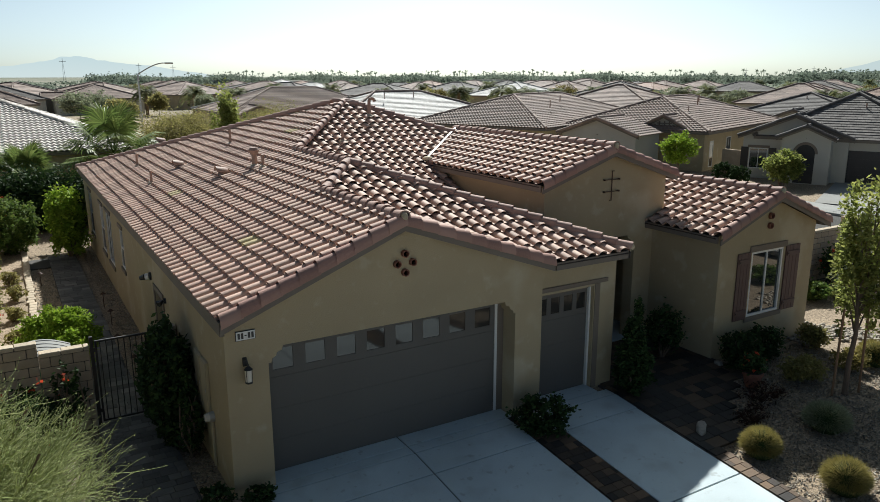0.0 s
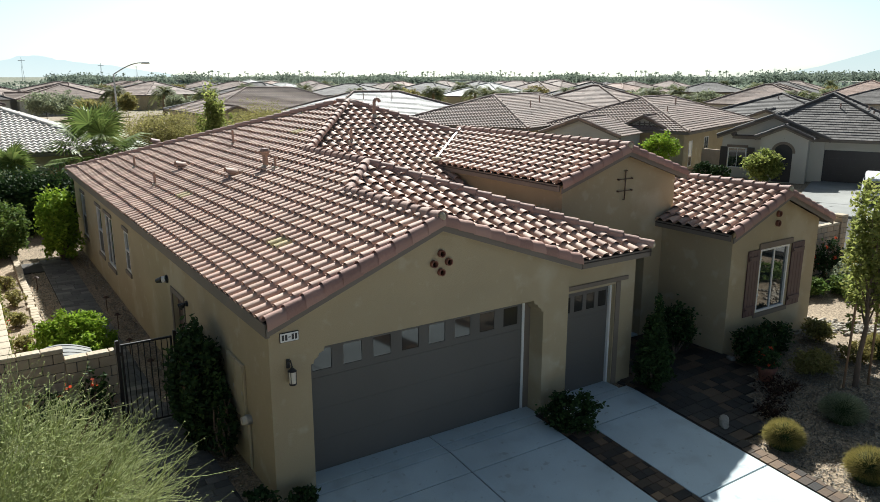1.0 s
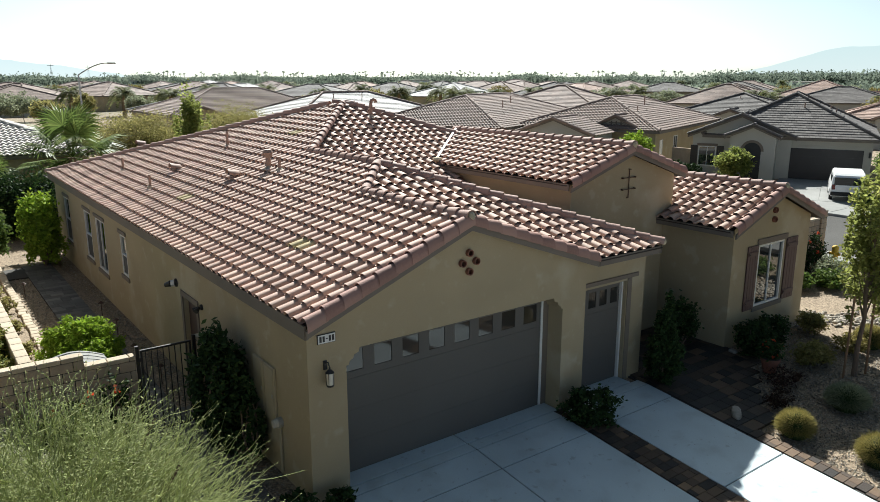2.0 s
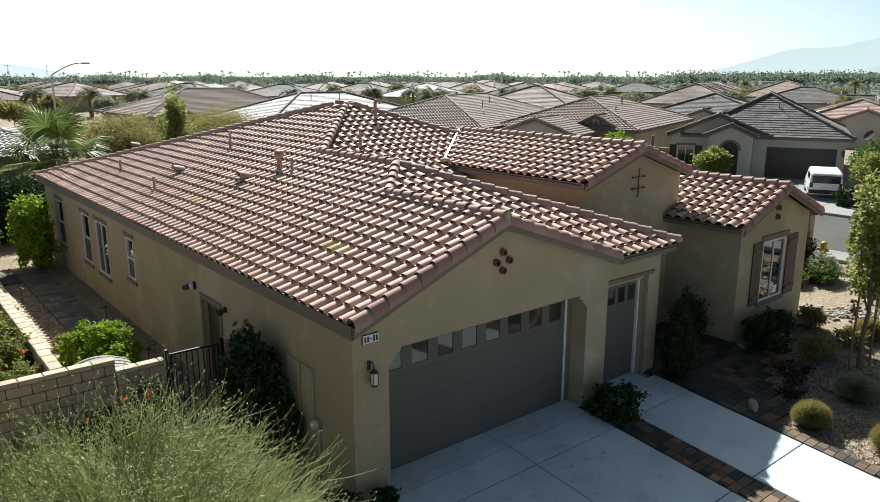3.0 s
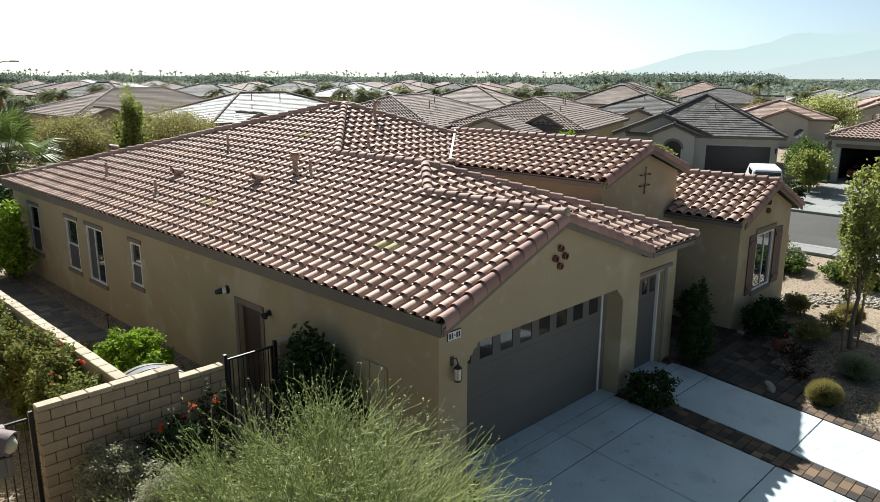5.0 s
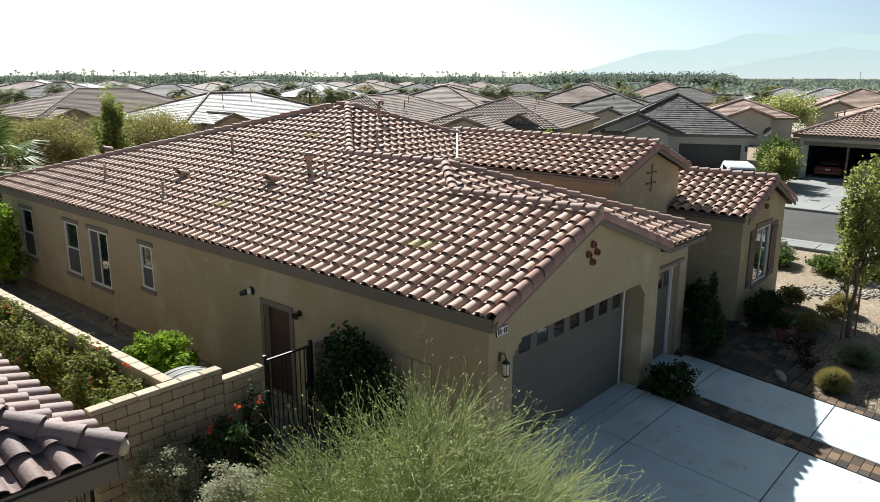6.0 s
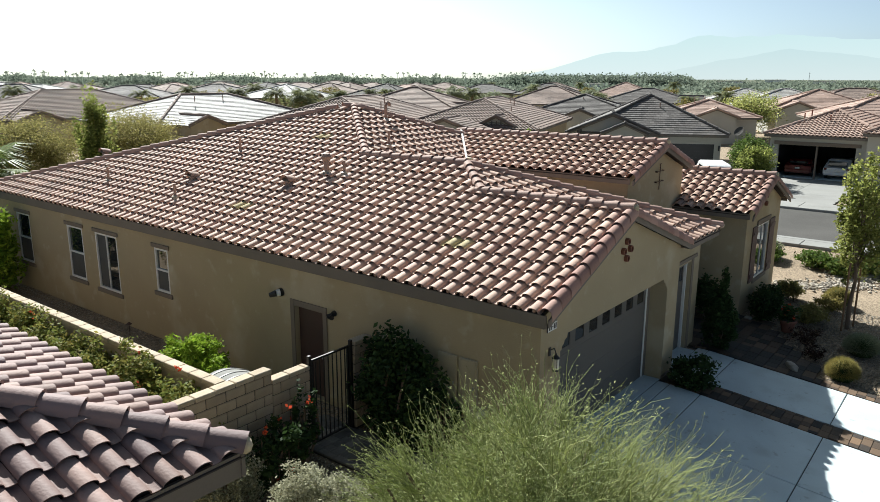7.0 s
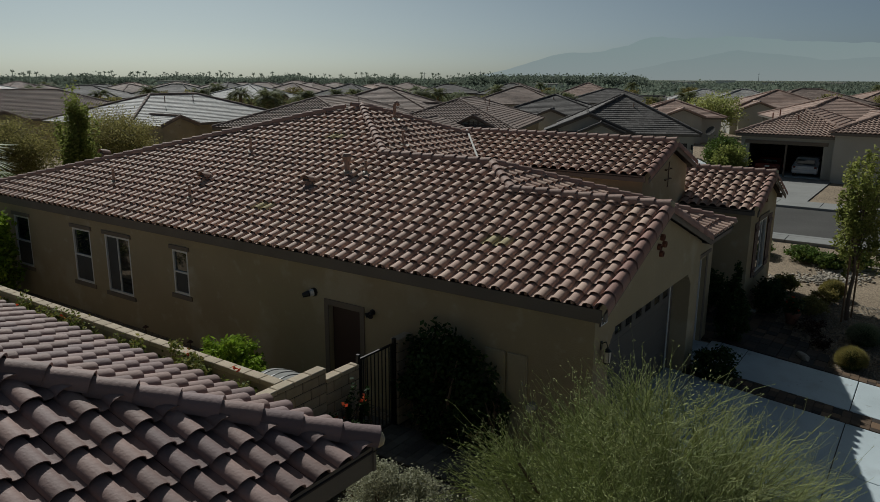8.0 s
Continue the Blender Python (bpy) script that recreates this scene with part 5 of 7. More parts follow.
# low edging of split blocks and the raised bed behind it
ed = tagged(thing("bed_edging", "low edging of pale split blocks along a planting bed", "edging", (-2.57, 10, 0)), kind="structure")
b = boxes(((-0.11, 0.006, 0.0), (0.11, 0.3, 0.1)), bev=0.015)
me_edge = bpy.data.meshes.new("edging_block")
b.to_mesh(me_edge)
b.free()
me_edge.materials.append(BLOCK_CAP)
for lay_ in range(2):
    for i in range(46):
        ob = new("edging_block", me_edge)
        ob.matrix_basis = Matrix.Translation((-2.57 + rng.normal(0, 0.012), 8.4 + i * 0.305 + 0.15 * lay_, -0.02 + 0.1 * lay_)) @ Matrix.Rotation(rng.normal(0, 0.03), 4, "Z")
        attach(ob, ed)
tagged(part("planting_bed", boxes(((-3.51, 4.32, -0.05), (-2.66, 24.0, 0.1))), GROUND), "gravelled planting bed along the boundary wall", "ground", kind="structure")

# iron gate
gate = thing("iron_gate", "black iron picket gate closed between wall and pier", "gate", (-1.1, 4.2, 0))
for x in (-1.69, -0.56):
    part("post", boxes(((x - 0.035, 4.14, 0), (x + 0.035, 4.21, 1.98)), bev=0.006), IRON, gate)
part("gate_frame", boxes(((-1.63, 4.16, 0.08), (-1.59, 4.2, 1.88)), ((-0.66, 4.16, 0.08), (-0.62, 4.2, 1.88)), ((-1.59, 4.16, 0.08), (-0.66, 4.2, 0.12)), ((-1.59, 4.16, 1.84), (-0.66, 4.2, 1.88))), IRON, gate)
for i in range(8):
    x = -1.53 + i * 0.116
    part("picket", boxes(((x - 0.009, 4.171, 0.12), (x + 0.009, 4.189, 1.84))), IRON, gate)
part("latch", boxes(((-0.72, 4.12, 0.95), (-0.6, 4.165, 1.08)), bev=0.006), IRON, gate)
for z in (0.3, 1.65):
    part("hinge", boxes(((-1.67, 4.145, z), (-1.6, 4.165, z + 0.08))), IRON, gate)
ng = thing("iron_fence_gate", "black iron gate between the neighbouring house and the wall", "gate", (-5.8, 4.2, 0))
for x in (-5.16, -6.48):
    part("post", boxes(((x - 0.035, 4.14, 0), (x + 0.035, 4.21, 1.98)), bev=0.006), IRON, ng)
part("gate_frame", boxes(((-6.42, 4.16, 0.08), (-5.22, 4.2, 0.12)), ((-6.42, 4.16, 1.84), (-5.22, 4.2, 1.88))), IRON, ng)
for i in range(10):
    x = -6.37 + i * 0.122
    part("picket", boxes(((x - 0.009, 4.171, 0.12), (x + 0.009, 4.189, 1.84))), IRON, ng)

# paving stones
pavers("side_walk", "dark grey mixed paving stones leading to the gate", PAVER_GREY, lambda x, y: -1.72 < x < -0.52 and y < 5.0, -1.75, -0.5, -3.5, 5.0, [((-1.75, -3.5, -0.08), (-0.5, 5.0, 0.0))], sizes=((0.3, 0.22), (0.22, 0.22), (0.4, 0.22)))
pavers("side_path", "dark grey mixed paving stones along the house", PAVER_GREY, lambda x, y: x < -0.72, -1.75, -0.74, 5.06, 21.0, [((-1.75, 5.06, -0.06), (-0.75, 21.0, 0.0)), ((-3.0, 19.4, -0.06), (-1.75, 21.0, 0.005))], top=0.02, sizes=((0.4, 0.27), (0.27, 0.27), (0.5, 0.27)))


def court(x, y):
    if y > -1.0 and 8.75 < x < 12.33 and y < 2.2:
        return x > 9.15 or y < 0.25
    edge = 11.9 + (y + 1.0) * 1.15
    return -2.9 < y <= -1.0 and 8.75 < x < edge


# darker stone tone stands for the court's deep shade
pavers("entry_court", "brown mixed paving stones before the entry, darkened for its shade", PAVER_SHADED, court, 8.75, 12.4, -2.9, 2.2, [((8.72, -2.85, -0.08), (10.1, -1.0, 0.0)), ((8.72, -1.0, -0.08), (12.32, 2.24, 0.0))], sizes=((0.46, 0.3), (0.3, 0.3), (0.23, 0.3)))
# browner tone of the same paving, for where sun reaches
pavers("paver_strip", "strip of paving stones between the two drives, in the sunlit brown", PAVER_SUNLIT, lambda x, y: 5.87 < x < 6.58 and y < 0.2, 5.87, 6.6, -9.0, 0.0, [((5.86, -9.0, -0.08), (6.6, 0.0, 0.0))], sizes=((0.34, 0.2), (0.23, 0.2)))
pavers("paver_border", "border of paving stones along the drive, in the sunlit brown", PAVER_SUNLIT, lambda x, y: 8.7 < x < 9.13, 8.72, 9.12, -8.5, -2.9, [((8.7, -8.5, -0.08), (9.1, -2.9, 0.0))], sizes=((0.34, 0.2), (0.23, 0.2)))

# white ribbed shed roof that shows over the wall
sh = thing("storage_shed", "low storage shed with a pale curved ribbed roof", "shed", (-2.7, 5.2, 0))
part("body", boxes(((-3.2, 4.75, 0), (-2.1, 5.75, 1.33)), bev=0.02), BIN_GREEN, sh)
bm = bmesh.new()
prof = [(-3.3 + 1.3 * i / 14, 1.33 + 0.24 * math.sin(math.pi * (0.06 + 0.88 * i / 14))) for i in range(15)]
prism(bm, prof + [(-2.0, 1.29), (-3.3, 1.29)], 4.68, 5.82)
part("roof", bm, PALE_CONCRETE, sh, "pale grey plastic roof")
for k in range(5):
    bm = bmesh.new()
    y = 4.78 + k * 0.23
    prism(bm, [(a, z + 0.012) for a, z in prof] + [(a, z - 0.01) for a, z in prof[::-1]], y, y + 0.03)
    part("rib", bm, BLACK, sh)

# path lights
for x, y in ((-0.75, 8.6), (-0.62, 11.0), (-0.6, 13.0), (-2.2, 16.8), (-0.6, 6.8)):
    pl2 = thing("path_light", "small dark mushroom path light on a stake", "lamp", (x, y, 0), "path lights along the side yard")
    bm = bmesh.new()
    tube(bm, (x, y, -0.03), (x, y, 0.42), 0.012, n=8)
    part("stake", bm, RUST, pl2)
    bm = bmesh.new()
    tube(bm, (x, y, 0.42), (x, y, 0.48), 0.09, 0.02, 12)
    part("cap", bm, RUST, pl2)

# planting of the side yard
wisp(-4.28, -2.5, gz(-4, -2), 4.72, 2.65)
bush("silver_bush", "rounded silver-grey leafy bush in the gravel", -4.15, 1.35, 0.85, 0.85, 1.55, LEAF_GREY, 34000, 0.026, clumps=260, tight=0.085, inner=0.72)
bush("silver_bush", "dull silver-grey bush by the neighbouring wall", -4.29, 3.45, 0.62, 0.6, 1.25, LEAF_GREY, 18000, 0.026, clumps=170, tight=0.1, inner=0.6)
bush("silver_bush", "low silver-grey bush beside the broom shrub", -3.0, 0.4, 0.6, 0.6, 0.95, LEAF_GREY, 8000, 0.026, clumps=110, tight=0.12)
bush("rose_bush", "dark leafy rose bush with orange-red flowers by the wall", -3.1, 3.55, 0.85, 0.42, 1.4, LEAF_DARK, 1700, 0.06, clumps=46, tight=0.13, flowers=(PETAL, 7, 0.07))
bush("rose_bush", "thin rose with orange-red flowers climbing the wall", -2.25, 3.75, 0.4, 0.25, 1.75, LEAF_DARK, 420, 0.055, clumps=26, tight=0.1, flowers=(PETAL, 3, 0.06))
bush("wall_shrub", "dense dark green shrub growing up the side wall", -0.5, 2.95, 0.48, 1.05, 2.3, LEAF_DARK, 9000, 0.065, clumps=120, tight=0.13)
bush("wall_shrub", "dark shrub with sparse shoots beside the panels", -0.3, 1.9, 0.25, 0.4, 1.7, LEAF_DARK, 900, 0.06, clumps=40, tight=0.14)
bush("corner_plant", "low dark plant at the garage corner", -0.35, -0.2, 0.28, 0.28, 0.4, LEAF_DARK, 700, 0.05, clumps=30)
bush("corner_plant", "low dark plant at the foot of the garage pier", 0.3, -0.4, 0.3, 0.26, 0.35, LEAF_DARK, 700, 0.05, clumps=30)
bush("lime_bush", "bright lime-green leafy bush in the side yard", -2.15, 7.6, 0.82, 0.82, 1.65, LEAF_LIME, 26000, 0.042, clumps=260, tight=0.09, elong=2.3, inner=0.65)
bush("corner_bush", "tall green shrub at the far corner of the house", -0.95, 20.9, 0.75, 1.0, 2.75, LEAF_LIME, 7000, 0.085, clumps=120, tight=0.13)
bush("clipped_bush", "large rounded green bush in the side yard", -3.0, 22.4, 1.1, 1.1, 2.3, LEAF, 8000, 0.07, clumps=140, tight=0.1, inner=0.7)
bush("clipped_bush", "large rounded green bush in the side yard", -4.6, 23.2, 1.0, 1.0, 2.2, LEAF, 6000, 0.07, clumps=120, tight=0.1, inner=0.7)
bush("bougainvillea", "magenta flowering bush behind the hedge", -4.0, 26.0, 0.9, 0.9, 2.6, LEAF_DARK, 2500, 0.07, flowers=(PETAL, 60, 0.08))
for i, (x, y) in enumerate(((-3.05, 10.2), (-3.1, 12.5), (-3.0, 14.8), (-3.1, 17.0))):
    bush("bed_plant", "small green plant in the planting bed", x, y, 0.3, 0.3, 0.5, LEAF_OLIVE, 600, 0.05, base=0.08, clumps=30)
bush("dry_plant", "straw-coloured dry feathery plant by the path", -2.2, 11.0, 0.45, 0.55, 0.5, LEAF_GOLD, 900, 0.03, clumps=40, elong=5)
LEAF_VINE = leaf_material("leaf_vine", (0.15, 0.185, 0.045), (0.28, 0.235, 0.065))
for k in range(13):
    y = 5.0 + k * 1.3
    bush("wall_creeper", "dense green creeper with red flowers along the boundary wall", -4.02, y, 0.6, 0.95, 2.02 + 0.06 * math.sin(k * 2.1), LEAF_VINE, 14000, 0.045, clumps=120, tight=0.12, flowers=(PETAL, 4 + k % 4, 0.05), category="creeper")

# front planting
bush("flowering_bush", "low dark bush dotted with small white flowers between drives", 6.25, -0.7, 0.6, 0.55, 0.72, LEAF_DARK, 3000, 0.05, clumps=70, flowers=(PETAL_WHITE, 26, 0.022))
t_ = bush("column_shrub", "narrow upright dark green shrub beside the garage", 9.12, -0.42, 0.5, 0.5, 1.35, LEAF_DARK, 5600, 0.045, clumps=90, tight=0.12, elong=2.2)
foliage("tip", clumped(500, 557, (9.14, -0.42, 1.95), (0.1, 0.1, 0.32), 20, 0.3, 0.15), 0.045, LEAF_DARK, t_, 558)
foliage("spire", clumped(3000, 555, (9.12, -0.42, 1.25), (0.27, 0.27, 0.75), 60, 0.3, 0.13), 0.045, LEAF_DARK, t_, 556)
bush("round_shrub", "dark round shrub in the entry corner", 11.35, 0.75, 0.48, 0.48, 1.3, LEAF_DARK, 3000, 0.05, clumps=80, lift=0.3)
bush("leafy_bush", "dark green bush below the window", 12.5, -0.75, 0.55, 0.5, 0.95, LEAF_DARK, 2800, 0.05, clumps=70)
bush("leafy_bush", "dark green bush below the window", 13.7, -0.55, 0.6, 0.42, 0.8, LEAF_DARK, 2600, 0.05, clumps=70)
bush("flower_shrub", "dark shrub with bright red flowers against the block wall", 22.0, 2.6, 0.7, 0.4, 1.45, LEAF_DARK, 1500, 0.06, clumps=60, flowers=(PETAL, 12, 0.08))
bush("leafy_bush", "dull grey-green mound at the foot of the block wall", 21.3, 1.5, 0.65, 0.6, 0.85, LEAF_SAGE, 3000, 0.05, clumps=80)
bush("gold_bush", "small yellow-green flowering bush at the room corner", 15.5, -0.75, 0.45, 0.4, 0.6, LEAF_OLIVE, 1800, 0.05, clumps=50)
bush("lavender_mound", "low grey-green mound in the gravel", 13.35, -1.9, 0.62, 0.45, 0.5, LEAF_OLIVE, 3000, 0.035, clumps=80, elong=3)
bush("red_plant", "dark reddish low plant along the court", 11.55, -2.1, 0.6, 0.45, 0.4, LEAF_RED, 700, 0.026, clumps=40, elong=3)
bush("red_plant", "dark reddish low plant along the court", 10.6, -2.55, 0.6, 0.3, 0.3, LEAF_RED, 600, 0.026, clumps=40, elong=3)
bush("gold_bush", "small yellow-green bush in the gravel", 15.0, -2.1, 0.42, 0.4, 0.45, LEAF_GOLD, 1400, 0.04, clumps=50)
tuft("golden round grass lit on one side", 9.68, -3.42, 0.42, 11)
tuft("golden round grass in the sunlit gravel", 10.1, -4.95, 0.46, 12)
tuft("dull green round grass in the shade", 11.7, -3.55, 0.5, 13, LEAF_SAGE, 0.8)
tuft("golden round grass in the sunlit gravel", 15.87, -2.2, 0.45, 14)
pot = thing("flower_pot", "terracotta pot with a few orange flowers on the court", "pot", (11.9, -1.55, 0))
zz = gz(11.9, -1.55) + 0.02
bm = bmesh.new()
tube(bm, (11.9, -1.55, zz), (11.9, -1.55, zz + 0.3), 0.15, 0.22, 20)
tube(bm, (11.9, -1.55, zz + 0.3), (11.9, -1.55, zz + 0.37), 0.245, 0.245, 20)
part("pot_body", bm, TERRACOTTA, pot)
bm = bmesh.new()
tube(bm, (11.9, -1.55, zz + 0.36), (11.9, -1.55, zz + 0.378), 0.22, 0.22, 18)
part("soil", bm, DECK, pot)
foliage("foliage", clumped(900, 70, (11.9, -1.55, zz + 0.55), (0.3, 0.3, 0.25), 40, 0.3, 0.2), 0.05, LEAF_DARK, pot, 71)
foliage("blossom", clumped(30, 72, (11.9, -1.55, zz + 0.62), (0.3, 0.3, 0.22), 12, 0.8, 0.06), 0.05, PETAL, pot, 73)

LEAF_SPRAY = leaf_material("leaf_spray", (0.23, 0.26, 0.068), (0.35, 0.35, 0.11), rough=0.6, thin=0.58)
LEAF_YOUNG = leaf_material("leaf_young", (0.20, 0.24, 0.06), (0.32, 0.33, 0.10), thin=0.58)
# the staked young tree
yt = tree("young_tree", "slender young leafy tree tied to wooden stakes", 13.5, -2.88, gz(13.5, -2.88), 4.95, 0.74, 1.55, LEAF_SPRAY, 7600, 0.062, 31, lean=0.25, trunk_r=0.07, clumps=120, trunks=1, tight=0.085)
for dx, dy in ((-0.35, 0.1), (0.4, -0.1)):
    st = thing("tree_stake", "brown wooden tree stake", "stake", (13.5 + dx, -2.88 + dy, gz(13.5, -2.88)), "stakes of the young tree")
    bm = bmesh.new()
    tube(bm, (13.5 + dx, -2.88 + dy, gz(13.5, -2.88) - 0.05), (13.5 + dx * 0.85, -2.88 + dy, 2.0), 0.03, 0.028, 8)
    part("post", bm, STAKE, st)

# rock, pebbles
def stone(name, label, x, y, r, seed, squash=(1, 0.7, 0.6), parent=None, mat=None):
    bm = bmesh.new()
    vs = ball(bm, (0, 0, 0), 1, 2)
    rr = random.Random(seed)
    for v in bm.verts:
        v.co = Vector([math.copysign(min(abs(c), 0.72), c) for c in v.co]) * (1 + 0.35 * noise.noise(v.co * 1.6 + Vector((seed, 0, 0))))
        v.co = Vector((v.co.x * r * squash[0], v.co.y * r * squash[1], v.co.z * r * squash[2]))
    ob = part(name, bm, mat or ROCK, parent)
    ob.matrix_basis = Matrix.Translation((x, y, gz(x, y) + r * squash[2] * 0.6)) @ Matrix.Rotation(rr.uniform(0, 3), 4, "Z")
    return tagged(ob, label, "rock")


stone("rock", "pale grey landscape rock at the edge of the court", 9.25, -2.3, 0.22, 4, (1.3, 0.6, 0.55))
stone("rock", "small grey rock at the corner of the room", 12.2, -0.35, 0.14, 9)
# river stones in the front bed
V, F = [], []
ico = bmesh.new()
bmesh.ops.create_icosphere(ico, subdivisions=1, radius=1)
iv = np.array([v.co[:] for v in ico.verts])
ifc = [[v.index for v in f.verts] for f in ico.faces]
ico.free()
r_ = np.random.default_rng(5)
for k in range(1500):
    u, v = r_.uniform(0, 1), r_.normal(0, 0.28)
    x, y = 15.5 + 6.0 * u, 0.2 - 3.2 * u + v * 1.6 + 0.5 * math.sin(u * 9)
    s = r_.uniform(0.035, 0.085)
    q = iv * np.array((s, s * r_.uniform(0.6, 1), s * 0.6))
    a = r_.uniform(0, 6.28)
    q = q @ np.array(((math.cos(a), math.sin(a), 0), (-math.sin(a), math.cos(a), 0), (0, 0, 1)))
    k0 = len(V)
    V += (q + np.array((x, y, gz(x, y) - 0.03 + s * 0.3))).tolist()
    F += [[i + k0 for i in f] for f in ifc]
tagged(raw("river_stones", V, F, PEBBLE, smooth=True), "band of pale river stones across the gravel", "stones", kind="stuff")
V, F = [], []
iv = np.array(((1, 0, 0), (-1, 0, 0), (0, 1, 0), (0, -1, 0), (0, 0, 1), (0, 0, -1)), float)
ifc = [[a, b, c] for a in (0, 1) for b in (2, 3) for c in (4, 5)]
for k in range(36000):
    if r_.uniform() < 0.45:
        x, y = r_.uniform(8.9, 15.5), r_.uniform(-7, -0.4)
        if y > -2.9 and x < 11.9 + (y + 1) * 1.15:
            continue
    elif r_.uniform() < 0.5:
        x, y = r_.uniform(-3.4, -0.05), r_.uniform(-1.5, 22)
        if -1.75 < x < -0.5 or (x < -2.5 and y > 4):
            continue
    else:
        x, y = r_.uniform(-5.2, -1.8), r_.uniform(-1, 4)
    s = r_.uniform(0.012, 0.032)
    k0 = len(V)
    V += (iv * s * np.array((1, 0.8, 0.6)) + np.array((x, y, gz(x, y) - 0.035 + s * 0.3))).tolist()
    F += [[i + k0 for i in f] for f in ifc]
tagged(raw("gravel", V, F, PEBBLE, smooth=True), "scattered tan gravel stones", "gravel", kind="stuff")
# small irrigation lid in the gravel
bm = bmesh.new()
tube(bm, (11.9, -5.0, gz(11.9, -5.0) - 0.05), (11.9, -5.0, gz(11.9, -5.0) - 0.02), 0.12, 0.12, 16)
tagged(part("valve_lid", bm, BLACK), "round dark valve lid set in the gravel", "lid")


# ---- the neighbouring house ----
nbh = thing("neighbour_house", "tan stucco neighbouring house with a weathered mauve tile roof", "house", (-12, 6, 0))
nroof = raw("roof", [(-12, 6, 3.2), (-11, 6, 3.2), (-11, 7, 3.2)], [(0, 1, 2)], DECK, nbh, "weathered mauve clay tile roof with hip caps")
NX, NY, NZ = -6.5, -0.32, 3.52
nside = Slope((NX, NY, NZ), (0, 1, 0), (-1, 0, 0), P, nroof, TILE_NEAR, 0.315, 0.36)
nfront = Slope((NX, NY, NZ), (1, 0, 0), (0, 1, 0), P, nroof, TILE_NEAR, 0.315, 0.36)
nside.lay([(NX, NY), (NX, 9.5), (-11.6, 9.5), (-11.6, NY + 5.28)], lambda x, y: y < 4.5 and x > -8.6)
nfront.lay([(NX, NY), (-11.6, NY + 5.28), (-16.9, NY)], lambda x, y: x > -11.2 and y < 3.0)
cap_line(nroof, (NX, NY, NZ + 0.09), (-11.6, NY + 5.28, NZ + 5.28 * P + 0.09), TILE_NEAR, step=0.4, r=0.14)
cap_line(nroof, (-11.6, NY + 5.28, NZ + 5.28 * P + 0.09), (-11.6, 9.5, NZ + 5.28 * P + 0.09), TILE_NEAR, step=0.4, r=0.14)
raw("far_deck", [(-11.6, NY + 5.28, NZ + 2.2), (-16.9, NY, NZ), (-16.9, 9.5, NZ), (-11.6, 9.5, NZ + 2.2)], [(0, 1, 2, 3)], CAP, nroof)
board("fascia", (NX - 0.02, NY, NZ + 0.03), (NX - 0.02, 9.5, NZ + 0.03), (1, 0, 0), 0.27, 0.04, TRIM, nbh)
board("fascia", (-16.9, NY + 0.02, NZ + 0.03), (NX, NY + 0.02, NZ + 0.03), (0, -1, 0), 0.27, 0.04, TRIM, nbh)
part("soffit", boxes(((-16.9, NY + 0.06, NZ - 0.12), (NX - 0.06, NY + 0.6, NZ - 0.1))), TRIM, nbh)
part("soffit", boxes(((NX - 0.6, NY + 0.6, NZ - 0.12), (NX - 0.06, 9.5, NZ - 0.1))), TRIM, nbh)
part("wall", boxes(((-16.4, NY + 0.5, -0.5), (NX - 0.45, NY + 0.75, NZ - 0.1))), STUCCO, nbh)
part("wall", boxes(((NX - 0.7, NY + 0.75, -0.1), (NX - 0.45, 9.5, NZ - 0.1))), STUCCO, nbh)
part("wall", boxes(((-16.4, NY + 0.75, -0.1), (-16.15, 9.5, NZ - 0.1))), STUCCO, nbh)
part("wall", boxes(((-16.4, 9.5, -0.1), (NX - 0.45, 9.75, NZ - 0.1))), STUCCO, nbh)
np_ = thing("number_plaque", "small white house number plaque with dark characters", "plaque", (-7.6, NY + 0.48, 2.7))
part("plate", boxes(((-7.75, NY + 0.47, 2.75), (-7.4, NY + 0.495, 2.92)), bev=0.005), PLAQUE, np_)
for i in range(5):
    part("bar", boxes(((-7.72 + i * 0.062, NY + 0.463, 2.79), (-7.68 + i * 0.062, NY + 0.4695, 2.88))), BLACK, np_)


# ---- street, houses around and the distance ----
street = tagged(part("road", boxes(((25.6, -150, -0.1), (34.3, 24, -0.03))), ASPHALT), "grey asphalt street", "road", kind="structure")
for name, x0, x1 in (("pavement_near", 24.1, 25.2), ("pavement_far", 34.7, 36.6)):
    pv = tagged(thing(name, "pale concrete pavement with expansion joints", "pavement", (x0, 0, 0)), kind="structure")
    for i in range(26):
        y = -40 + i * 2.4
        part("slab", boxes(((x0, y + 0.012, -0.09), (x1, y + 2.388, 0.1)), bev=0.01), PALE_CONCRETE, pv)
for name, x0, x1 in (("kerb_near", 25.2, 25.6), ("kerb_far", 34.3, 34.7)):
    tagged(part(name, boxes(((x0, -60, -0.1), (x1, 24, 0.105)), bev=0.02), PALE_CONCRETE), "pale concrete kerb and gutter", "kerb", kind="structure")
def turned(ob, a, at, pivot):
    """Turn a thing by a degrees about its point at, and bring that point to pivot."""
    m = Matrix.Translation((*pivot, 0)) @ Matrix.Rotation(radians(a), 4, "Z") @ Matrix.Translation((-at[0], -at[1], 0))
    ob.matrix_basis = m @ ob.matrix_basis
    return ob


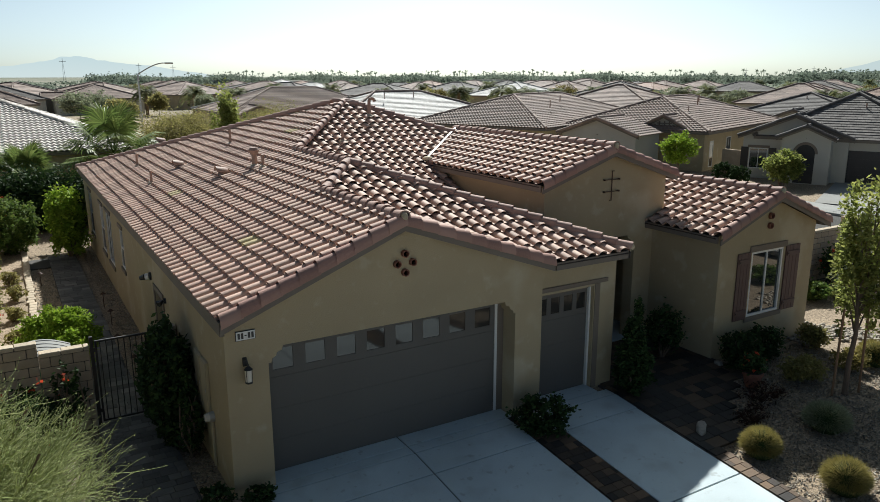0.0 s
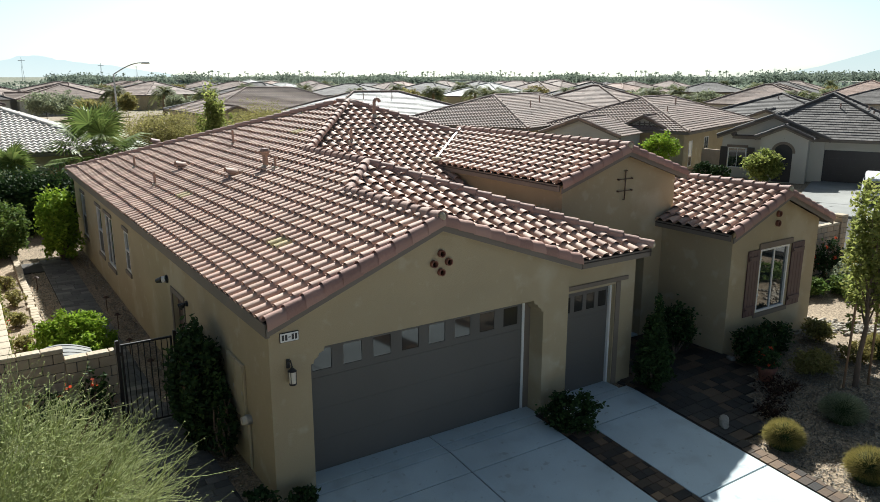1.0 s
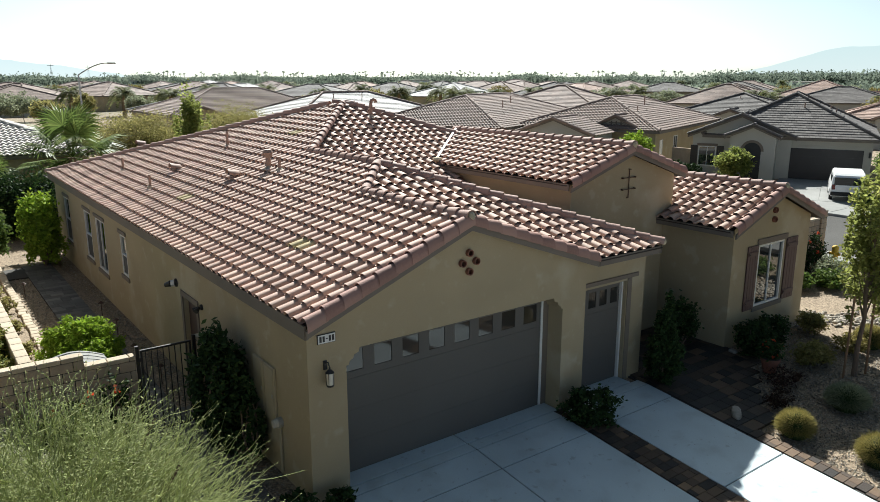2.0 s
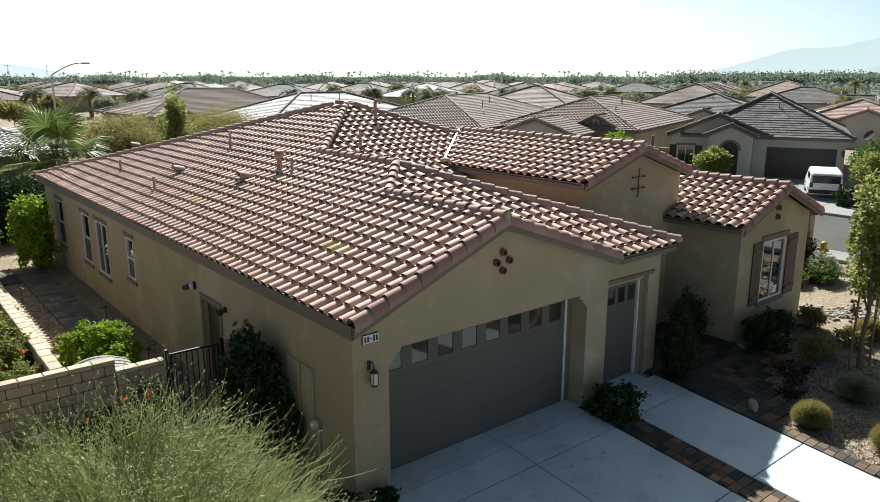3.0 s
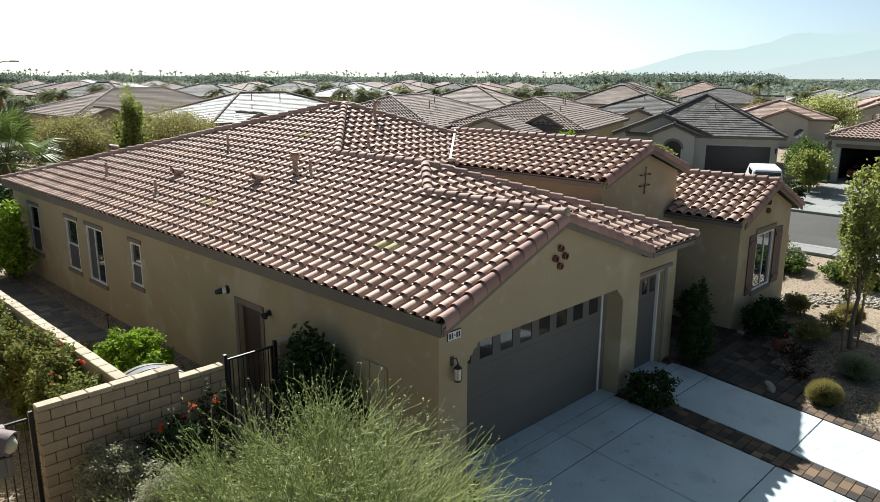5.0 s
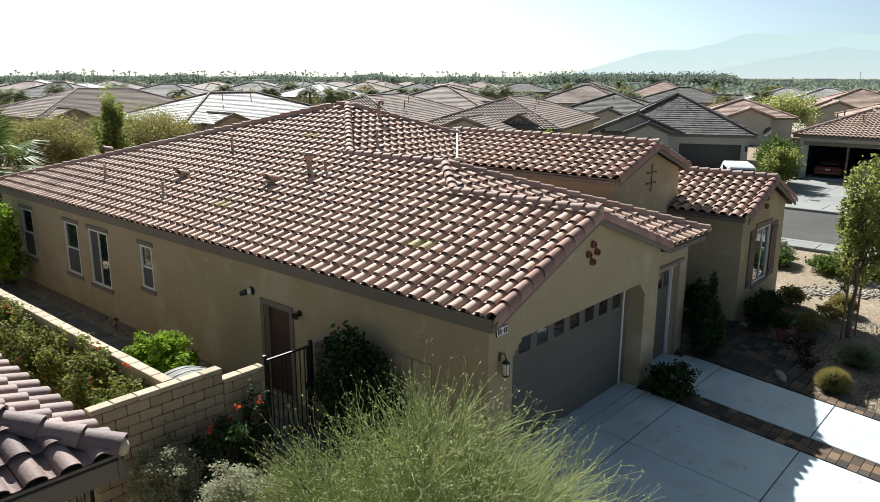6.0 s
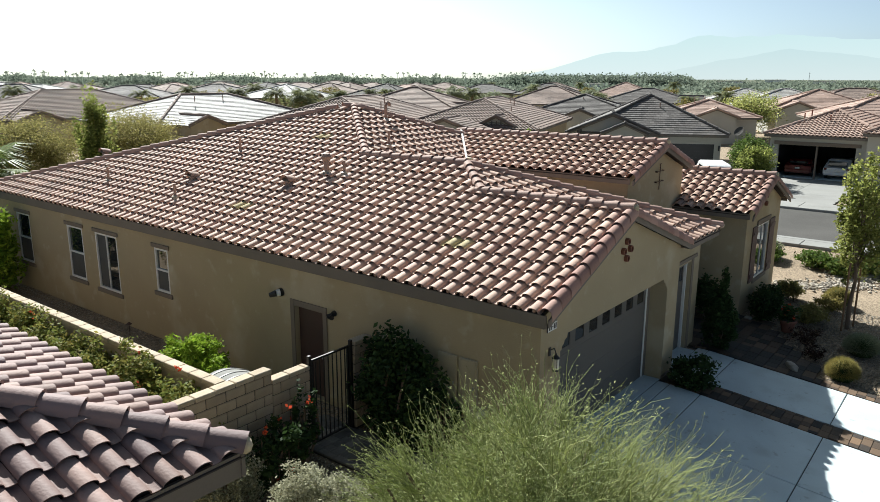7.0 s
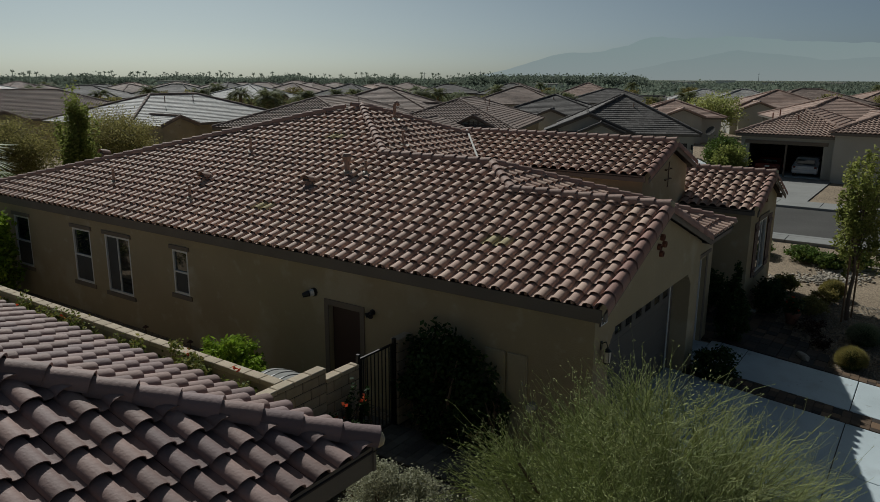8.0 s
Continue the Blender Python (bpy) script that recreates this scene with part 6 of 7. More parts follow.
turned(slab_set("drive_across", "pale concrete driveway of the house across the street", [(34.6, 11.0, 40.0, 13.7), (34.6, 13.7, 40.0, 16.5), (40.0, 11.0, 44.5, 13.7), (40.0, 13.7, 44.5, 16.5)], PALE_CONCRETE), 25, (44.1, 10.4), (48.15, 11.39))
slab_set("drive_apron", "pale concrete apron between drive and pavement", [(36.62, 5.6, 40.4, 8.4), (36.62, 8.4, 39.6, 11.6)], PALE_CONCRETE, top=0.02)
slab_set("drive_open_garage", "pale concrete driveway before the open garage", [(36.62, 1.8, 40.5, 4.8), (36.62, 4.8, 40.5, 8.0), (40.5, 1.8, 48.6, 4.8), (40.5, 4.8, 48.6, 8.0)], PALE_CONCRETE)
bm = bmesh.new()
tube(bm, (38.2, 4.4, 0.02), (38.2, 4.4, 0.035), 0.3, 0.3, 18)
tagged(part("manhole_lid", bm, ASPHALT), "round dark utility lid in the drive", "lid")


def courses(parent, A, B, C, D, mat, step=0.36, wave=0.0, name="slope"):
    """A roof slope from the eave A-B to the ridge C-D (C above A), in overlapping courses; wave: the tile's rise."""
    A, B, C, D = (Vector(p) for p in (A, B, C, D))
    u = (B - A).normalized()
    up = ((C + D) / 2 - (A + B) / 2)
    up = (up - u * up.dot(u))
    n = u.cross(up).normalized()
    if n.z < 0:
        n = -n
    rows = max(2, round(up.length / step))
    V, F = [], []
    for i in range(rows):
        f0, f1 = i / rows, (i + 1) / rows
        fm = (f0 + f1) / 2
        l, r = A.lerp(C, fm), B.lerp(D, fm)
        a0 = A + up * f0
        u0, u1 = (l - A).dot(u), (r - A).dot(u)
        if wave:
            q = 0.075
            us = [u0] + [k * q for k in range(math.ceil(u0 / q + 0.01), math.floor(u1 / q - 0.01) + 1)] + [u1]
            hs = [(0.0, 0.8, 1.0, 0.3)[round(x / q) % 4] * wave for x in us]
        else:
            q = 0.34 if step < 0.4 else 1.02
            us = [u0] + [(k + 0.5 * (i % 2)) * q for k in range(math.ceil(u0 / q + 0.51), math.floor(u1 / q - 0.51) + 1)] + [u1]
            for x0, x1 in zip(us, us[1:]):
                if x1 - x0 > 0.03:
                    k = len(V)
                    up0 = 0.036 + 0.008 * math.sin(37.0 * x0 + 11.0 * i)
                    for lift, at in ((up0, a0), (0.0, a0 + up * (f1 - f0)), (0.0, a0)):
                        V += [tuple(at + u * (x0 + 0.006) + n * lift), tuple(at + u * (x1 - 0.006) + n * lift)]
                    F += [(k, k + 1, k + 3, k + 2), (k + 4, k + 5, k + 1, k)]
            k = len(V)
            V += [tuple(p - n * 0.004) for p in (a0 + u * u0, a0 + u * u1, a0 + u * u1 + up * (f1 - f0), a0 + u * u0 + up * (f1 - f0))]
            F += [(k, k + 1, k + 2, k + 3)]
            continue
        m = len(us)
        k = len(V)
        for lift, at in ((0.065, a0), (0.0, a0 + up * (f1 - f0)), (0.065, a0), (0.0, a0)):
            V += [tuple(at + u * x + n * (h + lift)) for x, h in zip(us, hs)]
        for j in range(m - 1):
            F += [(k + j, k + j + 1, k + m + j + 1, k + m + j), (k + 3 * m + j, k + 3 * m + j + 1, k + 2 * m + j + 1, k + 2 * m + j)]
    ob = raw(name, V, F, mat, parent, smooth=bool(wave))
    ob["kind"] = "stuff"


def ridge(parent, pts, mat, r=0.12):
    bm = bmesh.new()
    for a, b in pts:
        a, b = Vector(a), Vector(b)
        if (b - a).length > 0.05:
            k = max(1, round((b - a).length / 1.2))
            for i in range(k):
                tube(bm, a.lerp(b, i / k) + Vector((0, 0, 0.02)), a.lerp(b, (i + 1) / k), r, r * 0.9, 8)
    part("ridge_capping", bm, mat, parent)["kind"] = "stuff"


def hip_roof(parent, x0, x1, y0, y1, z, pitch, mat, cap, wave=0.0, step=0.36):
    w, d = x1 - x0, y1 - y0
    if w >= d:
        h = d / 2 * pitch
        c, e = (x0 + d / 2, (y0 + y1) / 2, z + h), (x1 - d / 2, (y0 + y1) / 2, z + h)
        sl = [((x0, y0, z), (x1, y0, z), c, e), ((x0, y1, z), (x1, y1, z), c, e), ((x0, y0, z), (x0, y1, z), c, c), ((x1, y0, z), (x1, y1, z), e, e)]
        hips = [((x0, y0, z), c), ((x0, y1, z), c), ((x1, y0, z), e), ((x1, y1, z), e), (c, e)]
    else:
        h = w / 2 * pitch
        c, e = ((x0 + x1) / 2, y0 + w / 2, z + h), ((x0 + x1) / 2, y1 - w / 2, z + h)
        sl = [((x0, y0, z), (x0, y1, z), c, e), ((x1, y0, z), (x1, y1, z), c, e), ((x0, y0, z), (x1, y0, z), c, c), ((x0, y1, z), (x1, y1, z), e, e)]
        hips = [((x0, y0, z), c), ((x1, y0, z), c), ((x0, y1, z), e), ((x1, y1, z), e), (c, e)]
    rf = raw("roof", [c, e, (c[0], c[1], z)], [(0, 1, 2)], DECK, parent)
    for s in sl:
        courses(rf, *s, mat, step, wave)
    ridge(rf, [(Vector(a) + Vector((0, 0, 0.06)), Vector(b) + Vector((0, 0, 0.06))) for a, b in hips], cap)
    bm = boxes(((x0 + 0.03, y0 + 0.03, z - 0.2), (x1 - 0.03, y1 - 0.03, z - 0.01)))
    part("eave_board", bm, TRIM, rf)
    return rf, c, e


def gable_roof(parent, axis, lo, hi, c0, c1, z, pitch, mat, cap, wall_mat, wave=0.0, step=0.36, wall_in=0.35, wall_to=None):
    """A gable whose ridge runs along axis from lo to hi and whose eaves stand at c0 and c1 across; its gable wall closes lo."""
    cm, h = (c0 + c1) / 2, (c1 - c0) / 2 * pitch
    P3 = (lambda a, c, zz: (a, c, zz)) if axis == "x" else (lambda a, c, zz: (c, a, zz))
    rf = raw("gable_roof", [P3(lo, cm, z), P3(hi, cm, z), P3(hi, cm, z + h * 0.5)], [(0, 1, 2)], DECK, parent)
    courses(rf, P3(lo, c0, z), P3(hi, c0, z), P3(lo, cm, z + h), P3(hi, cm, z + h), mat, step, wave)
    courses(rf, P3(lo, c1, z), P3(hi, c1, z), P3(lo, cm, z + h), P3(hi, cm, z + h), mat, step, wave)
    t = 0.06
    ridge(rf, [(P3(lo, cm, z + h + t), P3(hi, cm, z + h + t)), (P3(lo, c0, z + t), P3(lo, cm, z + h + t)), (P3(lo, c1, z + t), P3(lo, cm, z + h + t))], cap)
    sgn = 1 if hi > lo else -1
    bm = bmesh.new()
    k = wall_in
    pts = [(c0 + k, -0.1), (c1 - k, -0.1), (c1 - k, z + k * pitch - 0.08), (cm, z + h - 0.08), (c0 + k, z + k * pitch - 0.08)]
    a = [bm.verts.new(P3(lo + sgn * k, c, zz)) for c, zz in pts]
    b = [bm.verts.new(P3(lo + sgn * (k + 0.25), c, zz)) for c, zz in pts]
    bm.faces.new(a), bm.faces.new(b[::-1])
    for i in range(5):
        bm.faces.new((a[i], a[(i + 1) % 5], b[(i + 1) % 5], b[i]))
    part("gable_wall", bm, wall_mat, parent)
    for c in (c0, c1):
        s = 1 if c == c0 else -1
        lo2, hi2 = lo + sgn * (k + 0.25), hi
        p, q = P3(min(lo2, hi2), c + s * k, -0.1), P3(max(lo2, hi2), c + s * (k + 0.2), z - 0.02)
        part("wall", boxes(([min(p[i], q[i]) for i in range(3)], [max(p[i], q[i]) for i in range(3)])), wall_mat, parent)
    # barge boards under the rake
    for c in (c0, c1):
        n3 = P3(-sgn, 0, 0)
        board("bargeboard", P3(lo + sgn * 0.05, c, z - 0.02), P3(lo + sgn * 0.05, cm, z + h - 0.02), n3, 0.16, 0.04, TRIM, rf)
    return rf


def shell(parent, x0, x1, y0, y1, h, mat):
    part("wall", boxes(((x0, y0, -0.1), (x1, y0 + 0.25, h))), mat, parent)
    part("wall", boxes(((x0, y1 - 0.25, -0.1), (x1, y1, h))), mat, parent)
    part("wall", boxes(((x0, y0 + 0.25, -0.1), (x0 + 0.25, y1 - 0.25, h))), mat, parent)
    part("wall", boxes(((x1 - 0.25, y0 + 0.25, -0.1), (x1, y1 - 0.25, h))), mat, parent)


def pipes(parent, spots, mat=None):
    for x, y, z in spots:
        bm = bmesh.new()
        tube(bm, (x, y, z - 0.2), (x, y, z + 0.45), 0.05, 0.05, 8)
        part("vent_pipe", bm, mat or VENT, parent)


def surface_window(parent, face, a0, a1, z0, z1, mullion=True):
    w_ = part("window", face.boxes((a0, a0 + 0.06, 0.0, 0.03, z0, z1), (a1 - 0.06, a1, 0.0, 0.03, z0, z1), (a0 + 0.06, a1 - 0.06, 0.0, 0.03, z0, z0 + 0.06), (a0 + 0.06, a1 - 0.06, 0.0, 0.03, z1 - 0.06, z1)), WHITE, parent)
    if mullion:
        am = (a0 + a1) / 2
        part("pane", face.boxes((a0 + 0.06, am - 0.02, 0.002, 0.012, z0 + 0.06, z1 - 0.06)), GLASS, w_)
        part("pane", face.boxes((am + 0.02, a1 - 0.06, 0.002, 0.012, z0 + 0.06, z1 - 0.06)), GLASS, w_)
        part("rail", face.boxes((am - 0.02, am + 0.02, 0.0, 0.025, z0 + 0.06, z1 - 0.06)), WHITE, w_)
    else:
        part("pane", face.boxes((a0 + 0.06, a1 - 0.06, 0.002, 0.012, z0 + 0.06, z1 - 0.06)), GLASS, w_)


# the slate-roofed house across the street: garage, arched porch, gabled room
hs = thing("slate_house", "grey stucco house with dark slate-coloured tiles across the street", "house", (50, 15, 0))
GREY_CAP = SLATE
hip_roof(hs, 44.1, 58.0, 10.4, 22.0, 2.95, 0.50, SLATE, GREY_CAP, 0.0, 0.34)
shell(hs, 44.6, 57.5, 10.9, 21.5, 2.85, STUCCO_GREY)
gable_roof(hs, "x", 43.9, 50.0, 15.6, 23.0, 2.9, 0.42, SLATE, GREY_CAP, STUCCO_GREY)
gable_roof(hs, "x", 42.4, 46.5, 16.5, 20.2, 3.0, 0.44, SLATE, GREY_CAP, STUCCO_GREY)
fw = Face((44.6, 0, 0), (0, 1, 0), (-1, 0, 0))
part("garage_frame", fw.boxes((11.2, 11.4, 0.0, 0.05, 0.0, 2.2), (16.3, 16.5, 0.0, 0.05, 0.0, 2.2), (11.2, 16.5, 0.0, 0.05, 2.2, 2.4)), STUCCO_GREY, hs)
gd = part("garage_door", fw.boxes((11.4, 16.3, 0.0, 0.02, 0.02, 2.2)), BLACK, hs, "black sectional garage door")
for k in range(4):
    part("section", fw.boxes((11.42, 16.28, 0.02, 0.035, 0.04 + k * 0.54, 0.56 + k * 0.54)), BLACK, gd)
part("wall_lamp", fw.boxes((10.98, 11.1, 0.0, 0.14, 1.7, 2.1), bev=0.02), BLACK, hs)
# arched doorway of the porch: a flat black sheet stands for its shade
bm = bmesh.new()
n = 14
xf = 42.75 - 0.006
arch = [(17.75, 0.0), (18.95, 0.0)] + [(18.35 + 0.6 * math.cos(math.pi * i / n), 2.0 + 0.6 * math.sin(math.pi * i / n)) for i in range(n + 1)]
bm.faces.new([bm.verts.new((xf, y, z)) for y, z in arch])
part("doorway", bm, BLACK, hs, "flat black sheet for the shaded arched doorway")
bm = bmesh.new()
for i in range(n):
    a0, a1 = math.pi * i / n, math.pi * (i + 1) / n
    q = [(xf - 0.03, 18.35 + r * math.cos(a), 2.0 + r * math.sin(a)) for r, a in ((0.6, a0), (0.78, a0), (0.78, a1), (0.6, a1))]
    bm.faces.new([bm.verts.new(v) for v in q])
part("arch_trim", bm, BAND, hs)
fg = Face((44.25, 0, 0), (0, 1, 0), (-1, 0, 0))
surface_window(hs, fg, 20.95, 22.2, 0.65, 2.1)
for a in (20.4, 22.25):
    part("shutter", fg.boxes((a, a + 0.5, 0.0, 0.04, 0.6, 2.15)), BLACK, hs)
part("head_band", fg.boxes((20.85, 22.3, 0.0, 0.05, 2.12, 2.3)), BAND, hs)
pipes(hs, [(48, 15.5, 4.8), (49, 13.4, 4.3), (51.5, 13.8, 4.5)])
turned(hs, 25, (44.1, 10.4), (48.15, 11.39))

# the tan-roofed house with an open double garage
ht = thing("open_garage_house", "grey-tan stucco house with clay tile roof and open garage", "house", (53, 6, 0))
hip_roof(ht, 48.2, 61.0, 0.6, 8.9, 3.2, 0.42, TAN_TILE, TAN_TILE, 0.07, 0.36)
hip_roof(ht, 47.0, 58.0, -8.5, 2.2, 3.6, 0.42, TAN_TILE, TAN_TILE, 0.07, 0.36)
part("wall", boxes(((48.7, 2.0, -0.1), (49.0, 2.7, 3.1)), ((48.7, 7.9, -0.1), (49.0, 8.5, 3.1)), ((48.7, 2.7, 2.45), (49.0, 7.9, 3.1))), STUCCO_GREY, ht)
part("garage_floor", boxes(((49.0, 2.2, -0.1), (55.5, 8.3, 0.02))), CONCRETE, ht)
# inside walls and ceiling: the garage's shade is put into their colour
part("garage_wall", boxes(((55.5, 2.0, -0.1), (55.7, 8.5, 3.1))), GLASS_BACK, ht)
part("garage_wall", boxes(((49.0, 8.3, -0.1), (55.5, 8.5, 3.1))), GLASS_BACK, ht)
part("garage_wall", boxes(((49.0, 1.95, -0.1), (55.5, 2.15, 3.1))), GLASS_BACK, ht)
part("garage_ceiling", boxes(((49.0, 2.15, 2.9), (55.5, 8.3, 3.0))), GLASS_BACK, ht)
part("mullion", boxes(((48.72, 5.2, 0.0), (48.98, 5.3, 2.45))), BAND, ht)
part("head_band", boxes(((48.64, 2.4, 2.46), (48.7, 8.2, 2.72))), BAND, ht)
shell(ht, 47.5, 57.5, -8.1, 1.9, 3.5, STUCCO_GREY)
pipes(ht, [(52, 6.5, 4.5), (53, 7.2, 4.2), (50.5, 4.9, 4.2)], TERRACOTTA)


def car(name, label, x, y, length, width, height, paint, van=False, turn=0.0):
    """A parked car whose tail looks to -x."""
    t = thing(name, label, "car", (x, y, 0))
    bm = bmesh.new()
    w = width / 2
    if van:
        prof = [(-length / 2, 0.3), (-length / 2, 0.9), (-length / 2 + 0.12, height - 0.12), (-length / 2 + 0.4, height), (length * 0.28, height), (length * 0.42, height * 0.62), (length / 2, height * 0.5), (length / 2, 0.3)]
    else:
        prof = [(-length / 2, 0.3), (-length / 2, 0.85), (-length / 2 + 0.7, 0.95), (-length * 0.22, height), (length * 0.1, height), (length * 0.27, 0.95), (length / 2 - 0.1, 0.8), (length / 2, 0.3)]
    vs = prism(bm, prof, -w, w)
    for v in vs:
        if v.co.z > 1.0:
            v.co.y *= 0.86
    bmesh.ops.bevel(bm, geom=bm.edges[:], offset=0.06, segments=2, affect="EDGES")
    bmesh.ops.translate(bm, vec=(x, y, 0), verts=bm.verts)
    part("body", bm, paint, t, smooth=False)
    za, zb = (1.05, height - 0.2) if van else (0.98, height - 0.08)
    xa = -length / 2 + (0.03 if van else 0.32)
    part("rear_window", boxes(((x + xa - 0.03, y - w * (0.8 if van else 0.68), za - 0.08 * van), (x + xa + 0.05, y + w * (0.8 if van else 0.68), zb)), bev=0.02), GLASS, t)
    for s in (-1, 1):
        part("side_window", boxes(((x - length * 0.3, y + s * w * 0.9 - 0.03, za), (x + length * 0.12, y + s * w * 0.9 + 0.03, zb)), bev=0.02), GLASS, t)
        part("tail_light", boxes(((x - length / 2 - 0.02, y + s * w * 0.82 - 0.09, 0.7), (x - length / 2 + 0.06, y + s * w * 0.82 + 0.09, 1.0 if van else 0.85)), bev=0.02), CAR_RED, t)
    part("bumper", boxes(((x - length / 2 - 0.06, y - w * 0.95, 0.35), (x - length / 2 + 0.1, y + w * 0.95, 0.58)), bev=0.03), RUBBER if van else paint, t)
    part("plate", boxes(((x - length / 2 - 0.075, y - 0.16, 0.62), (x - length / 2 - 0.06, y + 0.16, 0.74))), PLAQUE, t)
    for sx in (-0.32, 0.32):
        for s in (-1, 1):
            bm = bmesh.new()
            tube(bm, (x + sx * length, y + s * w * 0.8, 0.33), (x + sx * length, y + s * w, 0.33), 0.33, 0.33, 18)
            wh = part("wheel", bm, RUBBER, t)
            bm = bmesh.new()
            tube(bm, (x + sx * length, y + s * w, 0.33), (x + sx * length, y + s * (w + 0.012), 0.33), 0.2, 0.18, 14)
            part("rim", bm, STEEL, wh)
    t.matrix_basis = Matrix.Translation((x, y, 0)) @ Matrix.Rotation(radians(turn), 4, "Z")


car("white_van", "white sport utility van parked on the drive", 41.1, 10.2, 4.4, 1.9, 1.62, CAR_WHITE, True, 27)
car("white_car", "white sedan parked in the open garage", 51.6, 3.9, 4.5, 1.8, 1.42, CAR_WHITE)
car("red_car", "dark red sports car parked in the open garage", 51.8, 6.6, 4.4, 1.85, 1.25, CAR_RED)
bn = thing("wheelie_bin", "green wheeled bin beside the open garage", "bin", (48.3, 8.6, 0))
bm = boxes(((48.0, 8.3, 0.1), (48.6, 8.9, 1.0)), bev=0.04)
part("body", bm, BIN_GREEN, bn)
part("lid", boxes(((47.95, 8.25, 1.0), (48.65, 8.95, 1.08)), bev=0.02), BIN_GREEN, bn)
hy = thing("fire_hydrant", "yellow fire hydrant on the pavement", "hydrant", (23.6, 2.5, 0.1))
bm = bmesh.new()
tube(bm, (23.6, 2.5, 0.08), (23.6, 2.5, 0.7), 0.12, 0.12, 12)
ball(bm, (23.6, 2.5, 0.72), 0.13, 2)
part("barrel", bm, YELLOW, hy)
bm = bmesh.new()
tube(bm, (23.4, 2.5, 0.5), (23.8, 2.5, 0.5), 0.07, 0.07, 10)
tube(bm, (23.6, 2.3, 0.5), (23.6, 2.7, 0.5), 0.06, 0.06, 10)
part("outlet", bm, YELLOW, hy)

# houses beyond: corner gables with the lattice ornament, and hipped houses
hb = thing("lattice_house", "tan house with brown tile roof and lattice gable ornament", "house", (48, 31, 0))
hip_roof(hb, 42.5, 62.0, 25.2, 38.0, 3.0, 0.36, ROOF_BROWN, ROOF_BROWN, 0.06, 0.36)
shell(hb, 43.0, 61.5, 25.7, 37.5, 2.9, STUCCO)
gable_roof(hb, "x", 43.0, 48.5, 27.2, 30.9, 3.15, 0.5, ROOF_BROWN, ROOF_BROWN, STUCCO_GREY, 0.06)
gable_roof(hb, "x", 37.6, 42.2, 28.6, 35.4, 2.8, 0.36, ROOF_BROWN, ROOF_BROWN, STUCCO_GREY, 0.06)
fl2 = Face((43.35, 0, 0), (0, 1, 0), (-1, 0, 0))
bm = bmesh.new()
for k in range(3):
    fl2.box(bm, 28.6 + k * 0.4, 28.7 + k * 0.4, 0.0, 0.05, 2.75, 3.65)
    fl2.box(bm, 28.45, 29.65, 0.0, 0.05, 2.85 + k * 0.3, 2.93 + k * 0.3)
part("lattice", bm, TRIM, hb, "dark square lattice ornament")
# doorway drawn as a flat black face in place of shaded depth
bm = bmesh.new()
arch = [(28.35, 0.0), (29.75, 0.0)] + [(29.05 + 0.7 * math.cos(math.pi * i / 12), 1.75 + 0.7 * math.sin(math.pi * i / 12)) for i in range(13)]
bm.faces.new([bm.verts.new((43.34, y, z)) for y, z in arch])
part("doorway", bm, BLACK, hb, "flat black sheet for the shaded arched doorway")
fs2 = Face((0, 25.7, 0), (1, 0, 0), (0, -1, 0))
surface_window(hb, fs2, 48.0, 49.1, 1.0, 2.3)
surface_window(hb, fs2, 44.2, 45.0, 0.2, 2.2, False)
pipes(hb, [(50, 29, 4.9), (53, 30, 5.0), (47, 28.6, 4.3)])
turned(hb, 20, (42.5, 25.2), (42.55, 25.13))

hg = thing("hipped_house", "ochre house with a broad brown tile roof", "house", (40, 37, 0))
hip_roof(hg, 31.5, 55.0, 37.0, 51.0, 3.0, 0.34, ROOF_BROWN, ROOF_BROWN, 0.06, 0.36)
shell(hg, 32.0, 54.5, 37.5, 50.5, 2.9, STUCCO_OCHRE)
pipes(hg, [(38, 40, 4.6), (42, 41, 4.9)])
turned(hg, 24, (38.5, 44), (38.3, 43.9))
hp = thing("pale_roof_house", "house with a pale sun-glinting tile roof", "house", (34, 55, 0))
hip_roof(hp, 25.0, 45.0, 53.5, 68.0, 3.0, 0.34, ROOF_PALE, ROOF_BROWN, 0.0, 0.36)
shell(hp, 25.5, 44.5, 54.0, 67.5, 2.9, STUCCO)
gable_roof(hp, "y", 51.6, 59.0, 27.0, 31.0, 3.0, 0.40, ROOF_PALE, ROOF_BROWN, STUCCO)
pipes(hp, [(32, 58, 5.0), (36, 59, 5.0)])
hq = thing("brown_roof_house", "house with a brown barrel tile roof", "house", (30, 73, 0))
hip_roof(hq, 19.0, 40.0, 71.0, 86.0, 3.0, 0.36, ROOF_BROWN, ROOF_BROWN, 0.06, 0.36)
shell(hq, 19.5, 39.5, 71.5, 85.5, 2.9, STUCCO)
gable_roof(hq, "y", 69.2, 75.0, 20.0, 24.5, 3.0, 0.40, ROOF_BROWN, ROOF_BROWN, STUCCO)
ha = thing("rear_house", "house behind with a pale weathered barrel tile roof", "house", (-6, 45, 0))
hip_roof(ha, -14.5, 4.2, 35.0, 51.0, 3.0, 0.38, TILE_WORN, TILE_WORN, 0.085, 0.36)
shell(ha, -14.0, 3.7, 35.5, 50.5, 2.9, STUCCO)

# the rest of the estate: one house a lot, set out in rows
LOTS = random.Random(12)
ROOFS = [ROOF_BROWN, SLATE, ROOF_BROWN, TAN_TILE, ROOF_BROWN, SLATE, ROOF_PALE, SLATE]


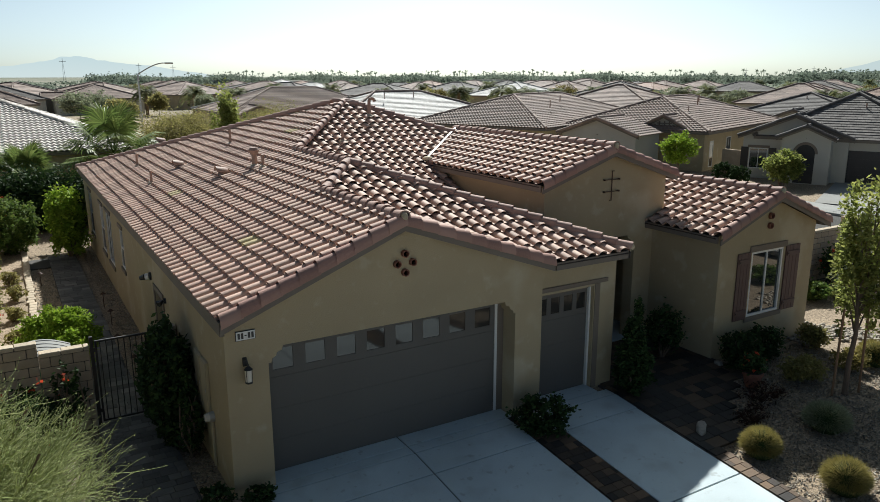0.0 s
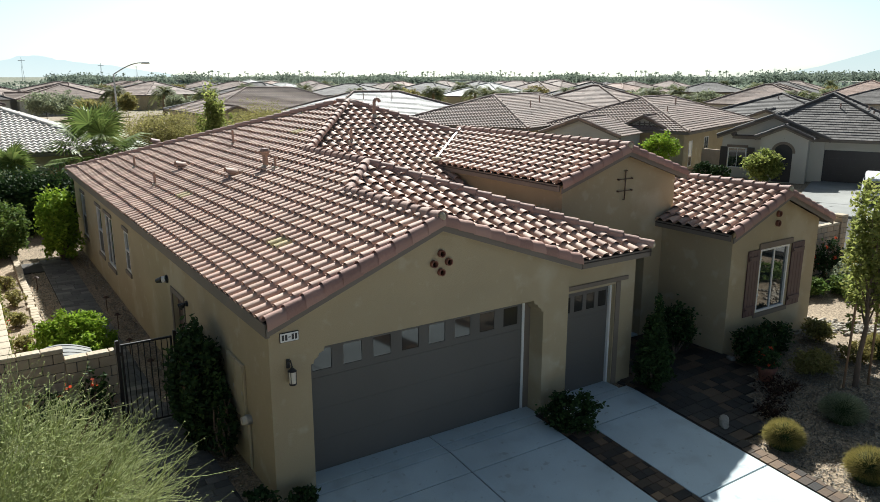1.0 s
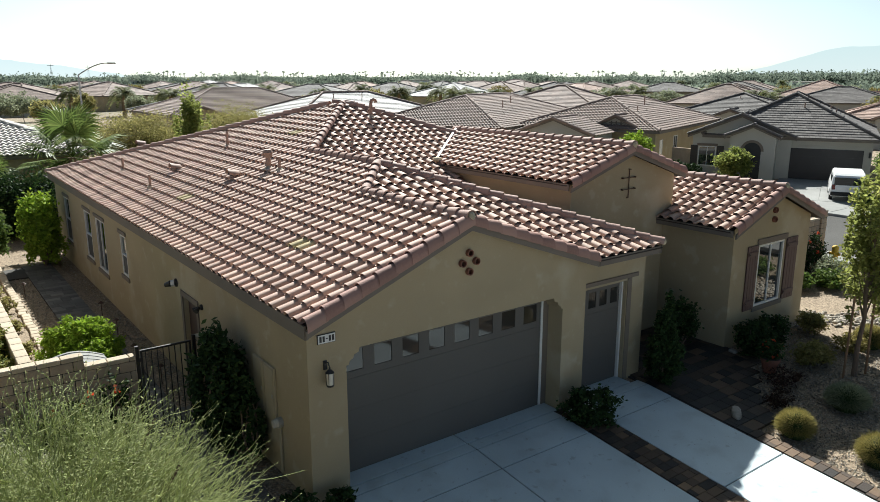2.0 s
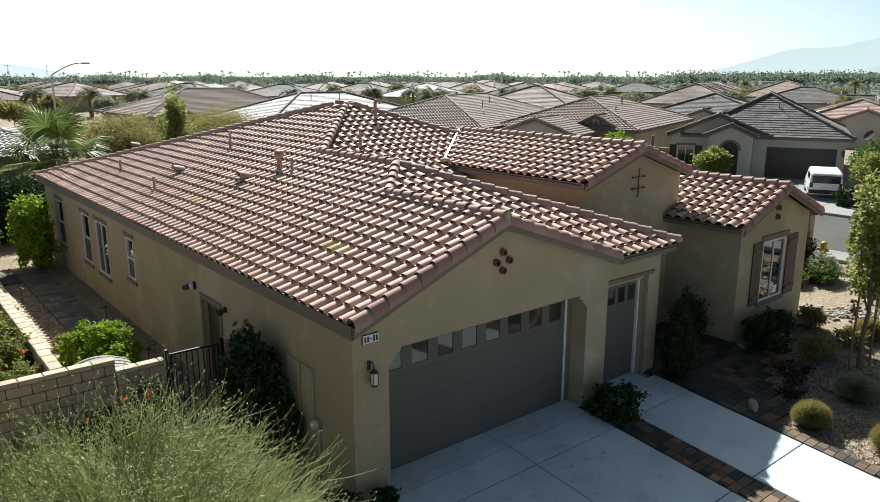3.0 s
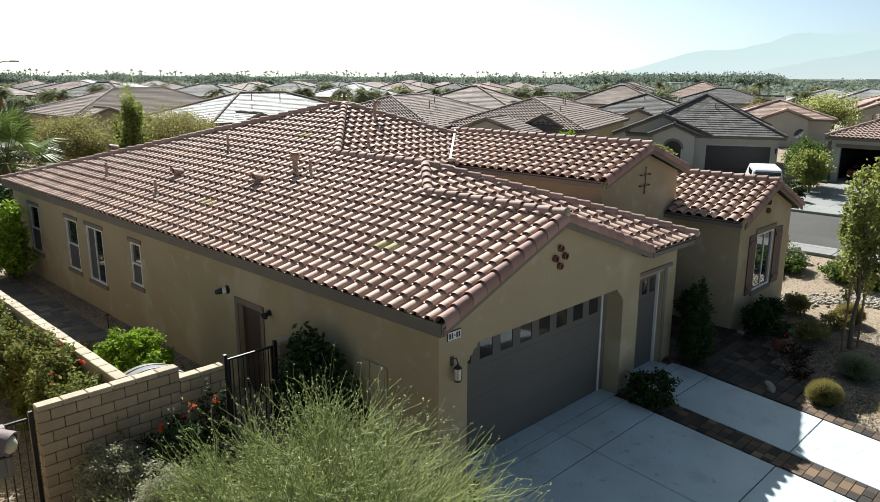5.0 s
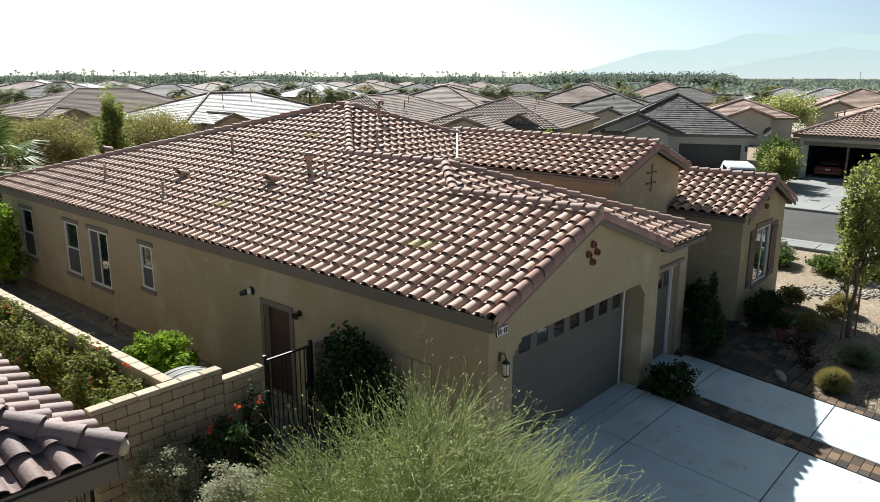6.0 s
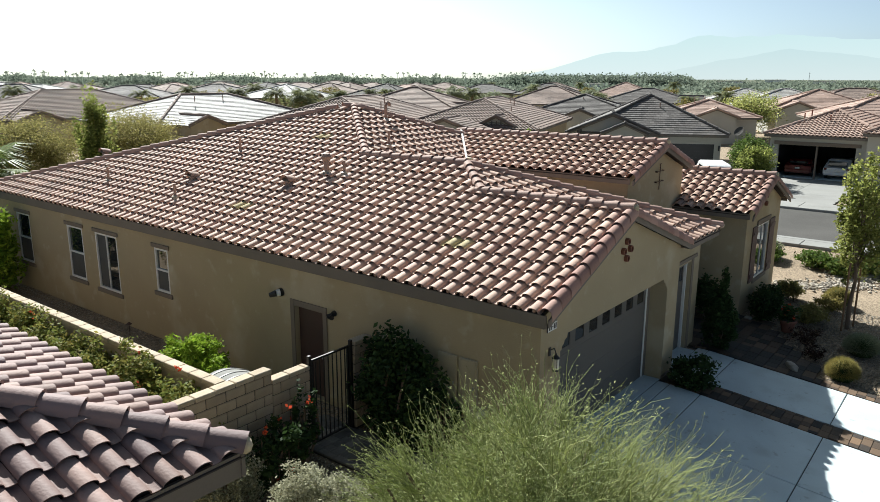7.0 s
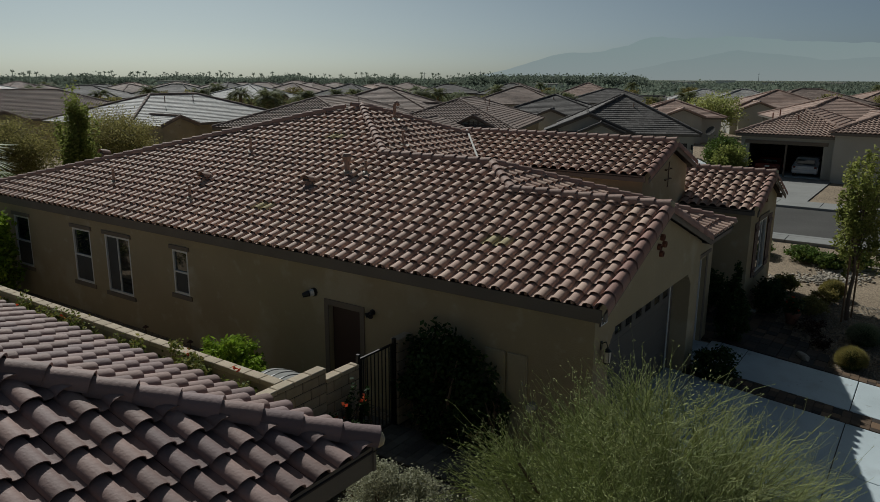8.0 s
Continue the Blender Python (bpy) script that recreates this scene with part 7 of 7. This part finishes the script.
def plain_house(x, y, w, d, roof_mat, wall_mat, gable, r):
    h = thing("house", "single-storey stucco house with a tile roof in the estate", "house", (x, y, 0), "houses of the estate")
    z = 3.0 + r.uniform(-0.1, 0.25)
    hip_roof(h, x - w / 2, x + w / 2, y - d / 2, y + d / 2, z, r.uniform(0.3, 0.38), roof_mat, roof_mat, 0.0, 0.42)
    shell(h, x - w / 2 + 0.5, x + w / 2 - 0.5, y - d / 2 + 0.5, y + d / 2 - 0.5, z - 0.05, wall_mat)
    g0 = x - w / 2 + r.uniform(0.5, max(0.6, w - 6))
    if gable == "y":
        gable_roof(h, "y", y - d / 2 - 1.4, y, g0, g0 + r.uniform(4, 5.5), z, 0.4, roof_mat, roof_mat, wall_mat, step=0.42)
        f = Face((0, y - d / 2 + 0.5, 0), (1, 0, 0), (0, -1, 0))
        surface_window(h, f, x + w * 0.2, x + w * 0.2 + 1.4, 0.9, 2.2)
    else:
        c0 = y - d / 2 + r.uniform(0.5, max(0.6, d - 6))
        gable_roof(h, "x", x - w / 2 - 1.4, x, c0, c0 + r.uniform(4, 5.5), z, 0.4, roof_mat, roof_mat, wall_mat, step=0.42)
        f = Face((x - w / 2 + 0.5, 0, 0), (0, 1, 0), (-1, 0, 0))
        surface_window(h, f, y - d * 0.1, y - d * 0.1 + 1.4, 0.9, 2.2)
    pipes(h, [(x + r.uniform(-2, 2), y + r.uniform(-2, 2), z + 1.6) for _ in range(2)])
    if x > 15:
        turned(h, 22, (x, y), (x, y))


FIXED = [(41, 61, 8, 25), (46, 62, -9, 12), (35, 62, 24, 38), (31, 55, 36, 51), (24, 46, 51, 68), (18, 41, 69, 95), (-15, 4, 35, 51), (-45, 17, 50, 80), (60, 72, 12, 26), (73, 89, 16, 31), (93, 111, 7, 25), (71, 89, -2, 14), (62, 78, 27, 43), (-4, 17, -3, 36), (21, 37, -60, 26)]


PALM_SPOTS = [(21.5, 138.0), (30.2, 136.1), (33.0, 119.8), (41.5, 122.2), (71.1, 119.0), (65.5, 96.5), (78.4, 101.9), (73.3, 80.3), (87.8, 87.2), (90.2, 69.8), (104.3, 76.2), (78.8, 38.8), (84.7, 40.5), (99.1, 27.7)]
FIXED += [(x - 1.5, x + 1.5, y - 1.5, y + 1.5) for x, y in PALM_SPOTS]
HOUSES = []


def free(x, y, w, d):
    return all(x + w / 2 + 1 < a or x - w / 2 - 1 > b or y + d / 2 + 1 < c or y - d / 2 - 1 > e for a, b, c, e in FIXED)


def far_house(x, y, w, d, roof_mat, wall_mat, r):
    h = thing("house", "single-storey stucco house with a tile roof far in the estate", "house", (x, y, 0), "houses of the estate")
    z = 3.0 + r.uniform(-0.1, 0.25)
    hip_roof(h, x - w / 2, x + w / 2, y - d / 2, y + d / 2, z, r.uniform(0.28, 0.36), roof_mat, roof_mat, 0.0, 0.8)
    part("wall", boxes(((x - w / 2 + 0.5, y - d / 2 + 0.5, -0.1), (x + w / 2 - 0.5, y - d / 2 + 0.75, z))), wall_mat, h)
    part("wall", boxes(((x - w / 2 + 0.5, y - d / 2 + 0.75, -0.1), (x - w / 2 + 0.75, y + d / 2 - 0.5, z))), wall_mat, h)
    turned(h, r.choice((0, 22, 22, 40)), (x, y), (x, y))


for row in range(15):
    base = 58 + row * 23.0
    for col in range(-3, 19):
        x = -30 + col * 18.5 + LOTS.uniform(-1.5, 1.5) + row * 2.0
        y = base + LOTS.uniform(-2, 2) - max(0, x - 20) * 0.55
        w, d = LOTS.uniform(14.5, 16.5), LOTS.uniform(15, 19)
        mat_, wall_, gb = LOTS.choice(ROOFS), LOTS.choice((STUCCO, STUCCO_GREY, STUCCO_OCHRE)), LOTS.choice(("x", "y"))
        if x < 18 and mat_ is TAN_TILE:
            mat_ = SLATE
        if x < 18:
            wall_ = STUCCO_GREY
        bearing = math.degrees(math.atan2(x + 6, y + 8))
        dist = math.hypot(x + 6, y + 8)
        if not (-4 < bearing < 86) or dist > 310 or not free(x, y, w, d) or y < -6:
            continue
        HOUSES.append((x, y))
        if dist > 165:
            if bearing < 60 and dist < 265 and LOTS.uniform(0, 1) < 0.72:
                far_house(x, y, w, d, mat_, wall_, LOTS)
            continue
        plain_house(x, y, w, d, mat_, wall_, gb, LOTS)
for x, y, w, d, m_ in ((81, 24, 12, 11, TAN_TILE), (80, 6, 14, 13, TAN_TILE), (102, 16, 15, 15, TAN_TILE), (70, 35, 14, 14, SLATE), (77, -6, 16, 12, ROOF_BROWN)):
    plain_house(x, y, w, d, m_, STUCCO_GREY, "x", LOTS)

plain_house(29, 86, 15, 15, ROOF_PALE, STUCCO, "y", LOTS)
# garden trees behind and between the houses
fan_palm(2.4, 32.3, 0.0, 3.0, 3.3, 38, 3, "fan palm with broad green fronds behind the wall", 0.22)
fan_palm(-1.9, 30.9, 0.0, 2.0, 2.2, 26, 4, "low fan palm with broad fronds behind the wall", 0.2)
fan_palm(-4.2, 32.0, 0.0, 2.2, 2.2, 26, 5, "low fan palm with broad fronds behind the wall", 0.2)
bush("garden_thicket", "dark dense garden thicket behind the wall", -1.6, 27.6, 4.2, 1.3, 2.6, LEAF_DARK, 30000, 0.085, clumps=200, elong=2.4)
tree("olive_tree", "broad feathery yellow-green tree behind the house", 7.4, 38.0, 0, 5.0, 3.0, 1.3, LEAF_OLIVE, 42000, 0.058, 51, clumps=320, trunks=3, trunk_r=0.1)
tree("olive_tree", "broad feathery yellow-green tree behind the house", 13.8, 38.0, 0, 5.0, 3.0, 1.3, LEAF_OLIVE, 42000, 0.058, 52, clumps=320, trunks=3, trunk_r=0.1)
tree("cypress_shrub", "tall narrow leafy green tree behind the house", 8.9, 32.5, 0, 6.1, 0.8, 1.0, LEAF_YOUNG, 9000, 0.09, 53, clumps=160, trunk_r=0.07)
tree("street_tree", "small bright green tree by the street", 37.4, 23.4, 0, 3.3, 1.05, 1.3, LEAF_LIME, 5000, 0.1, 54, clumps=90)
LEAF_PALE = leaf_material("leaf_palo_verde", (0.34, 0.37, 0.12), (0.45, 0.44, 0.18), thin=0.55)
tree("palo_verde_tree", "airy yellow-green tree among the houses", 88.0, 20.8, 0, 5.3, 2.9, 1.2, LEAF_PALE, 9000, 0.13, 61, clumps=200, trunks=3, trunk_r=0.1)
tree("yard_tree", "rounded green tree before the arched porch", 41.0, 17.7, 0, 2.25, 1.05, 0.5, LEAF_YOUNG, 6500, 0.1, 55, clumps=120, trunks=3)
tree("yard_tree", "leafy green tree between the two drives", 42.0, 7.6, 0, 2.7, 1.1, 0.5, LEAF_YOUNG, 8000, 0.08, 56, clumps=130, trunks=3)
tree("yard_tree", "leafy green tree between the two drives", 45.0, 8.9, 0, 3.2, 1.3, 0.7, LEAF, 9000, 0.085, 57, clumps=130, trunks=2)
bush("round_hedge", "clipped round green hedge by the drive", 37.6, 7.2, 0.8, 0.8, 1.2, LEAF_DARK, 3000, 0.08, clumps=90, inner=0.75, tight=0.08)
bush("round_hedge", "clipped round green hedge by the window", 40.4, 20.6, 0.7, 0.7, 1.1, LEAF_DARK, 2600, 0.08, clumps=90, inner=0.75, tight=0.08)
bush("round_hedge", "clipped round green hedge by the window", 40.4, 22.0, 0.7, 0.7, 1.2, LEAF_DARK, 2600, 0.08, clumps=90, inner=0.75, tight=0.08)
for x, y, r0 in ((20.6, 1.2, 0.6), (20.8, -0.6, 0.75), (20.0, -1.6, 0.5), (20.9, -2.4, 0.6), (19.5, 1.8, 0.5), (20.6, -4.0, 0.7)):
    bush("verge_bush", "low dark green spreading bush by the pavement", x, y, r0, r0, 0.6, LEAF, 1800, 0.07, clumps=60)
tagged(part("yard_wall", boxes(((43.5, 22.5, -0.1), (43.7, 24.6, 1.8))), BLOCK), "tan block wall between two houses", "wall", kind="structure")
tagged(part("yard_wall", boxes(((48.9, 8.95, -0.1), (49.1, 10.9, 1.8))), BLOCK), "tan block wall beside the open garage house", "wall", kind="structure")
sd = thing("satellite_dish", "dark grey satellite dish on a slim pole", "dish", (50.0, 11.3, 0))
bm = bmesh.new()
tube(bm, (50.0, 11.3, -0.05), (50.0, 11.3, 3.0), 0.035, 0.03, 8)
part("pole", bm, STEEL, sd)
bm = bmesh.new()
ball(bm, (0, 0, 0), 0.42, 3, (1, 1, 0.3))
bmesh.ops.bisect_plane(bm, geom=bm.verts[:] + bm.edges[:] + bm.faces[:], plane_co=(0, 0, -0.02), plane_no=(0, 0, 1), clear_outer=True)
bmesh.ops.solidify(bm, geom=bm.faces[:], thickness=0.015)
bmesh.ops.transform(bm, matrix=Matrix.Translation((49.95, 11.25, 3.2)) @ Matrix.Rotation(radians(-30), 4, "X") @ Matrix.Rotation(radians(-50), 4, "Y"), verts=bm.verts)
part("bowl", bm, ASPHALT, sd)
bm = bmesh.new()
tube(bm, (49.95, 11.25, 3.0), (49.65, 11.05, 3.3), 0.012, 0.012, 6)
part("arm", bm, STEEL, sd)
PAL = random.Random(8)


def clear_of_houses(x, y, gap=11.5):
    return free(x, y, 3, 3) and all(math.hypot(x - a, y - b) > gap for a, b in HOUSES)


for k, (x, y) in enumerate(PALM_SPOTS):
    feather_palm(x, y, 0, PAL.uniform(4.2, 4.9), PAL.uniform(2.5, 3.0), 46, 170 + k, "date palm with a full arching crown among the houses", 0.3)
made = 0
while made < 30:
    a, dist = radians(PAL.uniform(0, 88)), PAL.uniform(95, 280)
    x, y = -6 + dist * math.sin(a), -8 + dist * math.cos(a)
    if clear_of_houses(x, y, 9.5):
        feather_palm(x, y, 0, PAL.uniform(3.2, 5.0), PAL.uniform(2.6, 3.4), 40, 200 + made, "date palm with a full green crown among the houses", 0.3)
        made += 1
made = 0
while made < 60:
    a, dist = radians(PAL.uniform(0, 90)), PAL.uniform(80, 290)
    x, y = -6 + dist * math.sin(a), -8 + dist * math.cos(a)
    if clear_of_houses(x, y, 10.0):
        tree("garden_tree", "soft yellow-green garden tree among the houses", x, y, 0, PAL.uniform(3.6, 5.0), PAL.uniform(1.8, 3.0), 1.2, PAL.choice((LEAF_OLIVE, LEAF_SAGE, LEAF_GOLD)), 5200, 0.17, 300 + made, clumps=90)
        made += 1

# street lamp with a long arm
sl = thing("street_lamp", "grey steel street lamp with a long curved arm", "street lamp", (8.1, 58.4, 0))
bm = bmesh.new()
tube(bm, (8.1, 58.4, 0), (8.1, 58.4, 7.3), 0.1, 0.07, 10)
part("pole", bm, STEEL, sl)
bm = bmesh.new()
prev = Vector((8.1, 58.4, 7.3))
for i in range(1, 9):
    f = i / 8
    q = Vector((8.1 + 2.4 * f, 58.4 - 0.2 * f, 7.3 + 1.0 * math.sin(f * math.pi / 2)))
    tube(bm, prev, q, 0.05, 0.045, 8)
    prev = q
part("arm", bm, STEEL, sl)
part("lamp_head", boxes(((10.4, 58.05, 8.2), (11.1, 58.35, 8.34)), bev=0.04), STEEL, sl)
# distant masts
for a, dist, hgt in ((4.4, 700, 22), (9.2, 760, 19), (11.5, 720, 17), (53.5, 620, 12), (57.8, 600, 13), (66.5, 660, 13), (78, 700, 13)):
    x, y = -6 + dist * math.sin(radians(a)), -8 + dist * math.cos(radians(a))
    ms = thing("mast", "slender steel mast far off on the plain", "mast", (x, y, 0), "masts on the plain")
    bm = bmesh.new()
    for s in (-1, 1):
        tube(bm, (x + s * 1.0, y, 0), (x, y, hgt), 0.17, 0.08, 5)
    part("tower", bm, STEEL, ms)
    part("crossarm", boxes(((x - 2.5, y - 0.1, hgt * 0.86), (x + 2.5, y + 0.1, hgt * 0.88))), STEEL, ms)

# tree belts on the plain
belt = np.random.default_rng(21)
pts = []
for k in range(1000):
    f = belt.uniform(0, 1)
    a = radians(6 + 62 * f)
    dist = belt.uniform(640, 980)
    x, y = -6 + dist * math.sin(a), -8 + dist * math.cos(a)
    h = belt.uniform(4.5, 8.5) * (1.0 + 0.2 * math.sin(f * 55))
    pts.append(np.array((x, y, h * 0.42)) + belt.normal(size=(140, 3)) * np.array((2.8, 2.8, h * 0.24)))
for k in range(420):
    a = radians(belt.uniform(57, 70))
    dist = belt.uniform(560, 720)
    x, y = -6 + dist * math.sin(a), -8 + dist * math.cos(a)
    h = belt.uniform(7.5, 9.5)
    pts.append(np.array((x, y, h * 0.45)) + belt.normal(size=(130, 3)) * np.array((3.0, 3.0, h * 0.24)))
for k in range(1500):
    a = radians(belt.uniform(58, 102))
    dist = 330 + 2100 * belt.uniform() ** 1.4
    x, y = -6 + dist * math.sin(a), -8 + dist * math.cos(a)
    h = belt.uniform(2.0, 5.5)
    pts.append(np.array((x, y, h * 0.45)) + belt.normal(size=(34, 3)) * np.array((6, 6, h * 0.2)))
for k in range(700):
    a = radians(belt.uniform(-4, 100))
    dist = belt.uniform(260, 900)
    x, y = -6 + dist * math.sin(a), -8 + dist * math.cos(a)
    h = belt.uniform(1.2, 3.8)
    pts.append(np.array((x, y, h * 0.45)) + belt.normal(size=(36, 3)) * np.array((3.0, 3.0, h * 0.2)))
V, F = leaf_mesh(np.concatenate(pts), 1.5, 22, elong=1.1)
# leaf colour greyed and paled to carry the distance haze
LEAF_FAR = leaf_material("hazed_far_foliage", (0.18, 0.215, 0.165), (0.22, 0.25, 0.195), rough=0.95, thin=0.38)
tagged(raw("far_trees", V, F, LEAF_FAR), "green tree belt far across the plain, paled as by haze", "trees", kind="stuff")
V, F = [], []
for k in range(120):
    a = radians(belt.uniform(6, 68))
    dist = belt.uniform(620, 820)
    x, y = -6 + dist * math.sin(a), -8 + dist * math.cos(a)
    h = belt.uniform(7.5, 11.0)
    k0 = len(V)
    for s, z in ((-0.3, 0), (0.3, 0), (0.22, h), (-0.22, h)):
        V.append((x + s, y - s * 0.5, z))
    F.append((k0, k0 + 1, k0 + 2, k0 + 3))
    for j in range(22):
        b = belt.uniform(0, 6.28)
        e = belt.uniform(-0.5, 1.0)
        d = np.array((math.cos(b) * math.cos(e), math.sin(b) * math.cos(e), math.sin(e)))
        tip = np.array((x, y, h)) + d * 2.0
        sd = np.cross(d, (0.2, 0.5, 1)) * 0.3
        k0 = len(V)
        V += [(x, y, h), tuple(tip * 0.5 + np.array((x, y, h)) * 0.5 + sd), tuple(tip), tuple(tip * 0.5 + np.array((x, y, h)) * 0.5 - sd)]
        F.append((k0, k0 + 1, k0 + 2, k0 + 3))
tagged(raw("far_palms", V, F, LEAF_FAR), "row of tall slim palms far across the plain, paled as by haze", "palms", kind="stuff")
# pale low buildings on the plain
for a, dist, w, h in ((20.5, 560, 16, 3.2), (35, 620, 18, 3.5), (63, 480, 16, 3.5), (73, 900, 40, 4), (79, 1000, 55, 4), (83, 900, 36, 4), (14, 700, 30, 3.2), (76, 1300, 60, 5), (70, 1150, 45, 4)):
    x, y = -6 + dist * math.sin(radians(a)), -8 + dist * math.cos(radians(a))
    sb = thing("far_building", "low pale building far out on the plain", "building", (x, y, 0), "low buildings on the plain")
    part("wall", boxes(((x - w / 2, y - 8, 0), (x + w / 2, y + 8, h))), WHITE, sb)
    part("roof", boxes(((x - w / 2 - 1, y - 9, h), (x + w / 2 + 1, y + 9, h + 0.5))), STUCCO_GREY, sb)


# mountains at the edge of the plain: glowing sheets with haze painted in
def mountains(name, label, a0, a1, dist, peak, seed, colour, strength):
    m = bpy.data.materials.new(name)
    m.use_nodes = True
    nn, ll = m.node_tree.nodes, m.node_tree.links
    nn.remove(nn["Principled BSDF"])
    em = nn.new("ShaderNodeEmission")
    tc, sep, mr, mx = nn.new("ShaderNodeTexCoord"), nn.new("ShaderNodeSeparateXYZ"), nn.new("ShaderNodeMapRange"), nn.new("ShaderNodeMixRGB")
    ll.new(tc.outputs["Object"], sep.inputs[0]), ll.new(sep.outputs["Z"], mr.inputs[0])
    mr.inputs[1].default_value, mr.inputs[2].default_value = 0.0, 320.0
    # haze mixed into the glow, thickest at the foot
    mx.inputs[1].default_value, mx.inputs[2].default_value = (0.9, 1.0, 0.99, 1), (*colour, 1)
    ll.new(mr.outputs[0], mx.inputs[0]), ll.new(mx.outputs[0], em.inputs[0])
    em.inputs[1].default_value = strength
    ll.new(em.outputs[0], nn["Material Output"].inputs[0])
    V, F = [], []
    k = 160
    for i in range(k + 1):
        f = i / k
        a = radians(a0 + (a1 - a0) * f)
        env = peak(f)
        h = env * (0.82 + 0.22 * noise.fractal(Vector((f * 7, seed, 0)), 0.9, 2.1, 5))
        x, y = -6 + dist * math.sin(a), -8 + dist * math.cos(a)
        V += [(x, y, -5), (x, y, max(0.0, h)), (x * 1.08, y * 1.08, -5)]
        if i:
            j = 3 * (i - 1)
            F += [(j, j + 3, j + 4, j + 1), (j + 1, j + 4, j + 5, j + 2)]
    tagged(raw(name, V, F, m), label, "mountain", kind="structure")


bump_ = lambda f, c, w: math.exp(-((f - c) / w) ** 2)
mountains("backdrop_hills", "glowing backdrop of hills, painted pale blue with haze", -6, 16, 4300, lambda f: 115 * bump_(f, 0.5, 0.16) + 80 * bump_(f, 0.15, 0.2) + 55 * bump_(f, 0.75, 0.13), 3.0, (0.60, 0.84, 0.94), 0.48)
mountains("backdrop_far_range", "glowing backdrop of a mountain range, painted pale blue with haze", 57, 120, 4500, lambda f: 285 * min(1, (f / 0.22) ** 0.9) * (0.95 + 0.09 * math.sin(f * 11)), 8.0, (0.72, 0.94, 0.96), 0.44)
mountains("backdrop_near_range", "glowing blue-grey mountain range before a paler one, haze painted in", 66, 120, 4200, lambda f: 165 * min(1, (f / 0.2) ** 1.0) * (0.95 + 0.16 * math.sin(f * 13)), 15.0, (0.65, 0.90, 0.94), 0.41)
